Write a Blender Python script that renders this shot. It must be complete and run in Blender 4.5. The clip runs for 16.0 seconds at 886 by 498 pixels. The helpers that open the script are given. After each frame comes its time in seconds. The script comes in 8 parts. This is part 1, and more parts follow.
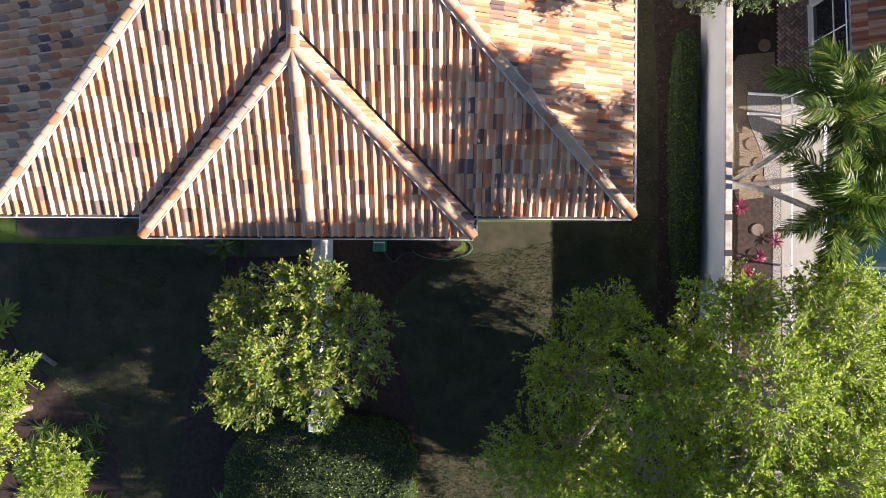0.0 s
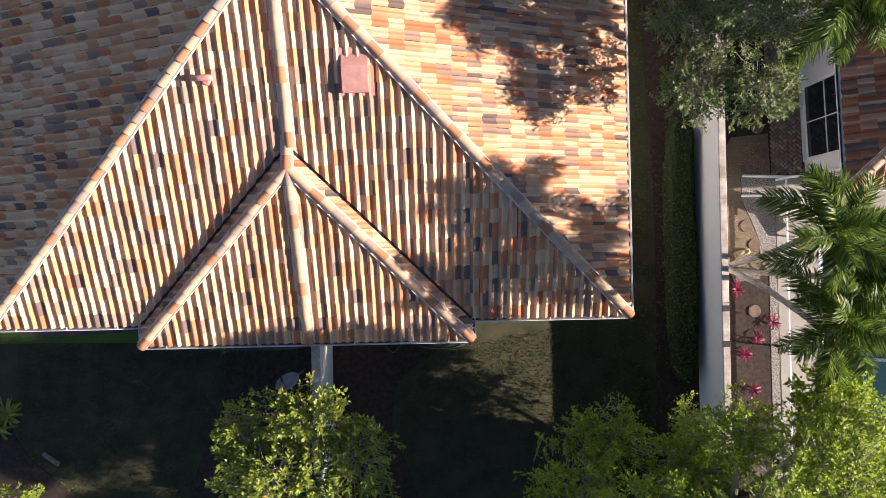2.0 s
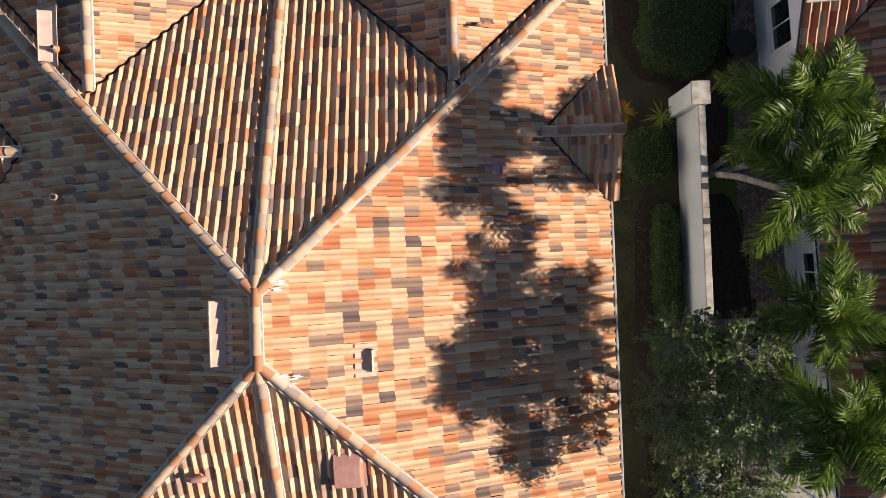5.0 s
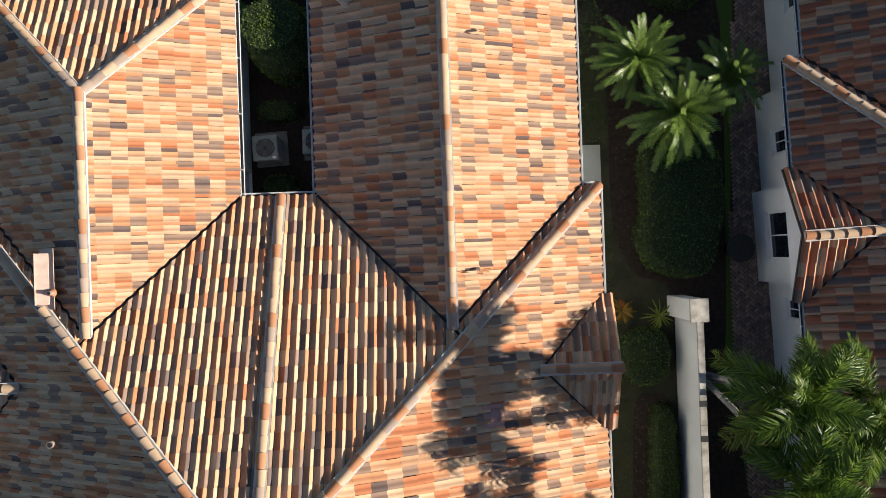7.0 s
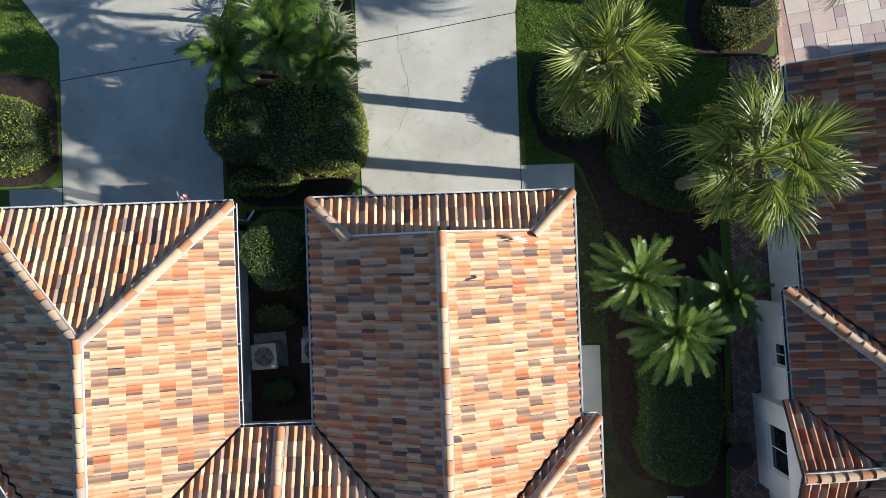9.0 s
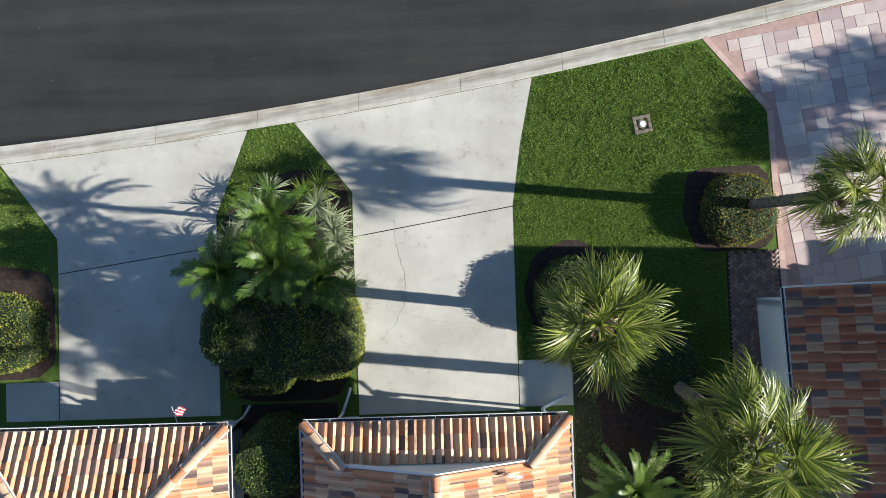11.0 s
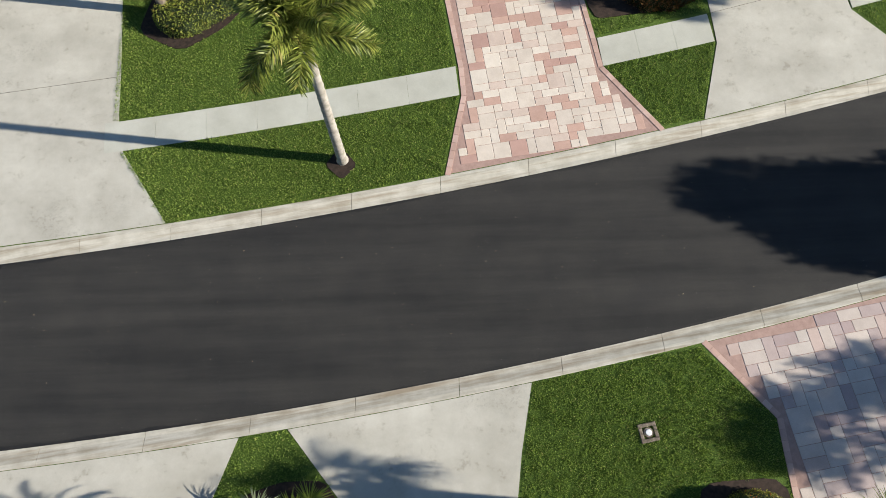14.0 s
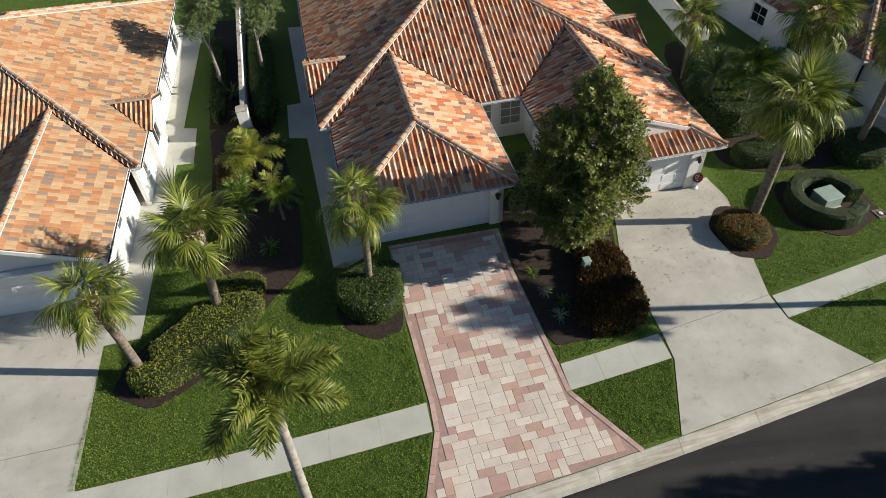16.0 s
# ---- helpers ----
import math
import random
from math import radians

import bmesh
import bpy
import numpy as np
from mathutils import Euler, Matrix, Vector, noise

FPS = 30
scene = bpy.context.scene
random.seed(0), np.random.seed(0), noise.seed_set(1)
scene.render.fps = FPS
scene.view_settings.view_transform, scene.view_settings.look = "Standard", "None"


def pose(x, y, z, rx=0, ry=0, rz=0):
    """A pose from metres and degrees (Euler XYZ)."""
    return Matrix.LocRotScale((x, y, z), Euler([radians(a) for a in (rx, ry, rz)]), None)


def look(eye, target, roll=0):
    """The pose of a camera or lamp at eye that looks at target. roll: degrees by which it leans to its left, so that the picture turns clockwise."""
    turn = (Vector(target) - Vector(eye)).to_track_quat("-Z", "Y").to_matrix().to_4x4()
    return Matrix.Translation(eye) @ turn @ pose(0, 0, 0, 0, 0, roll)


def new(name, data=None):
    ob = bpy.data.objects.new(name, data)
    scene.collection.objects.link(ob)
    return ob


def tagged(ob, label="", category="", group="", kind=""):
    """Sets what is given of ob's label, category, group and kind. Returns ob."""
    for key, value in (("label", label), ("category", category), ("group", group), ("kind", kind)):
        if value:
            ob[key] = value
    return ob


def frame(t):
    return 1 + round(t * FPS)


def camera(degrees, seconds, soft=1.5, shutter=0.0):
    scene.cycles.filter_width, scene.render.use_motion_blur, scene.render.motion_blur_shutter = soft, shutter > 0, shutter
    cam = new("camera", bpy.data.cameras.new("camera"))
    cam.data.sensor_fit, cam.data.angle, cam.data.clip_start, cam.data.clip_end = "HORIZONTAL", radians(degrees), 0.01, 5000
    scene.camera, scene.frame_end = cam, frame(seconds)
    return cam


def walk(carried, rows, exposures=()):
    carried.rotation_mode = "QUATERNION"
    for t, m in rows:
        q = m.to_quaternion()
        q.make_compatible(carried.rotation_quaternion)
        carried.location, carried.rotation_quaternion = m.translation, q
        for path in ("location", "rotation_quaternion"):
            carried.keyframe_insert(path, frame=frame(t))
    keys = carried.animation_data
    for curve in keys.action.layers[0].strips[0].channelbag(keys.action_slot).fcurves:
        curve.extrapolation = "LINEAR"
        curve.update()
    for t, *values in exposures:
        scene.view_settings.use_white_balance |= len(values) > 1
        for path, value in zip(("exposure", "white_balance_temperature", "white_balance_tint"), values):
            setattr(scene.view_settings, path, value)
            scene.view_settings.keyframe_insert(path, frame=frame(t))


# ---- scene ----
cam = camera(69.5, 16.0, 0.8)
# seconds, x, y, z, and the turn about x, y, z in degrees
PATH = [
    (0.0, 0.207, -0.442, 19.79, 0.007, 0.055, 0.256),
    (0.5, 0.195, -0.118, 19.784, -0.072, -0.031, -0.327),
    (1.0, 0.211, 0.458, 19.831, -0.155, -0.038, -0.723),
    (1.5, 0.248, 1.259, 19.844, -0.039, -0.003, -1.038),
    (2.0, 0.276, 2.318, 19.848, 0.05, 0.005, -1.256),
    (2.5, 0.293, 3.745, 19.837, -0.22, -0.096, -1.442),
    (3.0, 0.368, 5.118, 19.882, 0.293, -0.032, -1.715),
    (3.5, 0.519, 6.646, 19.917, 0.388, 0.21, -1.778),
    (4.0, 0.629, 8.184, 19.932, 0.469, 0.291, -1.975),
    (4.5, 0.728, 9.685, 19.942, 0.706, 0.336, -2.059),
    (5.0, 0.825, 11.279, 19.979, 0.604, 0.369, -2.116),
    (5.2, 0.855, 11.869, 19.978, 0.734, 0.38, -2.201),
    (7.3, 1.026, 18.624, 20.02, 0.138, 0.038, -1.974),
    (7.5, 1.041, 19.371, 20.029, -0.277, 0.004, -2.009),
    (8.0, 1.112, 20.747, 19.999, 0.234, 0.089, -2.015),
    (8.5, 1.139, 22.206, 19.985, 0.444, 0.022, -2.052),
    (9.0, 1.207, 23.728, 19.986, 0.474, 0.017, -1.95),
    (9.5, 1.349, 25.245, 19.959, 0.494, 0.205, -1.895),
    (10.0, 1.448, 26.756, 19.958, 0.479, 0.257, -1.88),
    (10.2, 1.499, 27.306, 19.943, 0.638, 0.338, -1.913),
    (12.3, 1.941, 32.075, 20.032, 2.422, 0.906, -1.763),
    (12.5, 1.972, 32.336, 20.032, 2.21, 0.959, -1.795),
    (13.0, 1.989, 32.683, 20.033, 4.112, 0.941, -1.783),
    (13.5, 2.069, 33.045, 20.083, 10.607, 1.138, -1.757),
    (14.0, 2.085, 33.351, 20.152, 17.449, 1.204, -1.752),
    (14.5, 2.073, 33.689, 20.27, 24.169, 1.258, -1.726),
    (15.0, 2.129, 33.927, 20.383, 31.206, 1.526, -1.615),
    (15.5, 2.222, 34.055, 20.466, 38.083, 1.753, -1.758),
    (16.0, 2.404, 34.047, 20.486, 44.912, 2.104, -6.716),
]
walk(cam, [(t, pose(x, y, z, rx, ry, rz)) for t, x, y, z, rx, ry, rz in PATH],
     [(0.0, 1.62, 6500, 22), (1.5, 1.46, 6650, 23), (2.5, 1.22, 6850, 24), (3.5, 0.93, 6950, 23), (5.0, 0.76, 6850, 16), (7.5, 0.82, 6350, 9), (9.0, 1.0, 5950, 9), (10.0, 1.08, 5950, 10), (12.5, 1.33, 6150, 10),
      (13.5, 1.15, 6300, 10), (14.5, 0.79, 6450, 10), (16.0, 0.60, 6500, 10)])

# ---- light ----
SUN_ELEV, SUN_AZ = 21.8, -7.0          # degrees above the ground; from +x towards +y
sun_dir = Vector((math.cos(radians(SUN_ELEV)) * math.cos(radians(SUN_AZ)),
                  math.cos(radians(SUN_ELEV)) * math.sin(radians(SUN_AZ)), math.sin(radians(SUN_ELEV))))
world = bpy.data.worlds.new("world")
scene.world = world
world.use_nodes = True
wn = world.node_tree.nodes
sky = wn.new("ShaderNodeTexSky")
sky.sky_type = 'NISHITA'
sky.sun_disc = False
sky.sun_elevation = radians(SUN_ELEV)
sky.air_density = 1.0
sky.dust_density = 0.2
sky.ozone_density = 3.0
sky.sun_rotation = radians(90.0 - SUN_AZ)
wn["Background"].inputs[1].default_value = 0.058
world.node_tree.links.new(sky.outputs[0], wn["Background"].inputs[0])
sun = new("sun", bpy.data.lights.new("sun", 'SUN'))
sun.data.energy = 5.0
sun.data.angle = radians(0.55)
sun.data.color = (1.0, 0.92, 0.79)
sun.matrix_world = look((60 * sun_dir.x, 60 * sun_dir.y, 60 * sun_dir.z), (0, 0, 0))


# ---- materials ----
def material(name, rough=0.7, metal=0.0, spec=0.5):
    m = bpy.data.materials.new(name)
    m.use_nodes = True
    b = m.node_tree.nodes["Principled BSDF"]
    b.inputs["Roughness"].default_value = rough
    b.inputs["Metallic"].default_value = metal
    b.inputs["Specular IOR Level"].default_value = spec
    return m, m.node_tree.nodes, m.node_tree.links, b


def coords(n, l):
    return n.new("ShaderNodeNewGeometry").outputs["Position"]


def noise_node(n, l, vec, scale, detail=4.0, rough=0.6):
    t = n.new("ShaderNodeTexNoise")
    t.inputs["Scale"].default_value = scale
    t.inputs["Detail"].default_value = detail
    t.inputs["Roughness"].default_value = rough
    l.new(vec, t.inputs["Vector"])
    return t.outputs["Fac"]


def ramp(n, l, fac, stops, mode='LINEAR'):
    r = n.new("ShaderNodeValToRGB")
    r.color_ramp.interpolation = mode
    e = r.color_ramp.elements
    while len(e) < len(stops):
        e.new(0.5)
    for k, (p, c) in enumerate(stops):
        e[k].position = p
        e[k].color = (*c, 1)
    l.new(fac, r.inputs[0])
    return r.outputs[0]


def mix(n, l, a, b, fac, blend='MIX'):
    m = n.new("ShaderNodeMix")
    m.data_type = 'RGBA'
    m.blend_type = blend
    for sock, v in ((m.inputs[0], fac), (m.inputs[6], a), (m.inputs[7], b)):
        if isinstance(v, (int, float)):
            sock.default_value = v
        elif isinstance(v, tuple):
            sock.default_value = (*v, 1)
        else:
            l.new(v, sock)
    return m.outputs[2]


def bump(n, l, b, height, strength=0.3, dist=0.01):
    k = n.new("ShaderNodeBump")
    k.inputs["Strength"].default_value = strength
    k.inputs["Distance"].default_value = dist
    l.new(height, k.inputs["Height"])
    l.new(k.outputs[0], b.inputs["Normal"])


def plain(name, c1, c2, scale=3.0, fine=60.0, rough=0.8, bumps=0.15, metal=0.0, spec=0.4):
    """A surface of two close colours, with stains and grain."""
    m, n, l, b = material(name, rough, metal, spec)
    p = coords(n, l)
    a = noise_node(n, l, p, scale, 5)
    f = noise_node(n, l, p, fine, 3)
    c = ramp(n, l, a, [(0.35, c1), (0.68, c2)])
    c = mix(n, l, c, ramp(n, l, f, [(0.3, (0.6, 0.6, 0.6)), (0.7, (1, 1, 1))]), 0.35, 'MULTIPLY')
    l.new(c, b.inputs["Base Color"])
    bump(n, l, b, f, bumps, 0.01)
    return m


def pieces_mat(name, stops, source="island", rough=0.9, var=0.35, spec=0.06):
    """Each piece takes one colour of the stops at random, with weathering over it."""
    m, n, l, b = material(name, rough, 0.0, spec)
    if source == "island":
        r = n.new("ShaderNodeNewGeometry").outputs["Random Per Island"]
    else:
        r = n.new("ShaderNodeObjectInfo").outputs["Random"]
    p = coords(n, l)
    c = ramp(n, l, r, stops, 'CONSTANT')
    # small change of value from piece to piece
    k = n.new("ShaderNodeMath")
    k.operation = 'MULTIPLY'
    k.inputs[1].default_value = 37.0
    l.new(r, k.inputs[0])
    fr = n.new("ShaderNodeMath")
    fr.operation = 'FRACT'
    l.new(k.outputs[0], fr.inputs[0])
    c = mix(n, l, c, ramp(n, l, fr.outputs[0], [(0, (0.86, 0.86, 0.87)), (1, (1.0, 1.0, 1.0))]), 1.0, 'MULTIPLY')
    a = noise_node(n, l, p, 2.3, 6)
    f = noise_node(n, l, p, 45.0, 4)
    c = mix(n, l, c, ramp(n, l, a, [(0.35, (0.78, 0.76, 0.74)), (0.65, (1.0, 1.0, 1.0))]), var * 1.6, 'MULTIPLY')
    c = mix(n, l, c, ramp(n, l, f, [(0.3, (0.7, 0.68, 0.66)), (0.6, (1.0, 1.0, 1.0))]), var, 'MULTIPLY')
    l.new(c, b.inputs["Base Color"])
    bump(n, l, b, f, 0.2, 0.006)
    return m


def leaf_mat(name, dark, light, odd=None, trans=0.35, rough=0.5, spec=0.3):
    m, n, l, b = material(name, rough, 0.0, spec)
    g = n.new("ShaderNodeNewGeometry")
    stops = [(0.0, dark), (0.9 if odd else 1.0, light)]
    if odd:
        stops += [(0.93, light), (0.96, odd)]
    c = ramp(n, l, g.outputs["Random Per Island"], stops)
    a = noise_node(n, l, g.outputs["Position"], 0.9, 3)
    c = mix(n, l, c, ramp(n, l, a, [(0.3, (0.72, 0.76, 0.7)), (0.7, (1, 1, 1))]), 0.8, 'MULTIPLY')
    l.new(c, b.inputs["Base Color"])
    t = n.new("ShaderNodeBsdfTranslucent")
    l.new(c, t.inputs[0])
    s = n.new("ShaderNodeMixShader")
    s.inputs[0].default_value = trans
    l.new(b.outputs[0], s.inputs[1])
    l.new(t.outputs[0], s.inputs[2])
    l.new(s.outputs[0], n["Material Output"].inputs[0])
    return m


CREAM, ORANGE, RUST, TAN, COAL, SOOT = (0.76, 0.515, 0.33), (0.69, 0.345, 0.185), (0.59, 0.235, 0.118), (0.73, 0.425, 0.25), (0.38, 0.255, 0.19), (0.20, 0.145, 0.13)
MIXED = [(0.0, CREAM), (0.34, ORANGE), (0.61, RUST), (0.69, TAN), (0.81, COAL), (0.965, SOOT)]
REDDISH = [(0.0, (0.76, 0.53, 0.365)), (0.33, (0.70, 0.36, 0.20)), (0.62, (0.59, 0.22, 0.11)), (0.84, COAL), (0.96, SOOT)]
PEACH = [(0.0, (0.60, 0.415, 0.25)), (0.40, (0.55, 0.30, 0.16)), (0.70, (0.50, 0.25, 0.13)), (0.84, (0.33, 0.25, 0.19))]
BROWNISH = [(0.0, (0.58, 0.38, 0.25)), (0.26, (0.50, 0.22, 0.125)), (0.58, (0.41, 0.155, 0.09)), (0.80, (0.24, 0.18, 0.15)), (0.92, SOOT)]
TILE_BROWN = pieces_mat("clay_tile_brown", BROWNISH)
TILE_MIXED = pieces_mat("clay_tile_mixed", MIXED)
TILE_RED = pieces_mat("clay_tile_red", REDDISH)
TILE_PEACH = pieces_mat("clay_tile_peach", PEACH)
TILE_ONE = pieces_mat("clay_tile_single", MIXED, "object")
VALLEY = plain("valley_metal", (0.045, 0.042, 0.04), (0.10, 0.09, 0.08), 4, 50, 0.6, 0.1, 0.3)
CAP_MAT = pieces_mat("ridge_tile_clay", [(0.0, (0.6, 0.42, 0.28)), (0.45, (0.5, 0.24, 0.13)), (0.75, (0.4, 0.3, 0.24)), (0.9, (0.62, 0.5, 0.38))])
MORTAR = plain("mortar", (0.5, 0.46, 0.42), (0.65, 0.62, 0.58), 6, 80)
DECK = plain("roof_underlay", (0.05, 0.045, 0.04), (0.09, 0.08, 0.07), 5, 60)
STUCCO = plain("white_stucco", (0.74, 0.74, 0.72), (0.82, 0.82, 0.8), 0.8, 70, 0.85, 0.25)
TRIM = plain("white_trim", (0.78, 0.79, 0.8), (0.84, 0.85, 0.86), 2, 40, 0.45, 0.03)
GUTTER_IN = plain("gutter_dirt", (0.05, 0.045, 0.04), (0.12, 0.1, 0.08), 3, 30)
FRAME = plain("window_frame_white", (0.78, 0.78, 0.77), (0.83, 0.83, 0.82), 2, 40, 0.4, 0.02)
WALLTOP = plain("weathered_wall_cap", (0.30, 0.26, 0.21), (0.62, 0.58, 0.52), 2.5, 40)


def concrete_mat(name, c1, c2):
    """Broom-finished concrete with blotches, dark tyre smears and hairline cracks."""
    m, n, l, b = material(name, 0.88, 0.0, 0.3)
    p = coords(n, l)
    a = noise_node(n, l, p, 0.45, 6)
    s = noise_node(n, l, p, 1.9, 6, 0.7)
    f = noise_node(n, l, p, 70, 3)
    c = ramp(n, l, a, [(0.35, c1), (0.68, c2)])
    c = mix(n, l, c, ramp(n, l, s, [(0.30, (0.66, 0.64, 0.61)), (0.42, (0.93, 0.92, 0.91)), (0.7, (1.0, 1.0, 1.0))]), 0.9, 'MULTIPLY')
    c = mix(n, l, c, ramp(n, l, f, [(0.3, (0.74, 0.74, 0.73)), (0.7, (1, 1, 1))]), 0.5, 'MULTIPLY')
    q = noise_node(n, l, p, 0.33, 2)
    g2 = noise_node(n, l, p, 9.0, 6, 0.8)
    k = mix(n, l, ramp(n, l, q, [(0.56, (0, 0, 0)), (0.72, (1, 1, 1))]), ramp(n, l, g2, [(0.5, (0, 0, 0)), (0.66, (0.55, 0.55, 0.55))]), 1.0, 'MULTIPLY')
    c = mix(n, l, c, (0.10, 0.095, 0.085), k)
    l.new(c, b.inputs["Base Color"])
    bump(n, l, b, f, 0.15, 0.008)
    return m


CONCRETE = concrete_mat("driveway_concrete", (0.455, 0.44, 0.385), (0.61, 0.595, 0.53))
WALKCON = plain("sidewalk_concrete", (0.46, 0.46, 0.40), (0.56, 0.565, 0.50), 0.8, 90, 0.85, 0.12)


def kerb_mat():
    """Pale concrete with brown and grey streaks that run along the gutter."""
    m, n, l, b = material("kerb_concrete", 0.85, 0.0, 0.3)
    p = coords(n, l)
    mp = n.new("ShaderNodeMapping")
    mp.vector_type = 'TEXTURE'
    mp.inputs["Rotation"].default_value = (0, 0, radians(8.8))
    mp.inputs["Scale"].default_value = (3.2, 0.22, 0.22)
    l.new(p, mp.inputs[0])
    a = noise_node(n, l, mp.outputs[0], 1.0, 3)
    s = noise_node(n, l, p, 1.7, 5)
    f = noise_node(n, l, p, 60, 3)
    c = ramp(n, l, a, [(0.30, (0.33, 0.28, 0.21)), (0.45, (0.47, 0.44, 0.37)), (0.55, (0.57, 0.545, 0.475)), (0.75, (0.47, 0.455, 0.395))])
    c = mix(n, l, c, ramp(n, l, s, [(0.35, (0.72, 0.70, 0.66)), (0.6, (1, 1, 1))]), 0.7, 'MULTIPLY')
    c = mix(n, l, c, ramp(n, l, f, [(0.3, (0.7, 0.7, 0.7)), (0.7, (1, 1, 1))]), 0.4, 'MULTIPLY')
    l.new(c, b.inputs["Base Color"])
    bump(n, l, b, f, 0.15, 0.008)
    return m


KERBCON = kerb_mat()
SEALER = plain("asphalt_sealer", (0.012, 0.012, 0.012), (0.022, 0.021, 0.02), 5, 60, 0.7, 0.3)
CRACK = plain("crack_dirt", (0.16, 0.15, 0.13), (0.26, 0.24, 0.21), 9, 60, 0.95)
DARKPAD = plain("dirty_concrete", (0.16, 0.15, 0.14), (0.26, 0.25, 0.23), 4, 60)
VENT_CLAY = plain("vent_clay", (0.52, 0.38, 0.31), (0.62, 0.47, 0.39), 5, 60)
STONE_TAN = plain("tan_stone", (0.12, 0.085, 0.06), (0.19, 0.14, 0.095), 6, 60)
MULCH = plain("mulch", (0.022, 0.015, 0.011), (0.055, 0.035, 0.026), 7, 55, 0.95, 0.9)
# brownish lawn whose colour is lowered to carry the back yard's shade
WORN_SHADE = plain("worn_lawn", (0.03, 0.036, 0.017), (0.07, 0.06, 0.034), 1.6, 32, 0.95, 0.8)
SOIL = plain("bare_soil", (0.06, 0.05, 0.035), (0.13, 0.1, 0.07), 2, 40, 0.95, 0.6)
GRAVEL = plain("gravel", (0.03, 0.028, 0.026), (0.48, 0.45, 0.41), 30, 90, 0.9, 0.8)
PINK_PAINT = plain("vent_paint_pink", (0.50, 0.24, 0.2), (0.6, 0.32, 0.27), 5, 60, 0.6)
BLACK = plain("black_metal", (0.015, 0.015, 0.016), (0.03, 0.03, 0.03), 6, 50, 0.5)
ACGREY = plain("painted_steel_grey", (0.20, 0.22, 0.225), (0.28, 0.30, 0.305), 4, 60, 0.5)
BLADE = plain("fan_blade_grey", (0.05, 0.055, 0.06), (0.09, 0.095, 0.1), 5, 60, 0.5)
BARK = plain("palm_bark", (0.10, 0.08, 0.06), (0.27, 0.225, 0.175), 9, 30, 0.9, 0.9)
BARKP = plain("smooth_palm_bark", (0.24, 0.22, 0.19), (0.42, 0.39, 0.35), 5, 30, 0.85, 0.4)
BARKT = plain("tree_bark", (0.14, 0.11, 0.085), (0.30, 0.26, 0.22), 7, 40, 0.9, 0.7)
TWIG = plain("pale_twig", (0.28, 0.25, 0.21), (0.42, 0.38, 0.33), 7, 40, 0.9, 0.4)
THATCH = plain("dry_frond", (0.30, 0.22, 0.13), (0.46, 0.36, 0.23), 9, 50, 0.9, 0.4)
POOLDECK = plain("pool_deck", (0.28, 0.265, 0.225), (0.36, 0.345, 0.295), 0.9, 60, 0.85, 0.1)
HOSE = plain("green_hose", (0.03, 0.14, 0.09), (0.05, 0.2, 0.13), 6, 50, 0.5)
RED_GLAZE = plain("dark_red_bloom", (0.14, 0.01, 0.02), (0.22, 0.02, 0.03), 9, 60, 0.6)
UTIL = plain("utility_box_green", (0.27, 0.36, 0.31), (0.35, 0.44, 0.38), 4, 50, 0.6)

LEAF_LIME = leaf_mat("lime_tree_leaf", (0.13, 0.23, 0.02), (0.43, 0.55, 0.05), (0.46, 0.50, 0.11), 0.5)
LEAF_MAG = leaf_mat("glossy_tree_leaf", (0.09, 0.15, 0.02), (0.33, 0.41, 0.06), (0.42, 0.28, 0.05), 0.35, 0.35)
LEAF_OAK = leaf_mat("oak_leaf", (0.07, 0.115, 0.035), (0.25, 0.33, 0.11), (0.26, 0.27, 0.07), 0.3)
LEAF_DEEP = leaf_mat("deep_green_tree_leaf", (0.07, 0.10, 0.018), (0.30, 0.34, 0.075), (0.36, 0.29, 0.09), 0.35, 0.38, 0.5)
LEAF_HEDGE = leaf_mat("hedge_leaf", (0.025, 0.05, 0.01), (0.15, 0.22, 0.04), (0.24, 0.30, 0.06), 0.25, 0.35)
LEAF_HEDGEY = leaf_mat("golden_hedge_leaf", (0.07, 0.10, 0.015), (0.36, 0.40, 0.07), (0.46, 0.34, 0.09), 0.35)
LEAF_GOLDRED = leaf_mat("red_tipped_leaf", (0.08, 0.09, 0.014), (0.36, 0.35, 0.06), (0.48, 0.13, 0.04), 0.35)
LEAF_RED = leaf_mat("bronze_leaf", (0.035, 0.03, 0.012), (0.15, 0.07, 0.02), (0.26, 0.12, 0.03), 0.2)
LEAF_ORANGE = leaf_mat("croton_leaf", (0.10, 0.08, 0.012), (0.40, 0.21, 0.03), (0.40, 0.10, 0.03), 0.3)
LEAF_PINK = leaf_mat("cordyline_leaf", (0.10, 0.01, 0.03), (0.36, 0.015, 0.09), None, 0.35)
LEAF_YEL = leaf_mat("yellow_green_leaf", (0.16, 0.22, 0.03), (0.36, 0.42, 0.07), None, 0.35)
LEAF_STRIPE = leaf_mat("pale_strap_leaf", (0.16, 0.2, 0.1), (0.42, 0.46, 0.28), None, 0.3)
FAN_LEAF = leaf_mat("fan_palm_leaf", (0.06, 0.095, 0.012), (0.31, 0.35, 0.06), (0.46, 0.43, 0.14), 0.35, 0.4, 0.4)
FEATHER_LEAF = leaf_mat("feather_palm_leaf", (0.03, 0.07, 0.01), (0.20, 0.30, 0.045), (0.34, 0.34, 0.09), 0.35, 0.45)
PLUME_LEAF = leaf_mat("plume_palm_leaf", (0.045, 0.07, 0.012), (0.31, 0.35, 0.07), (0.40, 0.34, 0.11), 0.3, 0.45)
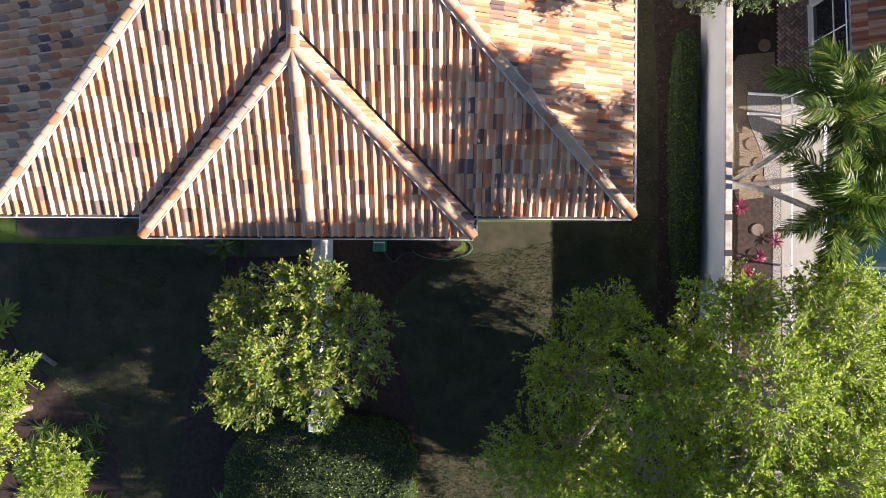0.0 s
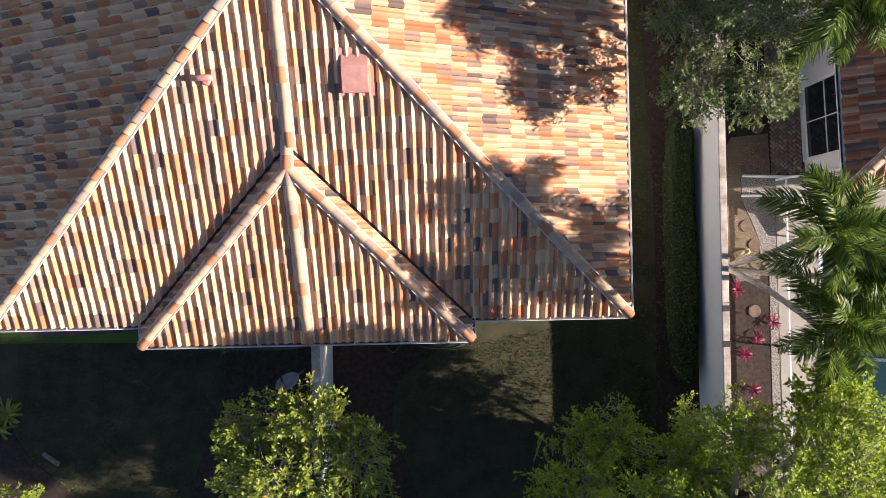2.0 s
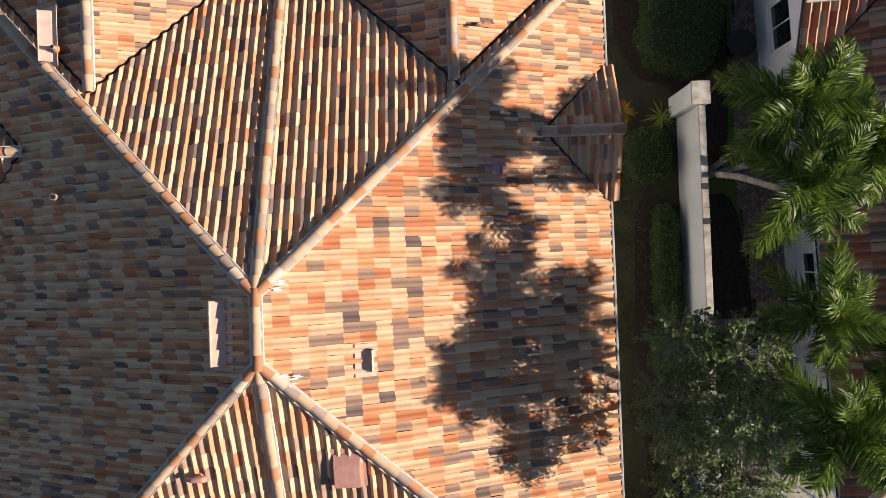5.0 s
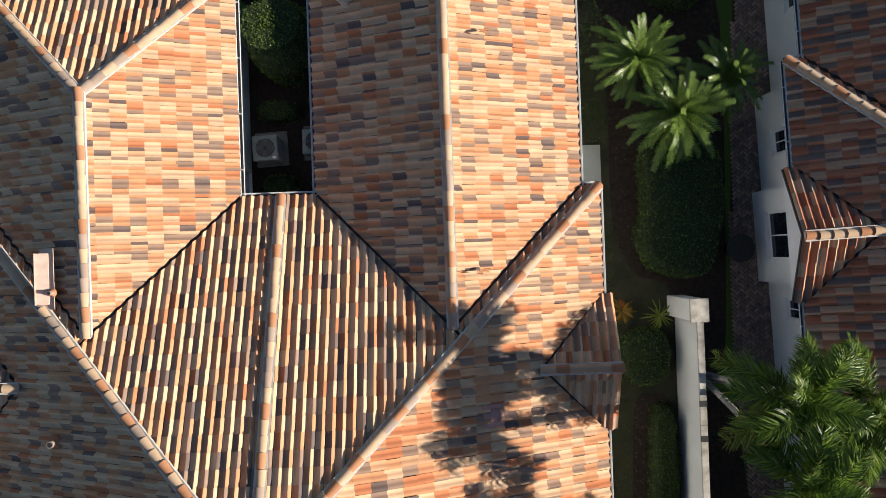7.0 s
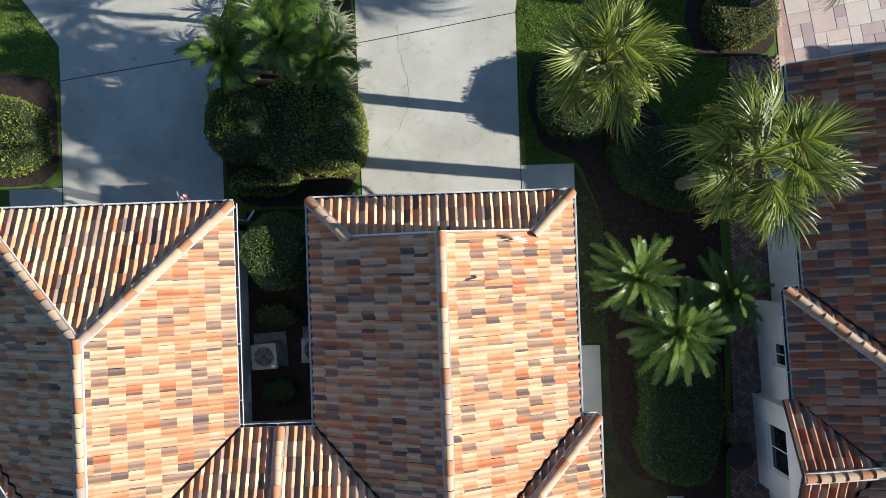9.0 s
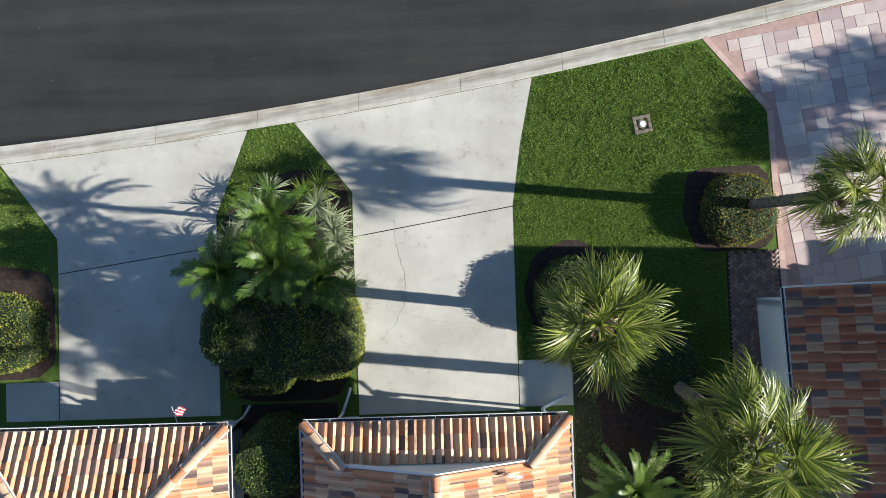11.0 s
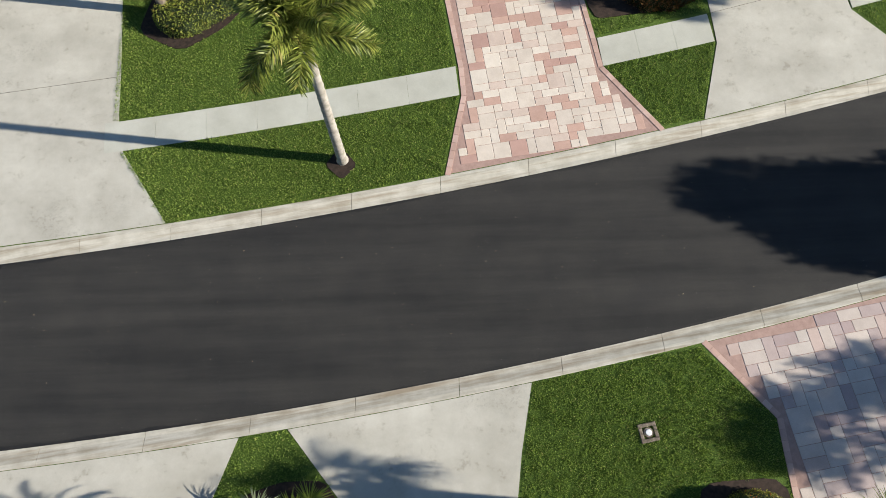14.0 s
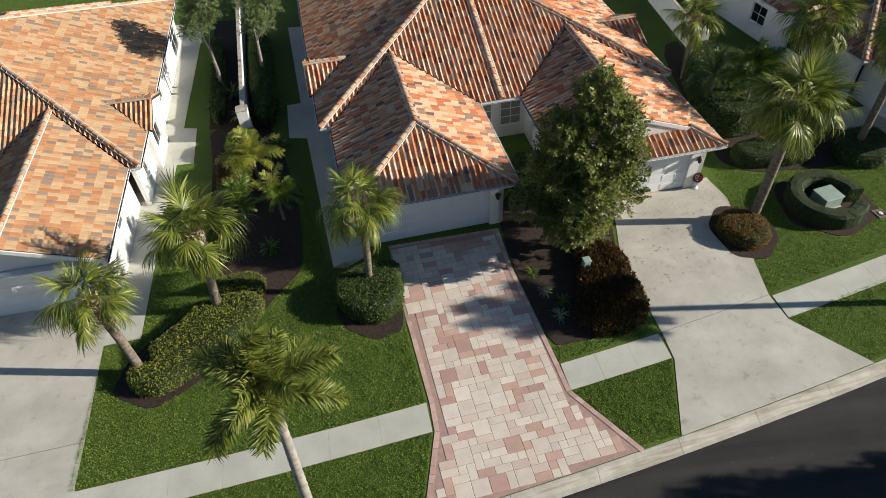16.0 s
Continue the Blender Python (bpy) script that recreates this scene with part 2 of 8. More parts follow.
PYGMY_LEAF = leaf_mat("date_palm_leaf", (0.03, 0.065, 0.01), (0.15, 0.25, 0.04), (0.26, 0.32, 0.08), 0.3, 0.35)
DARK_FEATHER = leaf_mat("cycad_leaf", (0.06, 0.115, 0.022), (0.25, 0.34, 0.08), None, 0.25, 0.3)
GOLD_FEATHER = leaf_mat("golden_palm_leaf", (0.13, 0.16, 0.02), (0.40, 0.42, 0.07), (0.34, 0.28, 0.08), 0.35, 0.4)
GRASS_BLADE = leaf_mat("grass_blade", (0.10, 0.16, 0.03), (0.32, 0.44, 0.085), (0.44, 0.44, 0.16), 0.35, 0.6, 0.2)
# dull blades, with the back yard's shade put into their colour
GRASS_SHADE = leaf_mat("shade_grass_blade", (0.035, 0.055, 0.018), (0.13, 0.16, 0.055), (0.22, 0.17, 0.09), 0.25, 0.8, 0.1)
GRASS_DRY = leaf_mat("dry_grass_blade", (0.05, 0.06, 0.015), (0.19, 0.19, 0.06), (0.26, 0.20, 0.09), 0.3, 0.7, 0.15)
LEAF_DEAD = plain("dead_leaf", (0.10, 0.06, 0.035), (0.2, 0.13, 0.075), 9, 50, 0.9, 0.3)
GRAVEL_BROWN = plain("brown_gravel", (0.04, 0.03, 0.02), (0.34, 0.26, 0.17), 30, 80, 0.9, 0.8)
# near-black green: paints the shade inside a hedge behind its leaves
HEDGE_SHADE_CORE = plain("hedge_shade_core", (0.012, 0.02, 0.006), (0.03, 0.05, 0.012), 9, 40, 0.9, 0.5)


def glass_mat():
    m, n, l, b = material("window_glass", 0.03, 0.0, 0.8)
    b.inputs["Base Color"].default_value = (0.012, 0.016, 0.02, 1)
    return m


def asphalt_mat():
    m, n, l, b = material("asphalt", 0.9, 0.0, 0.25)
    p = coords(n, l)
    mp = n.new("ShaderNodeMapping")
    mp.inputs["Rotation"].default_value = (0, 0, radians(-10))
    mp.inputs["Scale"].default_value = (0.06, 0.9, 1)
    l.new(p, mp.inputs[0])
    a = noise_node(n, l, mp.outputs[0], 1.6, 4)
    s = noise_node(n, l, p, 0.7, 5)
    f = noise_node(n, l, p, 120, 2, 0.7)
    sp = noise_node(n, l, p, 24, 2, 0.8)
    c = ramp(n, l, a, [(0.35, (0.030, 0.030, 0.030)), (0.65, (0.048, 0.047, 0.045))])
    c = mix(n, l, c, ramp(n, l, s, [(0.35, (0.8, 0.8, 0.82)), (0.65, (1.05, 1.03, 1.0))]), 0.8, 'MULTIPLY')
    c = mix(n, l, c, ramp(n, l, f, [(0.3, (0.55, 0.55, 0.55)), (0.7, (1.1, 1.1, 1.1))]), 0.7, 'MULTIPLY')
    c = mix(n, l, c, (0.32, 0.3, 0.27), ramp(n, l, sp, [(0.74, (0, 0, 0)), (0.77, (1, 1, 1))]))
    l.new(c, b.inputs["Base Color"])
    bump(n, l, b, f, 0.5, 0.008)
    return m


def lawn_mat():
    m, n, l, b = material("lawn", 0.9, 0.0, 0.15)
    p = coords(n, l)
    a = noise_node(n, l, p, 0.55, 5)
    f = noise_node(n, l, p, 28, 4, 0.7)
    d = noise_node(n, l, p, 0.23, 3)
    c = ramp(n, l, f, [(0.3, (0.04, 0.075, 0.014)), (0.55, (0.10, 0.16, 0.03)), (0.75, (0.17, 0.25, 0.05))])
    c = mix(n, l, c, (0.13, 0.12, 0.05), ramp(n, l, a, [(0.6, (0, 0, 0)), (0.8, (0.6, 0.6, 0.6))]))
    c = mix(n, l, c, ramp(n, l, d, [(0.35, (0.75, 0.78, 0.75)), (0.65, (1, 1, 1))]), 0.8, 'MULTIPLY')
    l.new(c, b.inputs["Base Color"])
    bump(n, l, b, f, 1.0, 0.03)
    return m


def water_mat():
    m, n, l, b = material("pool_water", 0.05, 0.0, 0.5)
    b.inputs["Base Color"].default_value = (0.012, 0.035, 0.04, 1)
    bump(n, l, b, noise_node(n, l, coords(n, l), 5, 3), 0.15, 0.02)
    return m


def blind_mat():
    """Pale slatted blind seen through a clear pane."""
    m, n, l, b = material("pane_with_blind", 0.12, 0.0, 0.5)
    w = n.new("ShaderNodeTexWave")
    w.bands_direction = 'Z'
    w.inputs["Scale"].default_value = 6.0
    l.new(coords(n, l), w.inputs["Vector"])
    l.new(ramp(n, l, w.outputs["Fac"], [(0.2, (0.16, 0.16, 0.15)), (0.6, (0.36, 0.36, 0.34))]), b.inputs["Base Color"])
    return m


GLASS, ASPHALT, LAWN, WATER, BLIND = glass_mat(), asphalt_mat(), lawn_mat(), water_mat(), blind_mat()
PAVER_STOPS = [(0.0, (0.74, 0.66, 0.57)), (0.42, (0.60, 0.41, 0.34)), (0.62, (0.70, 0.58, 0.50)), (0.80, (0.53, 0.35, 0.30)), (0.87, (0.77, 0.70, 0.61))]
JOINT = plain("paver_joint", (0.36, 0.24, 0.205), (0.45, 0.31, 0.265), 5, 60, 0.9)
PAVER = pieces_mat("stamped_paver", PAVER_STOPS, "object", 0.8, 0.3)
PAVER_GREY = pieces_mat("stamped_paver_grey", [(0.0, (0.66, 0.58, 0.52)), (0.3, (0.52, 0.43, 0.41)), (0.55, (0.62, 0.56, 0.51)), (0.75, (0.6, 0.48, 0.43)), (0.9, (0.45, 0.36, 0.35))], "object", 0.8, 0.3)
PAVER_EDGE = pieces_mat("border_paver", [(0.0, (0.56, 0.39, 0.33)), (0.5, (0.62, 0.45, 0.39))], "island", 0.8, 0.3)
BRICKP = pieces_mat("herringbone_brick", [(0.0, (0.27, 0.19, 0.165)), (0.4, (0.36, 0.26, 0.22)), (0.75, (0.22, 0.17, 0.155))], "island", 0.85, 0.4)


# ---- builders ----
def mesh_np(name, verts, faces, mat, smooth=False, sharp=None):
    """A mesh from an array of places and an array of faces, all with the same number of corners."""
    me = bpy.data.meshes.new(name)
    v = np.asarray(verts, dtype=np.float32)
    f = np.asarray(faces, dtype=np.int32)
    k = f.shape[1]
    me.vertices.add(len(v))
    me.vertices.foreach_set("co", v.ravel())
    me.loops.add(f.size)
    me.loops.foreach_set("vertex_index", f.ravel())
    me.polygons.add(len(f))
    me.polygons.foreach_set("loop_start", np.arange(0, f.size, k, dtype=np.int32))
    me.update(calc_edges=True)
    me.validate()
    if smooth:
        me.polygons.foreach_set("use_smooth", np.ones(len(me.polygons), dtype=bool))
        if sharp:
            me.set_sharp_from_angle(angle=radians(sharp))
    me.materials.append(mat)
    return me


def as_mesh(name, bm, mat, smooth=False, sharp=None):
    me = bpy.data.meshes.new(name)
    bm.to_mesh(me)
    bm.free()
    me.materials.append(mat)
    if smooth:
        me.polygons.foreach_set("use_smooth", np.ones(len(me.polygons), dtype=bool))
        if sharp:
            me.set_sharp_from_angle(angle=radians(sharp))
    return me


def part(name, data, mat=None, parent=None, label="", m=None):
    """Links a bmesh or a mesh as one object under a thing or a part."""
    if isinstance(data, bmesh.types.BMesh):
        data = as_mesh(name, data, mat)
    if m is not None:
        data.transform(m)
        if m.determinant() < 0:
            data.flip_normals()
    ob = new(name, data)
    if parent is not None:
        ob.parent = parent
        ob.matrix_parent_inverse = parent.matrix_basis.inverted()
    if label:
        tagged(ob, label)
    return ob


def thing(name, at, label, category, group="", kind=""):
    ob = new(name)
    ob.empty_display_size = 0.2
    ob.location = at
    return tagged(ob, label, category, group, kind)


def box(bm, x0, x1, y0, y1, z0, z1, bevel=0.0):
    vs = [bm.verts.new(p) for p in ((x0, y0, z0), (x1, y0, z0), (x1, y1, z0), (x0, y1, z0), (x0, y0, z1), (x1, y0, z1), (x1, y1, z1), (x0, y1, z1))]
    fs = [bm.faces.new([vs[i] for i in q]) for q in ((3, 2, 1, 0), (4, 5, 6, 7), (0, 1, 5, 4), (1, 2, 6, 5), (2, 3, 7, 6), (3, 0, 4, 7))]
    if bevel:
        es = list({e for f in fs for e in f.edges})
        bmesh.ops.bevel(bm, geom=es, offset=bevel, segments=1, affect='EDGES')
    return bm


def boxes(*dims, bevel=0.0):
    bm = bmesh.new()
    for d in dims:
        box(bm, *d, bevel=bevel)
    return bm


def slab(poly, z0, z1, bm=None):
    """A flat plate with the outline poly (counter-clockwise)."""
    bm = bm or bmesh.new()
    a = sum(p[0] * q[1] - q[0] * p[1] for p, q in zip(poly, poly[1:] + poly[:1]))
    if a < 0:
        poly = poly[::-1]
    lo = [bm.verts.new((x, y, z0)) for x, y in poly]
    hi = [bm.verts.new((x, y, z1)) for x, y in poly]
    bm.faces.new(hi)
    bm.faces.new(lo[::-1])
    n = len(poly)
    for i in range(n):
        bm.faces.new((lo[i], lo[(i + 1) % n], hi[(i + 1) % n], hi[i]))
    return bm


def tube(bm, pts, radii, sides=8, cap=True):
    """A round tube along points."""
    rings = []
    pts = [Vector(p) for p in pts]
    for i, p in enumerate(pts):
        d = (pts[min(i + 1, len(pts) - 1)] - pts[max(i - 1, 0)]).normalized()
        a = d.cross(Vector((0.31, 0.9, 0.2))).normalized()
        b = d.cross(a)
        r = radii[i] if isinstance(radii, (list, tuple)) else radii
        rings.append([bm.verts.new(p + r * (math.cos(k * math.tau / sides) * a + math.sin(k * math.tau / sides) * b)) for k in range(sides)])
    for r0, r1 in zip(rings, rings[1:]):
        for k in range(sides):
            f = bm.faces.new((r0[k], r0[(k + 1) % sides], r1[(k + 1) % sides], r1[k]))
            f.smooth = True
    if cap:
        bm.faces.new(rings[0][::-1])
        bm.faces.new(rings[-1])
    return bm


# ---- houses ----
PITCH = 0.403
EAVE = 2.68
TW, TL = 0.24, 0.39                     # clay tile: cover width and exposed length
PHI = math.atan(PITCH)
TP = TL * math.cos(PHI)                 # exposed length in plan


def tile_template():
    """One S-shaped clay tile: across, up the slope, off the slope."""
    xs = [0.0, 0.018, 0.045, 0.077, 0.109, 0.136, 0.158, 0.200, 0.24]
    hs = [0.010, 0.034, 0.070, 0.085, 0.070, 0.034, 0.008, 0.0, 0.010]
    n = len(xs)
    v = []
    for b, lift, wide in ((-0.015, 0.010, 1.0), (TL + 0.03, 0.0, 0.92)):
        v += [((x - 0.08) * wide + 0.08 if x < 0.17 else x, b, h * wide + lift) for x, h in zip(xs, hs)]
    v += [(x, -0.015, h - 0.004) for x, h in zip(xs, hs)]
    f = [(i, i + 1, n + i + 1, n + i) for i in range(n - 1)] + [(2 * n + i, 2 * n + i + 1, i + 1, i) for i in range(n - 1)]
    return np.array(v), np.array(f)


TILE_V, TILE_F = tile_template()


def inside(poly, p, slack=1e-4):
    """Whether p is in the convex outline poly (counter-clockwise)."""
    for (x0, y0), (x1, y1) in zip(poly, poly[1:] + poly[:1]):
        if (x1 - x0) * (p[1] - y0) - (y1 - y0) * (p[0] - x0) < -slack:
            return False
    return True


class Slope:
    """One plane of a roof: its outline in plan, the way down, and a point on its eave."""

    def __init__(self, poly, down, eave, mat, z0=EAVE):
        a = sum(p[0] * q[1] - q[0] * p[1] for p, q in zip(poly, poly[1:] + poly[:1]))
        self.poly = poly if a > 0 else poly[::-1]
        self.down, self.eave, self.mat, self.z0 = down, eave, mat, z0

    def rise(self, x, y):
        return (self.eave[0] - x) * self.down[0] + (self.eave[1] - y) * self.down[1]

    def z(self, x, y):
        return self.z0 + PITCH * self.rise(x, y)

    def axes(self):
        dx, dy = self.down
        u = np.array((-dy, dx, 0.0))
        s = np.array((-dx * math.cos(PHI), -dy * math.cos(PHI), math.sin(PHI)))
        return u, s, np.cross(u, s)

    def is_eave(self, p, q):
        return abs(self.rise(*p)) < 0.02 and abs(self.rise(*q)) < 0.02

    def tiles(self):
        """Origins of whole tiles, and of those that an edge of the slope cuts."""
        u, s, nrm = self.axes()
        du = u[:2]
        e = np.array(self.eave)
        us = [(np.array(p) - e) @ du for p in self.poly]
        ss = [self.rise(*p) for p in self.poly]
        i0, i1 = math.floor(min(us) / TW) - 1, math.ceil(max(us) / TW) + 1
        whole, cut = [], []
        for j in range(0, math.ceil(max(ss) / TP) + 1):
            for i in range(i0, i1):
                c = e + du * (i * TW) - np.array(self.down) * (j * TP)
                corners = [c + du * a - np.array(self.down) * b for a in (0.0, TW) for b in (0.0, TP + 0.03)]
                ins = [inside(self.poly, q, 1e-3) for q in corners]
                mid = c + du * (TW / 2) - np.array(self.down) * (TP / 2)
                if not any(ins) and not inside(self.poly, mid):
                    continue
                o = np.array((c[0], c[1], self.z(*c)))
                (whole if all(ins) else cut).append(o)
        return whole, cut

    def build(self, name, parent, m, singles=0, pick=None):
        u, s, nrm = self.axes()
        basis = np.stack((u, s, nrm))
        world_v = TILE_V @ basis
        whole, cut = self.tiles()
        single = []
        if singles:
            near = [o for o in whole if pick(o[0], o[1])][:singles]
            keys = {tuple(o) for o in near}
            whole = [o for o in whole if tuple(o) not in keys]
            single = near
        objs = []
        jit = np.random.default_rng(int(abs(self.eave[0] * 37 + self.eave[1] * 11)) + 3)

        def joined(orig):
            o = np.array(orig)
            k = jit.normal(0, 0.004, (len(o), 1, 3)) * np.array((1, 1, 0.8))
            v = (world_v[None] + o[:, None] + k).reshape(-1, 3)
            f = (TILE_F[None] + (np.arange(len(o)) * len(TILE_V))[:, None, None]).reshape(-1, 4)
            return v, f
        if whole:
            v, f = joined(whole)
            me = mesh_np(name, v, f, self.mat, True, 50)
            objs.append(part(name, me, None, parent, "", m))
            tagged(objs[-1], kind="stuff")
        if cut:
            v, f = joined(cut)
            bm = bmesh.new()
            me = mesh_np("cut", v, f, self.mat)
            bm.from_mesh(me)
            bpy.data.meshes.remove(me)
            for p, q in zip(self.poly, self.poly[1:] + self.poly[:1]):
                if self.is_eave(p, q):
                    continue
                no = Vector((q[1] - p[1], p[0] - q[0], 0)).normalized()
                bmesh.ops.bisect_plane(bm, geom=bm.verts[:] + bm.edges[:] + bm.faces[:], plane_co=(p[0], p[1], 0), plane_no=no, clear_outer=True)
            me = as_mesh("cut_" + name, bm, self.mat, True, 50)
            objs.append(part("cut_" + name, me, None, parent, "", m))
            tagged(objs[-1], kind="stuff")
        if single:
            me = mesh_np("tile", TILE_V, TILE_F, TILE_ONE, True, 50)
            rot = Matrix(((u[0], s[0], nrm[0], 0), (u[1], s[1], nrm[1], 0), (u[2], s[2], nrm[2], 0), (0, 0, 0, 1)))
            inv = parent.matrix_world.inverted()
            for o in single:
                ob = new("tile", me)
                ob.parent = parent
                ob.matrix_parent_inverse = inv
                k = jit.normal(0, 0.004, 3)
                ob.matrix_basis = m @ Matrix.Translation(Vector(o) + Vector(k)) @ rot
        # the boards under the tiles
        bm = bmesh.new()
        lo = [bm.verts.new((x, y, self.z(x, y) - 0.10)) for x, y in self.poly]
        hi = [bm.verts.new((x, y, self.z(x, y) - 0.03)) for x, y in self.poly]
        bm.faces.new(hi)
        bm.faces.new(lo[::-1])
        n = len(lo)
        for i in range(n):
            bm.faces.new((lo[i], lo[(i + 1) % n], hi[(i + 1) % n], hi[i]))
        part("roof_board", bm, DECK, parent, "", m)


def cap_row(p0, p1, parent, m, name="hip_tiles", r=0.125, seed=1):
    """Half-round cover tiles in a row along a hip or a ridge, from the low end to the high end."""
    p0, p1 = Vector(p0), Vector(p1)
    d = p1 - p0
    length = d.length
    d.normalize()
    side = d.cross(Vector((0, 0, 1))).normalized()
    up = side.cross(d)
    rnd = random.Random(seed)
    n = max(1, round(length / 0.37))
    step = length / n
    v, f = [], []
    k = 9
    for i in range(n):
        b = len(v)
        wob = rnd.uniform(-0.012, 0.012)
        for a, (t, rr, lift) in enumerate(((i * step - 0.02, r * 1.08, 0.035), ((i + 1) * step + 0.03, r * 0.9, 0.01), (i * step - 0.02, r * 1.08 - 0.02, 0.02))):
            c = p0 + d * t + up * (lift - 0.02) + side * wob
            for j in range(k):
                w = math.pi * j / (k - 1)
                v.append(c + side * (rr * math.cos(w)) + up * (rr * 1.05 * math.sin(w)))
        for j in range(k - 1):
            f.append((b + j, b + j + 1, b + k + j + 1, b + k + j))
            f.append((b + 2 * k + j, b + 2 * k + j + 1, b + j + 1, b + j))
    ob = part(name, mesh_np(name, [tuple(q) for q in v], f, CAP_MAT, True, 50), None, parent, "", m)
    tagged(ob, kind="stuff")
    bm = bmesh.new()
    half = 0.15
    q = [p0 + side * half - up * 0.03, p0 - side * half - up * 0.03, p1 - side * half - up * 0.03, p1 + side * half - up * 0.03]
    vs = [bm.verts.new(x) for x in q] + [bm.verts.new(x + up * 0.07) for x in q]
    for idx in ((3, 2, 1, 0), (4, 5, 6, 7), (0, 1, 5, 4), (1, 2, 6, 5), (2, 3, 7, 6), (3, 0, 4, 7)):
        bm.faces.new([vs[i] for i in idx])
    part("mortar_bed", bm, MORTAR, parent, "", m)


def valley_flashing(p, q, d0, d1, parent, m):
    """A bent metal strip along a valley between the slopes that fall towards d0 and d1."""
    p, q = Vector(p), Vector(q)
    way = Vector((q.x - p.x, q.y - p.y, 0)).normalized()
    bm = bmesh.new()
    for d, o in ((d0, d1), (d1, d0)):
        d = Vector((*d, 0))
        side = Vector((way.y, -way.x, 0))
        if side.dot(Vector((*o, 0))) > 0:
            side = -side
        drop = Vector((0, 0, -PITCH * 0.2 * side.dot(d)))
        lift = Vector((0, 0, 0.012))
        c = [p + lift, q + lift, q + lift + side * 0.2 + drop, p + lift + side * 0.2 + drop]
        top = [bm.verts.new(x) for x in c]
        low = [bm.verts.new(x - Vector((0, 0, 0.006))) for x in c]
        bm.faces.new(top)
        bm.faces.new(low[::-1])
        for i in range(4):
            bm.faces.new((low[i], low[(i + 1) % 4], top[(i + 1) % 4], top[i]))
    bmesh.ops.recalc_face_normals(bm, faces=bm.faces[:])
    part("valley_flashing", bm, VALLEY, parent, "", m)


def gutter(p, q, parent, m):
    """A white open gutter along the eave from p to q; outside lies to the right of the way."""
    p, q = Vector((*p, 0)), Vector((*q, 0))
    d = (q - p).normalized()
    o = Vector((d.y, -d.x, 0))
    length = (q - p).length
    z = EAVE - 0.02
    prof = [(0.0, z), (0.0, z - 0.11), (0.075, z - 0.11), (0.12, z - 0.03), (0.12, z), (0.105, z), (0.105, z - 0.025), (0.07, z - 0.095), (0.015, z - 0.095), (0.015, z)]
    bm = bmesh.new()
    rings = [[bm.verts.new(e + o * a + Vector((0, 0, h))) for a, h in prof] for e in (p, q)]
    n = len(prof)
    for i in range(n):
        bm.faces.new((rings[0][i], rings[0][(i + 1) % n], rings[1][(i + 1) % n], rings[1][i]))
    bm.faces.new(rings[0])
    bm.faces.new(rings[1][::-1])
    bmesh.ops.recalc_face_normals(bm, faces=bm.faces[:])
    me = as_mesh("gutter", bm, TRIM)
    g = part("gutter", me, None, parent, "", m)
    bm = bmesh.new()
    c = [p + o * 0.016, q + o * 0.016, q + o * 0.104, p + o * 0.104]
    bm.faces.new([bm.verts.new(x + Vector((0, 0, z - 0.07))) for x in c])
    part("leaf_litter", bm, GUTTER_IN, g, "", m)
    bm = bmesh.new()
    k = max(1, int(length / 1.25))
    for i in range(k):
        c = p + d * ((i + 0.5) * length / k)
        s = [c + d * a + o * b for a, b in ((-0.014, -0.01), (0.014, -0.01), (0.014, 0.118), (-0.014, 0.118))]
        lo = [bm.verts.new(x + Vector((0, 0, z - 0.012))) for x in s]
        hi = [bm.verts.new(x + Vector((0, 0, z + 0.004))) for x in s]
        bm.faces.new(hi)
        bm.faces.new(lo[::-1])
        for j in range(4):
            bm.faces.new((lo[j], lo[(j + 1) % 4], hi[(j + 1) % 4], hi[j]))
    tagged(part("gutter_strap", bm, TRIM, g, "", m), kind="stuff")


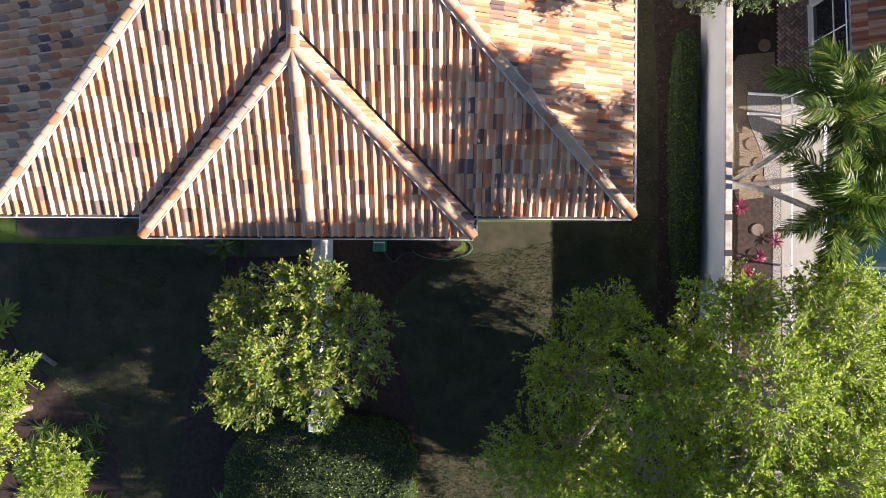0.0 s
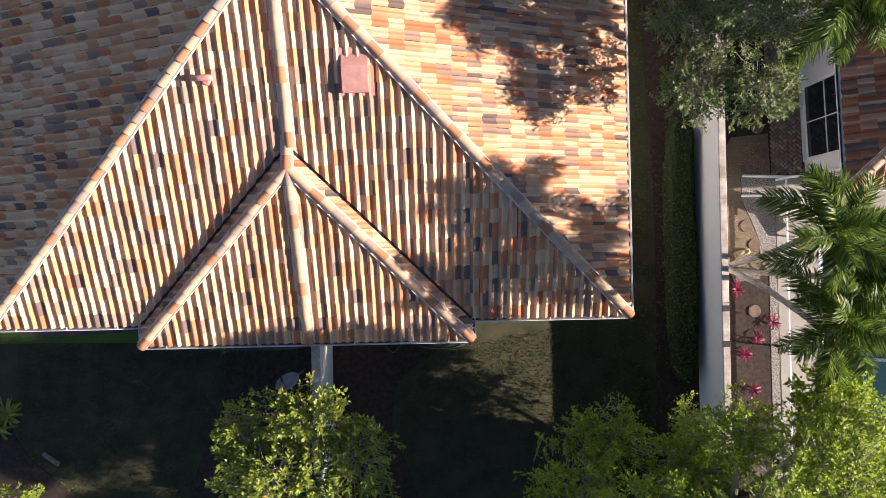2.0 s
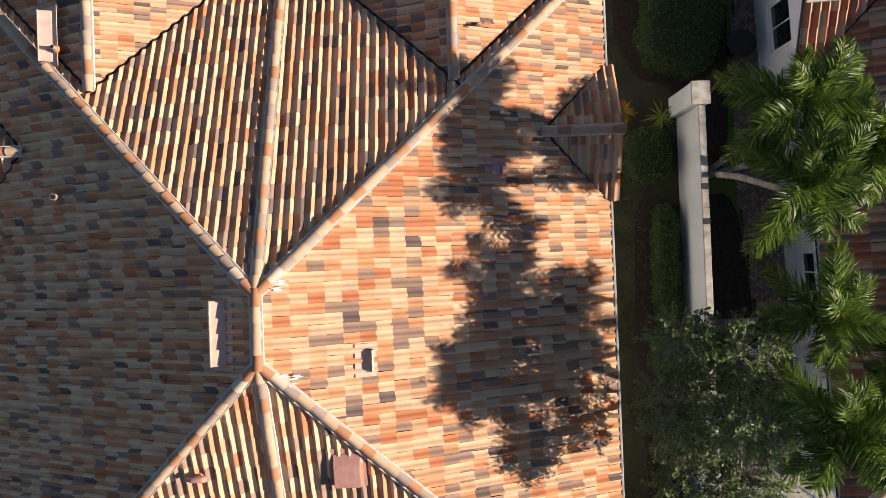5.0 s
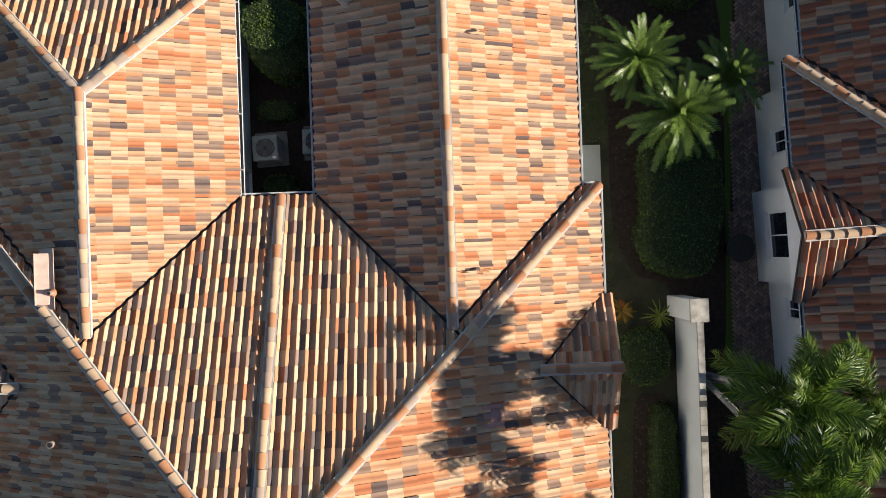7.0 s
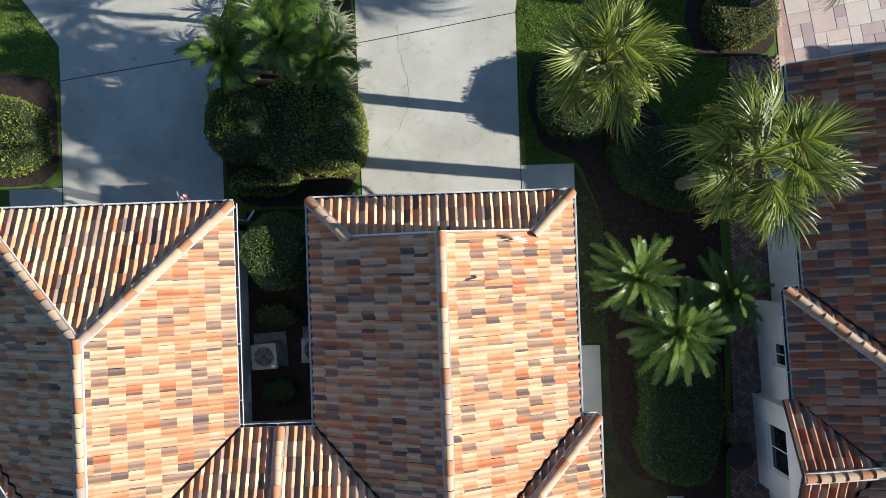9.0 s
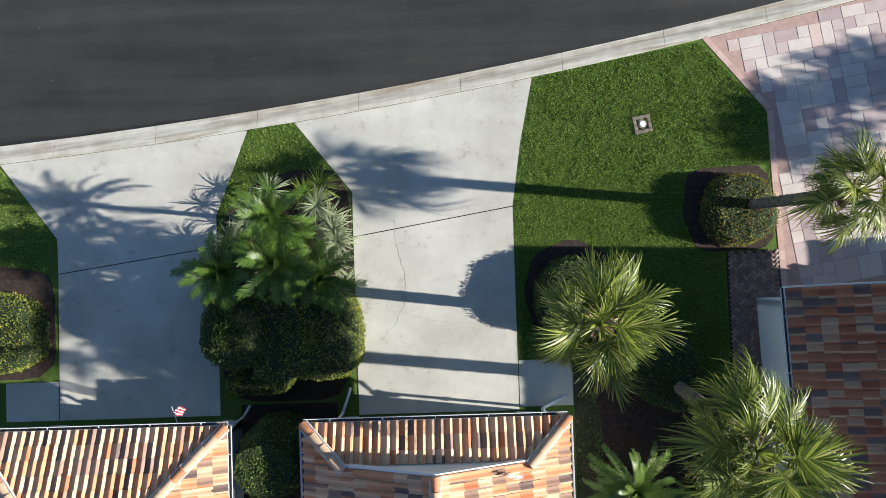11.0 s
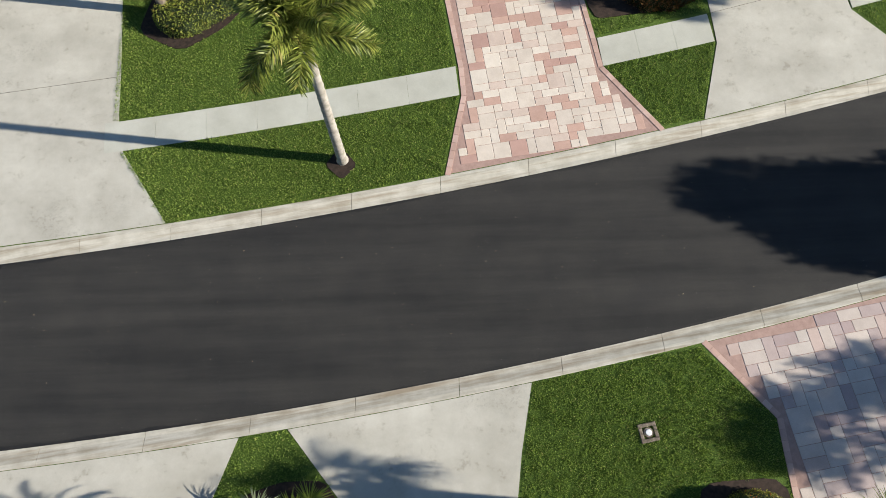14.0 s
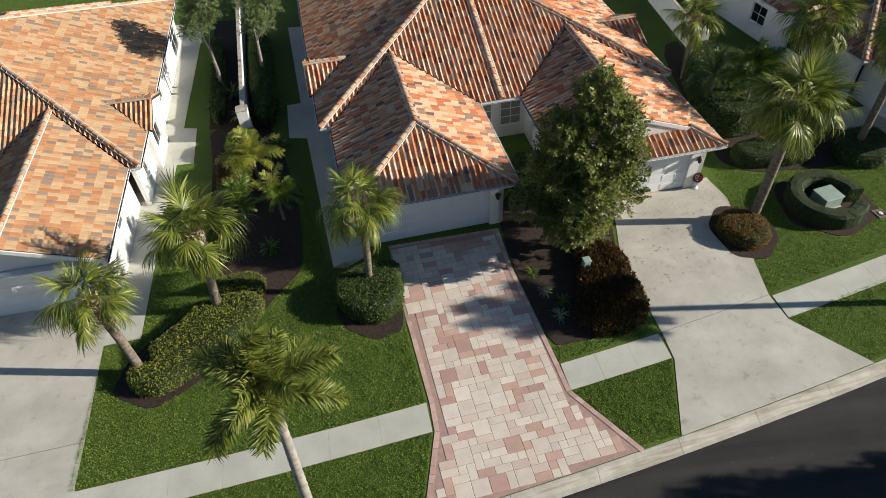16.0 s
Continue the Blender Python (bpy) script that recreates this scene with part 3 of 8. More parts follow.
def wall_run(p, q, z0, z1, parent, m, holes=(), thick=0.2, mat=None, name="wall"):
    """A wall from p to q, its outer face to the right of the way, with holes (start, end, sill, head) through it."""
    p, q = Vector((*p, 0)), Vector((*q, 0))
    d = (q - p).normalized()
    o = Vector((d.y, -d.x, 0))
    length = (q - p).length
    rot = Matrix((( d.x, -o.x, 0, p.x), (d.y, -o.y, 0, p.y), (0, 0, 1, 0), (0, 0, 0, 1)))
    bm = bmesh.new()
    gx = sorted({0.0, length, *(v for q in holes for v in q[:2])})
    gz = sorted({z0, z1, *(v for q in holes for v in q[2:])})

    def solid(i, k):
        if not (0 <= i < len(gx) - 1 and 0 <= k < len(gz) - 1):
            return False
        cx, cz = (gx[i] + gx[i + 1]) / 2, (gz[k] + gz[k + 1]) / 2
        return not any(a < cx < b and c < cz < e for a, b, c, e in holes)
    made = {}

    def vert(i, t, k):
        if (i, t, k) not in made:
            made[i, t, k] = bm.verts.new((gx[i], t * thick, gz[k]))
        return made[i, t, k]
    for i in range(len(gx) - 1):
        for k in range(len(gz) - 1):
            if not solid(i, k):
                continue
            for t in (0, 1):
                bm.faces.new([vert(*c) for c in ((i, t, k), (i + 1, t, k), (i + 1, t, k + 1), (i, t, k + 1))])
            for di, dk, c in ((-1, 0, ((i, 0, k), (i, 1, k), (i, 1, k + 1), (i, 0, k + 1))), (1, 0, ((i + 1, 0, k), (i + 1, 1, k), (i + 1, 1, k + 1), (i + 1, 0, k + 1))),
                              (0, -1, ((i, 0, k), (i + 1, 0, k), (i + 1, 1, k), (i, 1, k))), (0, 1, ((i, 0, k + 1), (i + 1, 0, k + 1), (i + 1, 1, k + 1), (i, 1, k + 1)))):
                if not solid(i + di, k + dk):
                    bm.faces.new([vert(*q) for q in c])
    bmesh.ops.recalc_face_normals(bm, faces=bm.faces[:])
    w = part(name, bm, mat or STUCCO, parent, "", m @ rot)
    return w, m @ rot


def window(mm, a, b, s, h, parent, bars=1, rows=1, blind=False):
    """A window in the hole from a to b, sill s to head h, of a wall whose frame of reference is mm."""
    f = 0.055
    w = part("window", boxes((a, b, 0.05, 0.12, s, s + f), (a, b, 0.05, 0.12, h - f, h), (a, a + f, 0.05, 0.12, s + f, h - f), (b - f, b, 0.05, 0.12, s + f, h - f)), FRAME, parent, "white framed window with dark glass", mm)
    part("sill", boxes((a - 0.06, b + 0.06, -0.05, 0.06, s - 0.05, s - 0.004)), TRIM, w, "", mm)
    part("pane", boxes((a + f, b - f, 0.08, 0.092, s + f, h - f)), BLIND if blind else GLASS, w, "pane with a closed pale blind behind it" if blind else "", mm)
    for i in range(1, bars + 1):
        x = a + (b - a) * i / (bars + 1)
        part("glazing_bar", boxes((x - 0.018, x + 0.018, 0.062, 0.0785, s + f, h - f)), FRAME, w, "", mm)
    for i in range(1, rows + 1):
        z = s + (h - s) * i / (rows + 1)
        part("glazing_bar", boxes((a + f, b - f, 0.058, 0.0775, z - 0.018, z + 0.018)), FRAME, w, "", mm)


def garage_door(mm, a, b, h, parent):
    """A sectional door of four rows of raised panels."""
    d = part("garage_door", boxes((a, b, 0.14, 0.17, 0.0, h)), TRIM, parent, "white panelled garage door, closed", mm)
    rows, cols = 4, 8
    for r in range(rows):
        bm = bmesh.new()
        z0, z1 = h * r / rows + 0.02, h * (r + 1) / rows - 0.02
        box(bm, a + 0.01, b - 0.01, 0.125, 0.139, z0, z1)
        for c in range(cols):
            x0, x1 = a + (b - a) * c / cols + 0.09, a + (b - a) * (c + 1) / cols - 0.09
            box(bm, x0, x1, 0.112, 0.124, z0 + 0.09, z1 - 0.09)
        part("door_panel", bm, TRIM, d, "", mm)


def wall_lamp(mm, x, z, parent):
    w = part("wall_lamp", boxes((x - 0.07, x + 0.07, -0.02, -0.001, z - 0.1, z + 0.12)), BLACK, parent, "black wall lantern beside the garage door", mm)
    bm = bmesh.new()
    bmesh.ops.create_cone(bm, segments=8, radius1=0.07, radius2=0.1, depth=0.26, cap_ends=True, matrix=Matrix.Translation((x, -0.13, z)))
    bmesh.ops.create_cone(bm, segments=8, radius1=0.13, radius2=0.02, depth=0.1, cap_ends=True, matrix=Matrix.Translation((x, -0.13, z + 0.18)))
    part("lantern", bm, BLACK, w, "", mm)


def house(name, m, label, fronts, tile, singles=False, seed=1, sides=None):
    """A pair of joined villas: a square hipped roof with a garage wing for each half."""
    h = thing("house", m @ Vector((-3.35, 9.0, 0)), label, "house", "villas along the street")
    bpy.context.view_layer.update()
    W, E, S, N, X = -11.95, 5.25, 0.47, 19.2, -3.35
    half = (E - W) / 2
    top = EAVE + PITCH * half
    ys, yn = S + half, N - half
    gx = {"e": (1.16, -2.387, 4.74), "w": (-7.95, -11.43, -4.467)}
    front = 25.3
    roof = part("roof", slab([(W + 0.1, S + 0.1), (E - 0.1, S + 0.1), (E - 0.1, N - 0.1), (W + 0.1, N - 0.1)], EAVE - 0.2, EAVE - 0.14), TRIM, h, "hipped roof of mixed clay S tiles", m)
    for g in "we":
        r, a, b = gx[g]
        part("soffit", slab([(a + 0.1, N - 0.08), (b - 0.1, N - 0.08), (b - 0.1, front - 0.1), (a + 0.1, front - 0.1)], EAVE - 0.2, EAVE - 0.14), TRIM, roof, "", m)
    part("soffit", slab([(-7.75, 0.02), (0.9, 0.02), (0.9, S + 0.08), (-7.75, S + 0.08)], EAVE - 0.2, EAVE - 0.14), TRIM, roof, "", m)

    sl, valleys = [], []
    v = 0.05                              # the tiles stop short of each valley
    bs, py, px = -0.085, 14.4, 5.53
    bw, bx = (1.0 + 7.85) / 2, (1.0 - 7.85) / 2
    # the two long slopes, each cut round its small side gable
    for sgn, e0 in ((1, E), (-1, W)):
        out = px if sgn > 0 else 2 * X - px
        hip = e0 - sgn * (N - py)
        for y0, y1, ends in ((12.63 - v, py, [(e0, S), (e0, 12.63 - v)]), (16.24 + v, py, [(e0, 16.24 + v), (e0, N)])):
            apex = (e0 - sgn * (abs(y1 - y0)), py)
            if y0 < py:
                poly = ends + [apex, (hip, py), (X, yn), (X, ys)]
            else:
                poly = ends + [(hip, py), apex]
            sl.append(Slope(poly, (sgn, 0), (e0, 0), tile))
        for ye, way in ((16.24, 1), (12.63, -1)):
            sl.append(Slope([(e0 - sgn * v, ye), (out, ye), (out, py), (e0 - sgn * (abs(ye - py) - v), py)], (0, way), (out, ye), tile))
            valleys.append(((e0, ye, EAVE), (e0 - sgn * abs(ye - py), py, EAVE + PITCH * abs(ye - py)), (sgn, 0), (0, way)))
    # the back slope on both sides of the bay
    sl.append(Slope([(1.0 + v, S), (E, S), (X, ys), (X, S + 1.0 - X + v)], (0, -1), (X, S), tile))
    sl.append(Slope([(-7.85 - v, S), (W, S), (X, ys), (X, S + X + 7.85 + v)], (0, -1), (X, S), tile))
    valleys.append(((1.0, S, EAVE), (bx, S + bw, EAVE + PITCH * bw), (0, -1), (1, 0)))
    valleys.append(((-7.85, S, EAVE), (bx, S + bw, EAVE + PITCH * bw), (0, -1), (-1, 0)))
    # the front slope round the two garage wings, and the wings
    for g, sgn, e0 in (("e", 1, E), ("w", -1, W)):
        r, a, b = gx[g]
        near, off = (a, b) if sgn > 0 else (b, a)
        k = abs(e0 - near) / 2
        meet = (near + sgn * k, N - k)
        hw = (b - a) / 2
        tip = (r, N - hw)
        sl.append(Slope([(X, N), (near - sgn * v, N), (meet[0] - sgn * v, meet[1]), (X, yn)], (0, 1), (X, N), tile))
        sl.append(Slope([(off + sgn * v, N), (e0, N), meet, (tip[0] + sgn * v, tip[1])], (0, 1), (X, N), tile))
        zr = EAVE + PITCH * hw
        valleys.append(((b, N, EAVE), (*tip, zr), (1, 0), (0, 1)))
        valleys.append(((a, N, EAVE), (*tip, zr), (-1, 0), (0, 1)))
        back = N + v
        if fronts[g] == "hip":
            sl.append(Slope([(b, back), (b, front), (r, front - hw), (r, back - hw)], (1, 0), (b, 0), tile))
            sl.append(Slope([(a, back), (a, front), (r, front - hw), (r, back - hw)], (-1, 0), (a, 0), tile))
            sl.append(Slope([(a, front), (b, front), (r, front - hw)], (0, 1), (r, front), tile))
        else:
            k = 1.02 if fronts[g] == "dutch" else 0.0
            y1 = front - k
            sl.append(Slope([(b, back), (b, y1), (r, y1), (r, back - hw)], (1, 0), (b, 0), tile))
            sl.append(Slope([(a, back), (a, y1), (r, y1), (r, back - hw)], (-1, 0), (a, 0), tile))
            if k:
                sl.append(Slope([(b, y1), (b, front), (b - k, y1)], (1, 0), (b, 0), tile))
                sl.append(Slope([(a, y1), (a, front), (a + k, y1)], (-1, 0), (a, 0), tile))
                sl.append(Slope([(a, front), (b, front), (b - k, y1), (a + k, y1)], (0, 1), (r, front), tile))
    # the hipped bay at the back, shared by both halves
    sl.append(Slope([(X, bs), (1.0, bs), (bx, bs + bw)], (0, -1), (X, bs), tile))
    sl.append(Slope([(-7.85, bs), (X, bs), (bx, bs + bw)], (0, -1), (X, bs), tile))
    sl.append(Slope([(1.0, bs), (1.0, S - v), (bx, S + bw - v), (bx, bs + bw)], (1, 0), (1.0, 0), tile))
    sl.append(Slope([(-7.85, bs), (-7.85, S - v), (bx, S + bw - v), (bx, bs + bw)], (-1, 0), (-7.85, 0), tile))
    for p, q, d0, d1 in valleys:
        valley_flashing(p, q, d0, d1, roof, m)
    for i, s in enumerate(sl):
        if singles and i == 0:
            s.build("clay_tiles", roof, m, 300, lambda x, y: 5.0 < y < 14.5 and -3.1 < x < 0.6)
        else:
            s.build("clay_tiles", roof, m)
    # hips, ridges and the line between the two halves
    zb = EAVE + PITCH * bw
    lines = [((E, S, EAVE), (X, ys, top)), ((W, S, EAVE), (X, ys, top)), ((E, N, EAVE), (X, yn, top)), ((W, N, EAVE), (X, yn, top)), ((X, ys - 0.1, top), (X, yn + 0.1, top)),
             ((1.0, bs, EAVE), (bx, bs + bw, zb)), ((-7.85, bs, EAVE), (bx, bs + bw, zb)), ((bx, bs + bw, zb), (bx, S + bw + 0.1, zb)),
             ((X, S + bw, zb), (X, ys, top)), ((X, N, EAVE), (X, yn, top)), ((X + 0.0, bs, EAVE), (bx, bs + bw, zb))]
    for g in "we":
        r, a, b = gx[g]
        hw = (b - a) / 2
        zr = EAVE + PITCH * hw
        yb = N - hw
        if fronts[g] == "hip":
            lines += [((a, front, EAVE), (r, front - hw, zr)), ((b, front, EAVE), (r, front - hw, zr)), ((r, front - hw + 0.1, zr), (r, yb, zr))]
        elif fronts[g] == "gable":
            lines += [((r, front, zr), (r, yb, zr))]
        else:
            k = 1.02
            zk = EAVE + PITCH * k
            lines += [((a, front, EAVE), (a + k + 0.1, front - k - 0.1, zk + 0.05)), ((b, front, EAVE), (b - k - 0.1, front - k - 0.1, zk + 0.05)), ((r, front - k, zr), (r, yb, zr))]
    zp = EAVE + PITCH * (16.24 - py)
    lines += [((px, py, zp), (E - 1.85, py, zp)), ((2 * X - px, py, zp), (W + 1.85, py, zp))]
    for i, (p, q) in enumerate(lines):
        up = Vector((0, 0, 0.055))
        cap_row(Vector(p) + up, Vector(q) + up, roof, m, "hip_tiles" if abs(p[2] - q[2]) > 0.1 else "ridge_tiles", 0.12, seed * 50 + i)
    # gable walls and barge boards
    for g in "we":
        r, a, b = gx[g]
        hw = (b - a) / 2
        if fronts[g] != "hip":
            k = 0.0 if fronts[g] == "gable" else 1.02
            y = front - k - (0.0 if k else 0.45)
            z0 = EAVE + PITCH * k - 0.1
            bm = bmesh.new()
            tri = [(a + k + 0.02, z0), (b - k - 0.02, z0), (r, EAVE + PITCH * hw - 0.05)]
            f0 = [bm.verts.new((x, y - 0.12, z)) for x, z in tri]
            f1 = [bm.verts.new((x, y - 0.02, z)) for x, z in tri]
            bm.faces.new(f0)
            bm.faces.new(f1[::-1])
            for i in range(3):
                bm.faces.new((f0[i], f0[(i + 1) % 3], f1[(i + 1) % 3], f1[i]))
            bmesh.ops.recalc_face_normals(bm, faces=bm.faces[:])
            part("gable_wall", bm, STUCCO, roof, "", m)
            for x0, x1 in ((a + k, r), (b - k, r)):
                bm = bmesh.new()
                yy = front - k
                za, zc = EAVE + PITCH * k, EAVE + PITCH * hw
                q = [(x0, za - 0.16), (x1, zc - 0.16), (x1, zc + 0.03), (x0, za + 0.03)]
                f0 = [bm.verts.new((x, yy - 0.01, z)) for x, z in q]
                f1 = [bm.verts.new((x, yy + 0.04, z)) for x, z in q]
                bm.faces.new(f0)
                bm.faces.new(f1[::-1])
                for i in range(4):
                    bm.faces.new((f0[i], f0[(i + 1) % 4], f1[(i + 1) % 4], f1[i]))
                bmesh.ops.recalc_face_normals(bm, faces=bm.faces[:])
                part("barge_board", bm, TRIM, roof, "", m)
    for sgn in (1, -1):
        out = px if sgn > 0 else 2 * X - px
        bm = bmesh.new()
        tri = [(12.66, EAVE - 0.1), (16.21, EAVE - 0.1), (py, zp - 0.05)]
        f0 = [bm.verts.new((out - sgn * 0.14, y, z)) for y, z in tri]
        f1 = [bm.verts.new((out - sgn * 0.04, y, z)) for y, z in tri]
        bm.faces.new(f0)
        bm.faces.new(f1[::-1])
        for i in range(3):
            bm.faces.new((f0[i], f0[(i + 1) % 3], f1[(i + 1) % 3], f1[i]))
        bmesh.ops.recalc_face_normals(bm, faces=bm.faces[:])
        part("gable_wall", bm, TRIM, roof, "", m)
    # fascia boards and gutters round the eaves, walking with the outside to the right
    eaves = [((W, S), (-7.85, S)), ((-7.85, bs), (1.0, bs)), ((1.0, S), (E, S)), ((E, S), (E, 12.63)), ((E, 16.24), (E, N)), ((E, N), (4.74, N)), ((4.74, N), (4.74, front)),
             ((-2.387, front), (-2.387, N)), ((-2.387, N), (-4.467, N)), ((-4.467, N), (-4.467, front)), ((-11.43, front), (-11.43, N)), ((-11.43, N), (W, N)), ((W, N), (W, 16.24)), ((W, 12.63), (W, S)),
             ((1.0, bs), (1.0, S)), ((-7.85, S), (-7.85, bs))]
    for g in "we":
        r, a, b = gx[g]
        if fronts[g] != "gable":
            eaves.append(((b, front), (a, front)))
    for p, q in eaves:
        gutter(p, q, roof, m)
        d = Vector((q[0] - p[0], q[1] - p[1], 0)).normalized()
        o = Vector((d.y, -d.x, 0))
        bm = bmesh.new()
        P, Q = Vector((*p, 0)), Vector((*q, 0))
        c = [P - o * 0.03, Q - o * 0.03, Q - o * 0.004, P - o * 0.004]
        lo = [bm.verts.new(x + Vector((0, 0, EAVE - 0.21))) for x in c]
        hi = [bm.verts.new(x + Vector((0, 0, EAVE - 0.005))) for x in c]
        bm.faces.new(hi)
        bm.faces.new(lo[::-1])
        for i in range(4):
            bm.faces.new((lo[i], lo[(i + 1) % 4], hi[(i + 1) % 4], hi[i]))
        bmesh.ops.recalc_face_normals(bm, faces=bm.faces[:])
        part("fascia", bm, TRIM, roof, "", m)
    # walls, outside to the right of the way
    zt = EAVE - 0.2
    we, ww, ws, wn = 4.82, -11.52, 0.95, 18.72
    part("wall_base", slab([(ww + 0.15, ws + 0.15), (we - 0.15, ws + 0.15), (we - 0.15, wn - 0.15), (ww + 0.15, wn - 0.15)], 0.0, 0.12), WALKCON, h, "concrete floor slab", m)
    holes_s = [(1.2, 3.0, 0.1, 2.2), (5.2, 7.0, 0.9, 2.1), (9.4, 11.2, 0.9, 2.1), (13.2, 15.2, 0.1, 2.2)]
    w, mm = wall_run((ww, ws), (we, ws), 0, zt, h, m, holes_s)
    for q in holes_s:
        window(mm, *q, w)
    holes_e = sides or [(0.65, 2.9, 0.05, 2.15), (5.6, 6.8, 0.9, 2.1), (8.8, 9.8, 0.9, 2.1), (11.0, 11.6, 1.0, 2.1), (15.9, 16.6, 0.9, 2.1)]
    w, mm = wall_run((we, ws), (we, wn), 0, zt, h, m, holes_e)
    for q in holes_e:
        window(mm, *q, w, 1, 1)
    w, mm = wall_run((ww, wn), (ww, ws), 0, zt, h, m, [(wn - ws - b, wn - ws - a, s, t) for a, b, s, t in holes_e])
    for a, b, s, t in holes_e:
        window(mm, wn - ws - b, wn - ws - a, s, t, w)
    # bump under the small gables
    for sgn in (1, -1):
        x0 = we if sgn > 0 else ww
        x1 = x0 + sgn * 0.3
        if sgn > 0:
            w, mm = wall_run((x1, 13.05), (x1, 15.82), 0, zt, h, m, [(0.7, 2.1, 0.8, 2.1)], 0.2)
            window(mm, 0.7, 2.1, 0.8, 2.1, w, 1, 0)
        else:
            w, mm = wall_run((x1, 15.82), (x1, 13.05), 0, zt, h, m, [(0.7, 2.1, 0.8, 2.1)], 0.2)
            window(mm, 0.7, 2.1, 0.8, 2.1, w, 1, 0)
        lo, hi = sorted((x0, x1))
        xa, xb = (lo, hi - 0.2) if sgn > 0 else (lo + 0.2, hi)
        for ya in (13.05, 15.62):
            part("wall", boxes((xa, xb, ya, ya + 0.2, 0, zt)), STUCCO, h, "", m)
    # the two garages and the court between them
    fy = front - 0.45
    ge = (-1.93, 4.28)
    gw = (-10.97, -4.92)
    w, mm = wall_run((ge[1], wn - 0.1), (ge[1], fy), 0, zt, h, m, [(2.4, 3.3, 1.2, 2.1)])
    window(mm, 2.4, 3.3, 1.2, 2.1, w, 0, 1)
    c = ge[1] - 1.16
    w, mm = wall_run((ge[1], fy), (ge[0], fy), 0, zt, h, m, [(c - 2.45, c + 2.45, 0, 2.15)])
    garage_door(mm, c - 2.45, c + 2.45, 2.15, w)
    wall_lamp(mm, c + 2.78, 1.75, w)
    wall_lamp(mm, c - 2.78, 1.75, w)
    w, mm = wall_run((ge[0], fy), (ge[0], wn), 0, zt, h, m, [(4.2, 5.2, 0.02, 2.1)])
    part("entry_door", boxes((4.2, 5.2, 0.1, 0.14, 0.02, 2.1), (4.3, 4.65, 0.09, 0.099, 1.2, 1.95), (4.75, 5.1, 0.09, 0.099, 1.2, 1.95), (4.3, 4.65, 0.09, 0.099, 0.2, 1.0), (4.75, 5.1, 0.09, 0.099, 0.2, 1.0)), TRIM, w, "white panelled entry door", mm)
    w, mm = wall_run((ge[0], wn - 0.0), (gw[1], wn - 0.0), 0, zt, h, m, [(0.2, 1.3, 0.7, 2.2), (1.7, 2.8, 0.7, 2.2)])
    window(mm, 0.2, 1.3, 0.7, 2.2, w, 1, 2, True)
    window(mm, 1.7, 2.8, 0.7, 2.2, w, 1, 2, True)
    w, mm = wall_run((gw[1], wn), (gw[1], fy), 0, zt, h, m, [(0.6, 1.5, 0.02, 2.1), (3.6, 4.3, 1.0, 2.0)])
    part("entry_door", boxes((0.6, 1.5, 0.1, 0.14, 0.02, 2.1), (0.7, 1.0, 0.09, 0.099, 1.2, 1.95), (1.1, 1.4, 0.09, 0.099, 1.2, 1.95), (0.7, 1.0, 0.09, 0.099, 0.2, 1.0), (1.1, 1.4, 0.09, 0.099, 0.2, 1.0)), TRIM, w, "white panelled entry door", mm)
    window(mm, 3.6, 4.3, 1.0, 2.0, w, 0, 1)
    c = gw[1] + 7.95
    w, mm = wall_run((gw[1], fy), (gw[0], fy), 0, zt, h, m, [(c - 2.45, c + 2.45, 0, 2.15)])
    garage_door(mm, c - 2.45, c + 2.45, 2.15, w)
    wall_lamp(mm, c + 2.75, 1.75, w)
    wall_lamp(mm, c - 2.75, 1.75, w)
    wall_run((gw[0], fy), (gw[0], wn - 0.1), 0, zt, h, m)
    # the back bay
    holes_b = [(1.0, 3.0, 0.1, 2.2), (5.0, 7.0, 0.1, 2.2)]
    w, mm = wall_run((-7.4, 0.35), (0.55, 0.35), 0, zt, h, m, holes_b)
    for q in holes_b:
        window(mm, *q, w, 1, 0)
    for xa in (-7.4, 0.35):
        part("wall", boxes((xa, xa + 0.2, 0.55, ws, 0, zt)), STUCCO, h, "", m)
    return h, roof


NEAR = Matrix.Identity(4)
near_house, near_roof = house("house", NEAR, "white stucco twin villa under a mixed clay tile roof", {"e": "dutch", "w": "hip"}, TILE_MIXED, True)


def placed(turn, at, local, mirror=(1, 1), size=1.0):
    """The matrix that turns and mirrors the plan, and lays the plan's point local on the place at."""
    r = Matrix.Rotation(radians(turn), 4, 'Z') @ Matrix.Diagonal((mirror[0] * size, mirror[1] * size, 1, 1))
    p = r @ Vector((local[0], local[1], 0))
    return Matrix.Translation((at[0] - p.x, at[1] - p.y, 0)) @ r


EASTM = placed(2.3, (10.4, 22.43), (5.28, 19.2), (-1, 1))
house("house", EASTM, "neighbouring white twin villa with a dark mixed tile roof", {"e": "gable", "w": "hip"}, TILE_BROWN, seed=2)
FARM = placed(6.3, (-1.21, 60.99), (-11.98, 19.2), (1, -1), 1.078)
house("house", FARM, "white twin villa across the street with a red tile roof", {"e": "dutch", "w": "hip"}, TILE_RED, seed=3)
LEFTM = placed(5.0, (-9.49, 59.31), (5.28, 19.2), (1, -1))
house("house", LEFTM, "white villa with a gabled garage and buff tile roof", {"e": "gable", "w": "hip"}, TILE_PEACH, seed=4)
RIGHTM = placed(12.0, (27.6, 62.3), (5.28, 19.2), (-1, -1))
house("house", RIGHTM, "white villa beyond the palms with a dark tile roof", {"e": "gable", "w": "hip"}, TILE_BROWN, seed=5, sides=[(9.0, 10.3, 0.9, 2.1)])


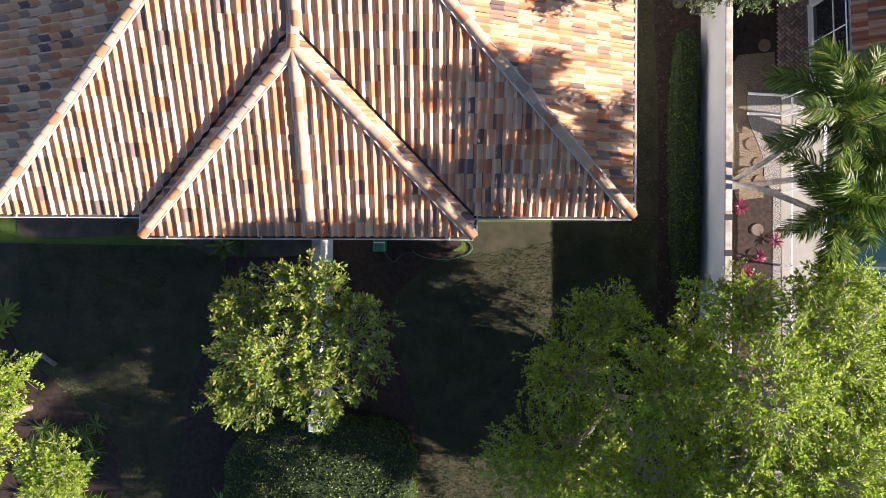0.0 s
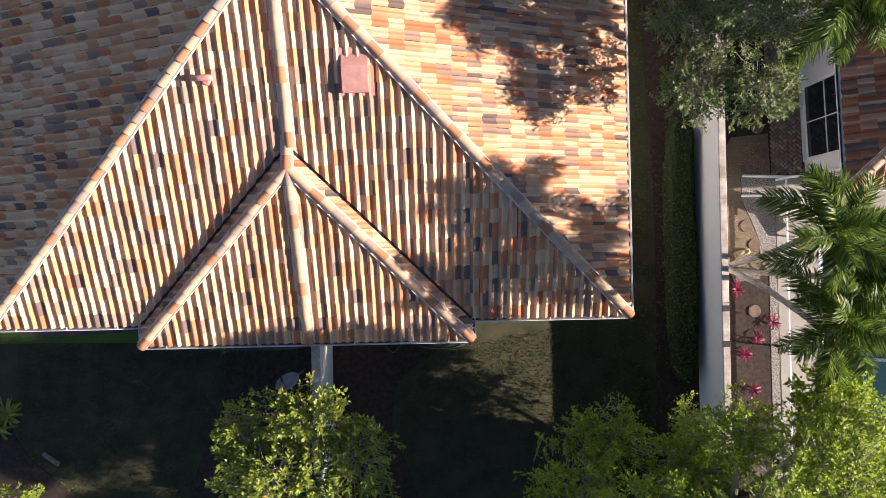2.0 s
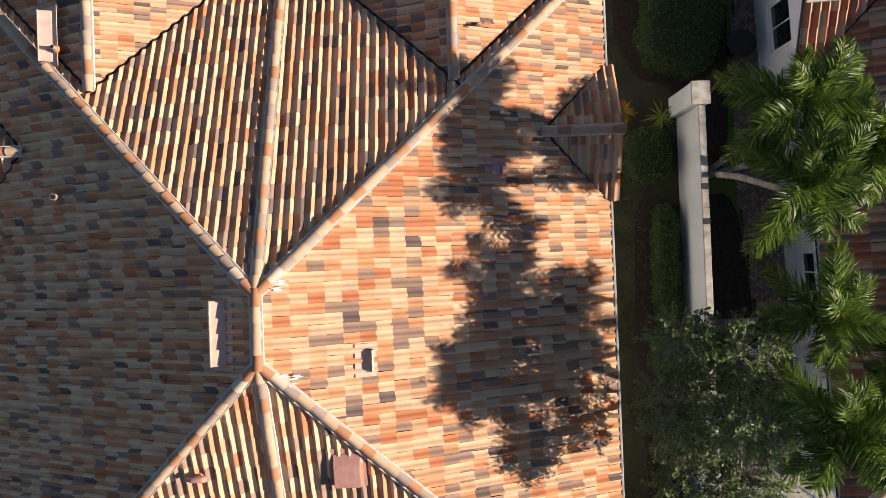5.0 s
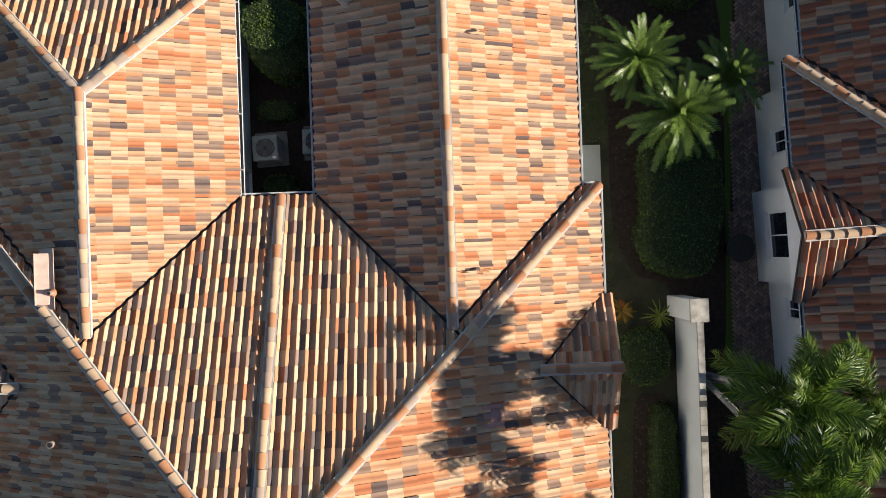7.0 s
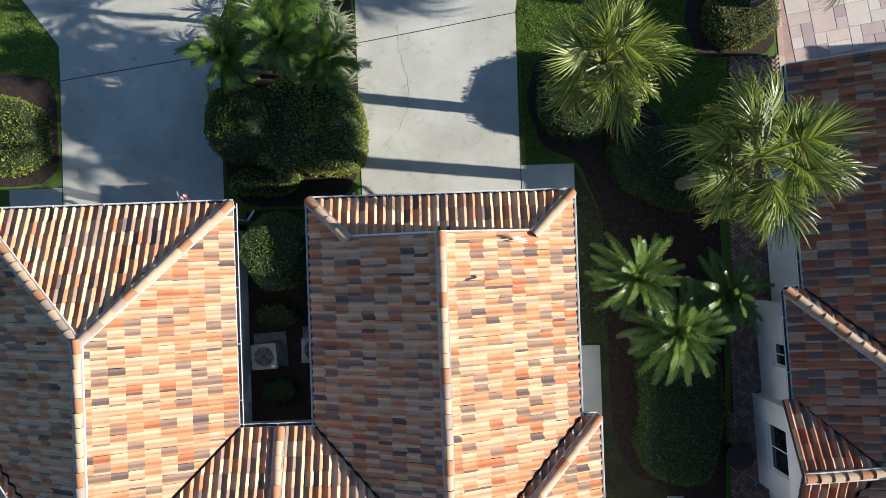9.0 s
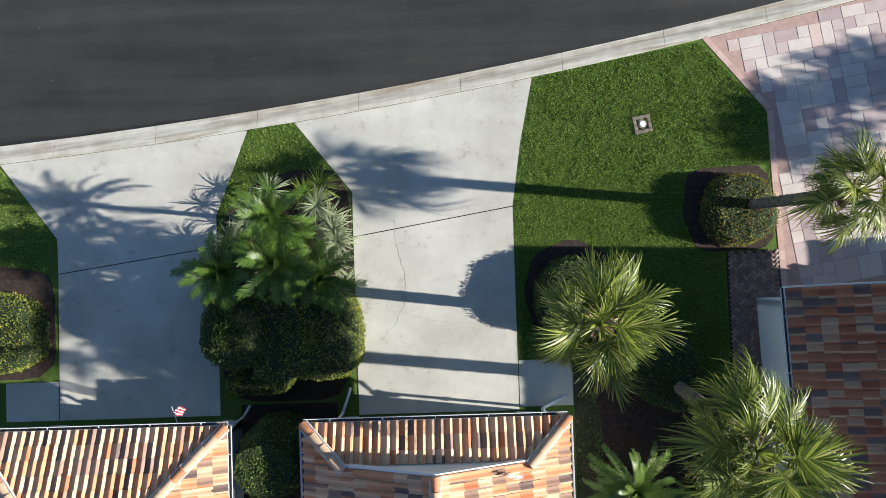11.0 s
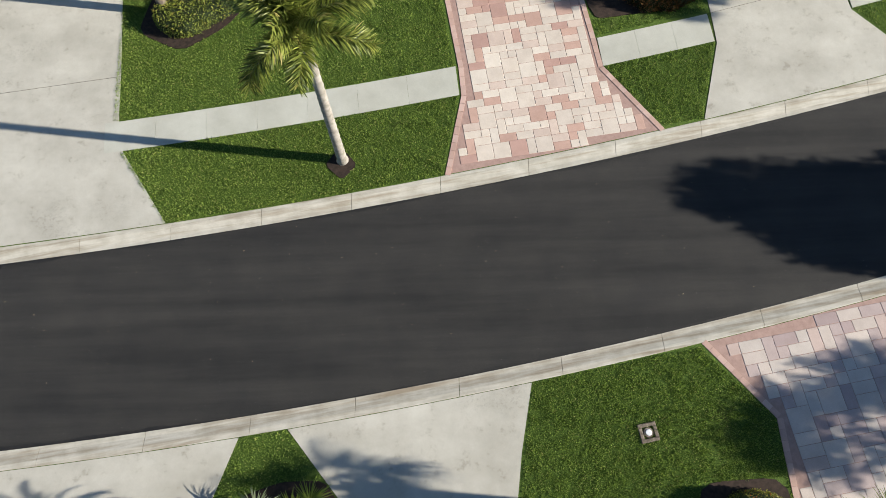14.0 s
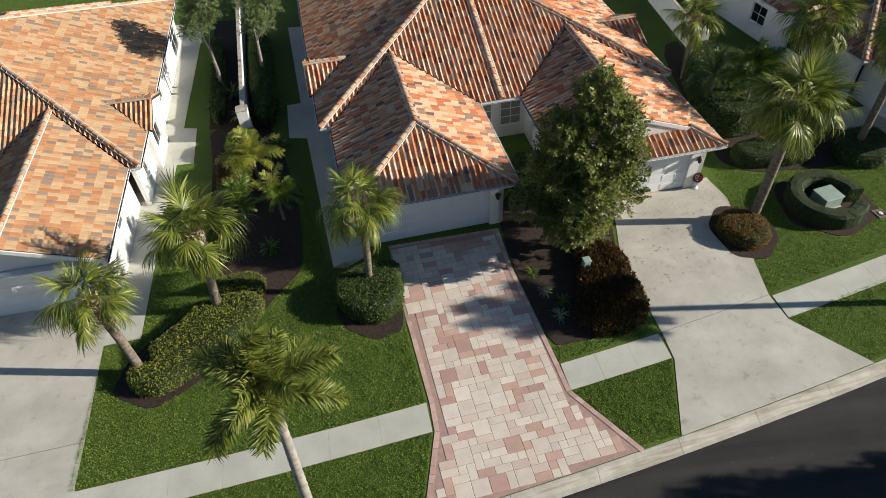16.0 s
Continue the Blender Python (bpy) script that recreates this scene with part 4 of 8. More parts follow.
# ---- ground, street, drives ----
def kerb_near(x):
    return 35.145 + 0.15105 * x + 0.002712 * x * x if abs(x) < 40 else kerb_near(math.copysign(39.99, x)) + (0.15105 + 0.2169 * math.copysign(1, x)) * (x - math.copysign(40, x))


def kerb_far(x):
    return 41.42 + 0.16039 * x + 0.00233 * x * x if abs(x) < 40 else kerb_far(math.copysign(39.99, x)) + (0.16039 + 0.1864 * math.copysign(1, x)) * (x - math.copysign(40, x))


XS = [x * 2.0 for x in range(-40, 41)]
KW = 0.59


def strip(f0, f1, xs, z0, z1):
    bm = bmesh.new()
    a = [bm.verts.new((x, f0(x), z0)) for x in xs]
    b = [bm.verts.new((x, f1(x), z1)) for x in xs]
    for i in range(len(xs) - 1):
        bm.faces.new((a[i], a[i + 1], b[i + 1], b[i]))
    return bm


def setting(name, bm, mat, label, category):
    ob = part(name, bm, mat)
    return tagged(ob, label, category, kind="structure")


bm = bmesh.new()
R = 2500.0
bm.faces.new([bm.verts.new(p) for p in ((-R, -R, -0.16), (R, -R, -0.16), (R, R, -0.16), (-R, R, -0.16))])
setting("ground", bm, LAWN, "flat grassy ground reaching the horizon", "ground")
setting("road", strip(lambda x: kerb_near(x) - 0.02, lambda x: kerb_far(x) + 0.02, XS, -0.08, -0.08), ASPHALT, "curving street of fresh dark asphalt", "road")


def ragged(f, sgn, seed):
    """An uneven bead of sealer where the asphalt meets the gutter."""
    rng = random.Random(seed)
    w = 0.05
    xs, ws = [], []
    for i in range(700):
        w = min(0.12, max(0.02, w + rng.uniform(-0.022, 0.022)))
        xs.append(-35 + i * 0.1)
        ws.append(w + (0.05 * rng.random() if rng.random() < 0.03 else 0))
    bm = bmesh.new()
    a = [bm.verts.new((x, f(x) - sgn * 0.012, -0.074)) for x in xs]
    b = [bm.verts.new((x, f(x) + sgn * q, -0.074)) for x, q in zip(xs, ws)]
    for i in range(699):
        bm.faces.new((a[i], a[i + 1], b[i + 1], b[i]))
    return bm


setting("road_edge_1", ragged(kerb_near, 1, 3), SEALER, "thin black bead of sealer along the gutter", "road edge")
setting("road_edge_2", ragged(kerb_far, -1, 4), SEALER, "thin black bead of sealer along the gutter", "road edge")
south = strip(lambda x: -45.0, lambda x: kerb_near(x) - KW, XS, 0.0, 0.0)
setting("lawn_south", south, LAWN, "green lawn round the villas", "lawn")
north = strip(lambda x: kerb_far(x) + KW, lambda x: 140.0, XS, 0.0, 0.0)
setting("lawn_north", north, LAWN, "green lawn across the street", "lawn")


def kerb_line(name, f, sgn, step, off):
    k = tagged(new(name), "pale concrete rolled kerb with gutter", "kerb", kind="structure")
    x = -66.0 + off
    while x < 66:
        x1 = x + step - 0.012
        bm = bmesh.new()
        prof = [(0.0, -0.16), (0.0, -0.072), (0.16, -0.066), (0.30, -0.03), (0.42, 0.004), (0.57, 0.012), (0.59, 0.0), (0.59, -0.16)]
        rings = [[bm.verts.new((xx, f(xx) + sgn * d, z)) for d, z in prof] for xx in (x, (x + x1) / 2, x1)]
        for r0, r1 in zip(rings, rings[1:]):
            for i in range(len(prof) - 1):
                bm.faces.new((r0[i], r1[i], r1[i + 1], r0[i + 1]))
        bm.faces.new(rings[0])
        bm.faces.new(rings[-1][::-1])
        bmesh.ops.recalc_face_normals(bm, faces=bm.faces[:])
        part("kerb_block", bm, KERBCON, k)
        x += step
    return k


kerb_line("kerb_south", kerb_near, -1, 3.23, 0.4)
kerb_line("kerb_north", kerb_far, 1, 3.05, 0.75)


def concrete(name, polys, label, category, mat=CONCRETE, z=0.018):
    """A paved area of flat slabs with open joints."""
    d = tagged(new(name), label, category, kind="structure")
    for p in polys:
        part("concrete_slab", slab(p, -0.1, z), mat, d)
    # the dark filler that shows in the joints
    if name.startswith("driveway"):
        a, b = polys[0][2:4] if name in ("driveway_1", "driveway_2") else polys[0][:2]
        part("joint_filler", slab([(a[0], a[1] - 0.02), (a[0], a[1] + 0.05), (b[0], b[1] + 0.05), (b[0], b[1] - 0.02)], -0.1, 0.002), SEALER, d)
    return d


kn = lambda x, d=0.0: kerb_near(x) - KW - 0.02 + d
kf = lambda x, d=0.0: kerb_far(x) + KW + 0.02 + d
concrete("driveway_1", [[(-1.26, 24.9), (3.71, 24.9), (3.72, 31.22), (-1.29, 30.42)],
                        [(-1.29, 30.45), (3.72, 31.25), (4.02, 33.2), (4.47, kn(4.47)), (2.0, kn(2.0)), (-0.5, kn(-0.5)), (-3.06, kn(-3.06)), (-1.29, 31.85)]],
         "pale concrete driveway with hairline cracks", "driveway")
concrete("driveway_2", [[(-10.62, 25.0), (-5.59, 25.0), (-5.59, 30.25), (-10.6, 29.55)],
                        [(-10.6, 29.58), (-5.59, 30.28), (-5.59, 31.25), (-4.55, kn(-4.55)), (-7, kn(-7)), (-10, kn(-10)), (-12.41, kn(-12.41)), (-10.62, 30.67)]],
         "pale concrete driveway under palm shadows", "driveway")


def cracks(parent_name, lines):
    d = bpy.data.objects[parent_name]
    for pts, w in lines:
        bm = bmesh.new()
        rng = random.Random(len(pts) * 7 + int(pts[0][0] * 10))
        fine = []
        for (x0, y0), (x1, y1) in zip(pts, pts[1:]):
            for k in range(8):
                fine.append((x0 + (x1 - x0) * k / 8 + rng.uniform(-0.03, 0.03), y0 + (y1 - y0) * k / 8 + rng.uniform(-0.03, 0.03)))
        rows = [(bm.verts.new((x - w, y - w * 0.3, 0.0195)), bm.verts.new((x + w, y + w * 0.3, 0.0195))) for x, y in fine]
        for a, b in zip(rows, rows[1:]):
            bm.faces.new((a[0], a[1], b[1], b[0]))
        part("hairline_crack", bm, CRACK, d)


cracks("driveway_1", [([(0.0, 31.0), (0.02, 30.2), (0.28, 29.2), (0.25, 28.3), (-0.1, 27.6), (-0.6, 27.2)], 0.006), ([(0.28, 28.0), (1.4, 27.7), (3.6, 27.5)], 0.004), ([(-1.2, 28.5), (0.25, 28.3)], 0.004)])
concrete("path_1", [[(3.74, 25.0), (5.39, 25.0), (5.39, 26.43), (3.74, 26.43)], [(-10.66, 25.0), (-12.3, 25.0), (-12.3, 26.2), (-10.66, 26.2)]], "concrete pad beside the garage", "path", WALKCON)
concrete("path_2", [[(4.9, 18.45), (6.0, 18.45), (6.0, 20.73), (4.9, 20.73)], [(5.1, 12.9), (6.05, 12.9), (6.05, 15.95), (5.1, 15.95)]], "narrow concrete slab along the side wall", "path", WALKCON)
concrete("driveway_3", [[(-16.0, 46.0), (-9.72, 46.75), (-10.15, 51.04), (-10.25, 54.3), (-16.4, 54.3)],
                        [(-17.5, kf(-17.5)), (-14, kf(-14)), (-10, kf(-10)), (-7.5, kf(-7.5)), (-9.42, 43.9), (-9.6, 45.2), (-9.72, 46.73), (-16.0, 45.98)]],
         "wide pale concrete driveway across the street", "driveway")
concrete("driveway_4", [[(12.05, 48.5), (17.04, 49.72), (17.95, 55.8), (17.6, 57.4), (12.6, 56.9), (11.75, 52.7)],
                        [(11.15, kf(11.15)), (14, kf(14)), (17, kf(17)), (19.3, kf(19.3)), (17.2, 48.4), (17.04, 49.7), (12.05, 48.48), (12.07, 47.2)]],
         "stained concrete driveway strewn with leaves", "driveway")


concrete("path_4", [[(25.9, 60.3), (26.2, 61.6), (33.0, 62.6), (33.0, 57.4), (28.3, 58.5)]], "pale sunlit driveway beyond the leaning palm", "path", CONCRETE, 0.04)


setting("threshold_1", slab([(11.8, 56.35), (16.25, 56.87), (16.23, 57.05), (11.78, 56.55)], -0.05, 0.03), PAVER_EDGE, "row of pink bricks before the garage door", "threshold")


def walk_strip(name, x0, x1, n):
    d = tagged(new(name), "pale concrete sidewalk in square flags", "sidewalk", kind="structure")
    for i in range(n):
        a, b = x0 + (x1 - x0) * i / n + 0.003, x0 + (x1 - x0) * (i + 1) / n - 0.003
        mid = (a + b) / 2
        bm = slab([(a, kf(a, 2.98)), (mid, kf(mid, 2.98)), (b, kf(b, 2.98)), (b - 0.1, kf(b, 4.16)), (mid - 0.1, kf(mid, 4.16)), (a - 0.1, kf(a, 4.16))], -0.1, 0.02)
        part("concrete_slab", bm, WALKCON, d)


walk_strip("sidewalk_1", -9.95, 2.62, 7)
walk_strip("sidewalk_2", 7.85, 12.0, 3)
walk_strip("sidewalk_3", 17.25, 40.0, 15)
setting("side_path_1", slab([(-8.7, 51.2), (-10.5, 51.0), (-10.9, 54.5), (-11.0, 60), (-11.1, 63.2), (-11.4, 66.3), (-12.6, 80.0), (-10.3, 80.0), (-9.5, 66.4), (-8.75, 66.25), (-8.4, 62.9), (-9.3, 62.9), (-9.0, 56.0)], -0.1, 0.016), WALKCON, "concrete path along the white side wall", "path")
setting("side_path_2", slab([(-0.35, 53.9), (-0.9, 54.0), (-2.4, 64.2), (-3.4, 64.4), (-3.7, 67.8), (-2.9, 67.9), (-4.2, 78), (-3.2, 78), (0.6, 54.5)], -0.1, 0.016), WALKCON, "concrete path in the shade of the villa", "path")


def pavers(name, outline, axis, cell, mat, label, seed, border=True, open_edges=()):
    """Stamped paving: flags of several sizes laid on a grid along axis (degrees), inside a convex or notched outline."""
    rnd = random.Random(seed)
    d = tagged(new(name), label, "driveway", kind="structure")
    base = slab(outline, -0.1, 0.006)
    part("bedding", base, JOINT, d)
    ca, sa = math.cos(radians(axis)), math.sin(radians(axis))
    to = lambda x, y: (x * ca + y * sa, -x * sa + y * ca)
    fro = lambda u, v: (u * ca - v * sa, u * sa + v * ca)
    uv = [to(*p) for p in outline]
    u0, u1 = min(p[0] for p in uv), max(p[0] for p in uv)
    v0, v1 = min(p[1] for p in uv), max(p[1] for p in uv)

    def within(x, y):
        hit = False
        n = len(outline)
        for i in range(n):
            (xa, ya), (xb, yb) = outline[i], outline[(i + 1) % n]
            if (ya > y) != (yb > y) and x < (xb - xa) * (y - ya) / (yb - ya) + xa:
                hit = not hit
        return hit

    def edge(x, y):
        best = 9.0
        n = len(outline)
        for i in range(n):
            if i in open_edges:
                continue
            a, b = Vector(outline[i]), Vector(outline[(i + 1) % n])
            e = b - a
            t = max(0, min(1, (Vector((x, y)) - a).dot(e) / e.length_squared))
            best = min(best, (a + e * t - Vector((x, y))).length)
        return best
    nu, nv = int((u1 - u0) / cell) + 1, int((v1 - v0) / cell) + 1
    used = set()
    kinds = [(2, 2), (2, 1), (2, 1), (1, 2), (1, 1), (2, 2), (1, 2), (2, 1), (1, 1)]
    shared = {}
    lim = 0.2 if border else 0.0
    for i in range(nu):
        for j in range(nv):
            if (i, j) in used:
                continue
            opts = kinds[:]
            rnd.shuffle(opts)
            for a, b in opts + [(1, 1)]:
                cells = [(i + p, j + q) for p in range(a) for q in range(b)]
                if any(c in used for c in cells):
                    continue
                corners = [fro(u0 + (i + p) * cell, v0 + (j + q) * cell) for p in (0, a) for q in (0, b)]
                if all(within(*c) for c in corners) and all(edge(*c) > (lim if within(*c) else 0) for c in corners):
                    used.update(cells)
                    key = (a, b)
                    if key not in shared:
                        g = 0.007
                        bm = boxes((g, a * cell - g, g, b * cell - g, -0.02, 0.016))
                        top = [f for f in bm.faces if f.normal.z > 0.9 or all(v.co.z > 0 for v in f.verts)]
                        es = {e for f in top for e in f.edges}
                        bmesh.ops.bevel(bm, geom=list(es), offset=0.006, segments=1, affect='EDGES')
                        shared[key] = as_mesh("paver", bm, mat)
                    ob = new("paver", shared[key])
                    ob.parent = d
                    x, y = fro(u0 + i * cell, v0 + j * cell)
                    ob.matrix_basis = pose(x, y, rnd.uniform(-0.001, 0.002), 0, 0, axis)
                    break
    if border:
        bm = bmesh.new()
        n = len(outline)
        for i in range(n):
            if i in open_edges:
                continue
            a, b = Vector(outline[i]), Vector(outline[(i + 1) % n])
            e = (b - a)
            k = max(1, int(e.length / 0.3))
            t = e.normalized()
            nrm = Vector((-t.y, t.x))
            if not within(*((a + b) / 2 + nrm * 0.05)):
                nrm = -nrm
            st = e.length / k
            for q in range(k):
                p0 = a + t * (q * st + 0.005)
                p1 = a + t * ((q + 1) * st - 0.005)
                slab([tuple(p0 + nrm * 0.01), tuple(p1 + nrm * 0.01), tuple(p1 + nrm * 0.19), tuple(p0 + nrm * 0.19)], -0.02, 0.017 + 0.003 * (i % 2), bm)
        bmesh.ops.recalc_face_normals(bm, faces=bm.faces[:])
        part("border_pavers", bm, PAVER_EDGE, d, "pink border course")
    return d


pavers("driveway_5", [(2.0, kf(2.0)), (4.5, kf(4.5)), (7, kf(7)), (9.72, kf(9.72)), (7.86, 46.4), (7.7, 47.6), (6.9, 52.96), (6.75, 55.4), (1.6, 55.0), (2.09, 50.48), (2.62, 46.57), (2.68, 45.42)], 7.0, 0.30, PAVER,
       "stamped paver driveway in pink, cream and mauve", 5, True, (0, 1, 2, 8))
pavers("driveway_6", [(9.86, kn(9.86)), (11.77, 33.96), (11.83, 31.7), (12.0, 28.05), (17.0, 28.25), (17.2, 34.8), (18.8, kn(18.8)), (15.5, kn(15.5)), (12.5, kn(12.5))], 9.0, 0.37, PAVER_GREY,
       "stamped paver driveway in mauve and grey", 9, True, (5, 6, 7, 8))


def herringbone(name, outline, label):
    """Small bricks laid zigzag inside an outline."""
    d = tagged(new(name), label, "path", kind="structure")
    part("bedding", slab(outline, -0.1, 0.004), MULCH, d)
    xs, ys = [p[0] for p in outline], [p[1] for p in outline]
    v, f = [], []
    a, b = 0.2, 0.1
    rot = radians(45)
    box8 = ((3, 2, 1, 0), (4, 5, 6, 7), (0, 1, 5, 4), (1, 2, 6, 5), (2, 3, 7, 6), (3, 0, 4, 7))
    cx, cy = (min(xs) + max(xs)) / 2, (min(ys) + max(ys)) / 2
    r = max(max(xs) - min(xs), max(ys) - min(ys)) / 2 * 1.5
    n = int(r / b) + 2

    def within(x, y):
        hit = False
        m = len(outline)
        for i in range(m):
            (xa, ya), (xb, yb) = outline[i], outline[(i + 1) % m]
            if (ya > y) != (yb > y) and x < (xb - xa) * (y - ya) / (yb - ya) + xa:
                hit = not hit
        return hit
    for i in range(-n, n):
        for j in range(-n, n):
            if (i - j) % 4 == 0:
                u, w, p, q = i * b, j * b, a, b
            elif (i - j) % 4 == 2:
                u, w, p, q = i * b, j * b - b, b, a
            else:
                continue
            m = (u + p / 2, w + q / 2)
            x, y = cx + m[0] * math.cos(rot) - m[1] * math.sin(rot), cy + m[0] * math.sin(rot) + m[1] * math.cos(rot)
            if not within(x, y):
                continue
            k = len(v)
            for z, g in ((-0.01, 0.004), (0.018, 0.006)):
                for uu, ww in ((u + g, w + g), (u + p - g, w + g), (u + p - g, w + q - g), (u + g, w + q - g)):
                    v.append((cx + uu * math.cos(rot) - ww * math.sin(rot), cy + uu * math.sin(rot) + ww * math.cos(rot), z))
            f += [tuple(k + t for t in q8) for q8 in box8]
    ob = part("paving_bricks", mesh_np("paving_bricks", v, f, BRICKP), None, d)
    tagged(ob, kind="stuff")


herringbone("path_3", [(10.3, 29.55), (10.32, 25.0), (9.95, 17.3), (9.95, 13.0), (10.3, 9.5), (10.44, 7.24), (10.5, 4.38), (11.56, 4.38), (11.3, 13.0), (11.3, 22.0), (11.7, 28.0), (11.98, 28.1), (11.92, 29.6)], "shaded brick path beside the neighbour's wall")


# ---- plants ----
def leaf_arrays(p, axis, normal, length, ratio):
    """Folded leaves: two triangles each."""
    side = np.cross(normal, axis)
    side /= np.linalg.norm(side, axis=1, keepdims=True) + 1e-9
    length = length[:, None]
    up = np.cross(axis, side)
    a = p
    b = p + axis * length * 0.5 + side * length * ratio * 0.5 + up * length * 0.08
    c = p + axis * length
    d = p + axis * length * 0.5 - side * length * ratio * 0.5 + up * length * 0.08
    v = np.stack((a, b, c, d), 1).reshape(-1, 3)
    k = (np.arange(len(p)) * 4)[:, None, None]
    f = (np.array(((0, 1, 2), (0, 2, 3)))[None] + k).reshape(-1, 3)
    return v, f


def unit(a):
    return a / (np.linalg.norm(a, axis=1, keepdims=True) + 1e-9)


def tree(base, trunk_h, trunk_r, lobes, clusters, per, leaf, leafmat, bark, label, seed, spread=0.17, ratio=0.5, lean=(0, 0), twigs=14, cat="tree"):
    """A leafy tree: tapered trunk, limbs into each lobe, twigs, and leaves in clusters round the lobes' outsides."""
    rng = np.random.default_rng(seed)
    root = thing("tree", base, label, cat)
    bpy.context.view_layer.update()
    top = Vector((base[0] + lean[0], base[1] + lean[1], trunk_h))
    bm = bmesh.new()
    mid = Vector(base).lerp(top, 0.5) + Vector((rng.normal(0, 0.06), rng.normal(0, 0.06), 0))
    tube(bm, [Vector(base) + Vector((0, 0, -0.05)), Vector(base) + Vector((0, 0, 0.15)), mid, top], [trunk_r * 1.5, trunk_r * 1.1, trunk_r * 0.9, trunk_r * 0.75], 9)
    part("trunk", bm, bark, root)
    total = sum((l[3] * l[4] * l[5]) ** (2 / 3) for l in lobes)
    pts = []
    for l in lobes:
        c, r = np.array(l[:3]), np.array(l[3:6])
        n = int(clusters * (r.prod() ** (2 / 3)) / total)
        d = unit(rng.normal(0, 1, (n, 3)))
        d[:, 2] = np.where(d[:, 2] < -0.45, -d[:, 2], d[:, 2])
        rad = 0.45 + 0.57 * rng.random(n) ** 0.45
        lump = np.array([0.82 + 0.34 * noise.noise(Vector(q) * 2.1 + Vector(l[:3])) for q in d])
        pts.append(c + d * r * (rad * lump)[:, None])
        bm = bmesh.new()
        cc = Vector(l[:3])
        m1 = top.lerp(cc, 0.55) + Vector((rng.normal(0, 0.15), rng.normal(0, 0.15), 0.1))
        tube(bm, [top - Vector((0, 0, 0.1)), m1, cc], [trunk_r * 0.42, trunk_r * 0.24, trunk_r * 0.08], 6)
        for q in pts[-1][rng.permutation(n)[:twigs]]:
            s = m1.lerp(cc, rng.uniform(0.2, 1.0))
            e = Vector(q)
            k = s.lerp(e, 0.5) + Vector(rng.normal(0, 0.12, 3))
            tube(bm, [s, k, e], [trunk_r * 0.08 + 0.006, 0.009, 0.004], 4, False)
        part("limb", bm, TWIG if bark is BARKT else bark, root)
    # every point is the tip of a twig; leaves stand round its outer part and in a whorl at its end
    cen = np.concatenate([np.repeat(np.array(l[:3])[None], len(q), 0) for l, q in zip(lobes, pts)])
    pts = np.concatenate(pts)
    way = unit(pts - cen + rng.normal(0, 0.3, pts.shape) + np.array((0, 0, 0.25)))
    ref = unit(np.cross(way, rng.normal(0, 1, way.shape)))
    other = np.cross(way, ref)
    reach = spread * rng.uniform(2.0, 4.2, len(pts))
    foot = pts - way * reach[:, None] + rng.normal(0, 0.04, pts.shape)
    ring = []
    for c, r in ((foot, 0.011), (pts, 0.004)):
        for k in range(3):
            ring.append(c + (ref * math.cos(k * 2.094) + other * math.sin(k * 2.094)) * r)
    tv = np.stack(ring, 1).reshape(-1, 3)
    tf = (np.array(((0, 1, 4, 3), (1, 2, 5, 4), (2, 0, 3, 5)))[None] + (np.arange(len(pts)) * 6)[:, None, None]).reshape(-1, 4)
    tagged(part("twig_mass", mesh_np("twig_mass", tv, tf, TWIG), None, root), kind="stuff")
    t = 1.0 - 0.85 * np.tile((np.arange(per) / per) ** 1.5, len(pts))
    az = np.tile(np.arange(per) * 2.4, len(pts)) + np.repeat(rng.uniform(0, math.tau, len(pts)), per) + rng.normal(0, 0.25, len(pts) * per)
    w, a, b = (np.repeat(q, per, 0) for q in (way, ref, other))
    p = np.repeat(foot, per, 0) + w * (np.repeat(reach, per) * t)[:, None]
    out = a * np.cos(az)[:, None] + b * np.sin(az)[:, None]
    side = rng.random((len(p), 1)) < 0.35
    p = p + out * (spread * 0.75 * rng.random((len(p), 1))) * side
    axis = unit(out * (0.95 - 0.35 * t[:, None]) + w * (0.25 + 0.45 * t[:, None]) + rng.normal(0, 0.2, p.shape))
    nrm = unit(w * 0.7 + np.array((0.35, -0.04, 0.55)) + rng.normal(0, 0.3, p.shape))
    ln = leaf * rng.uniform(0.6, 1.2, len(p))
    v, f = leaf_arrays(p, axis, nrm, ln, ratio)
    part("crown", mesh_np("crown", v, f, leafmat), None, root)
    return root


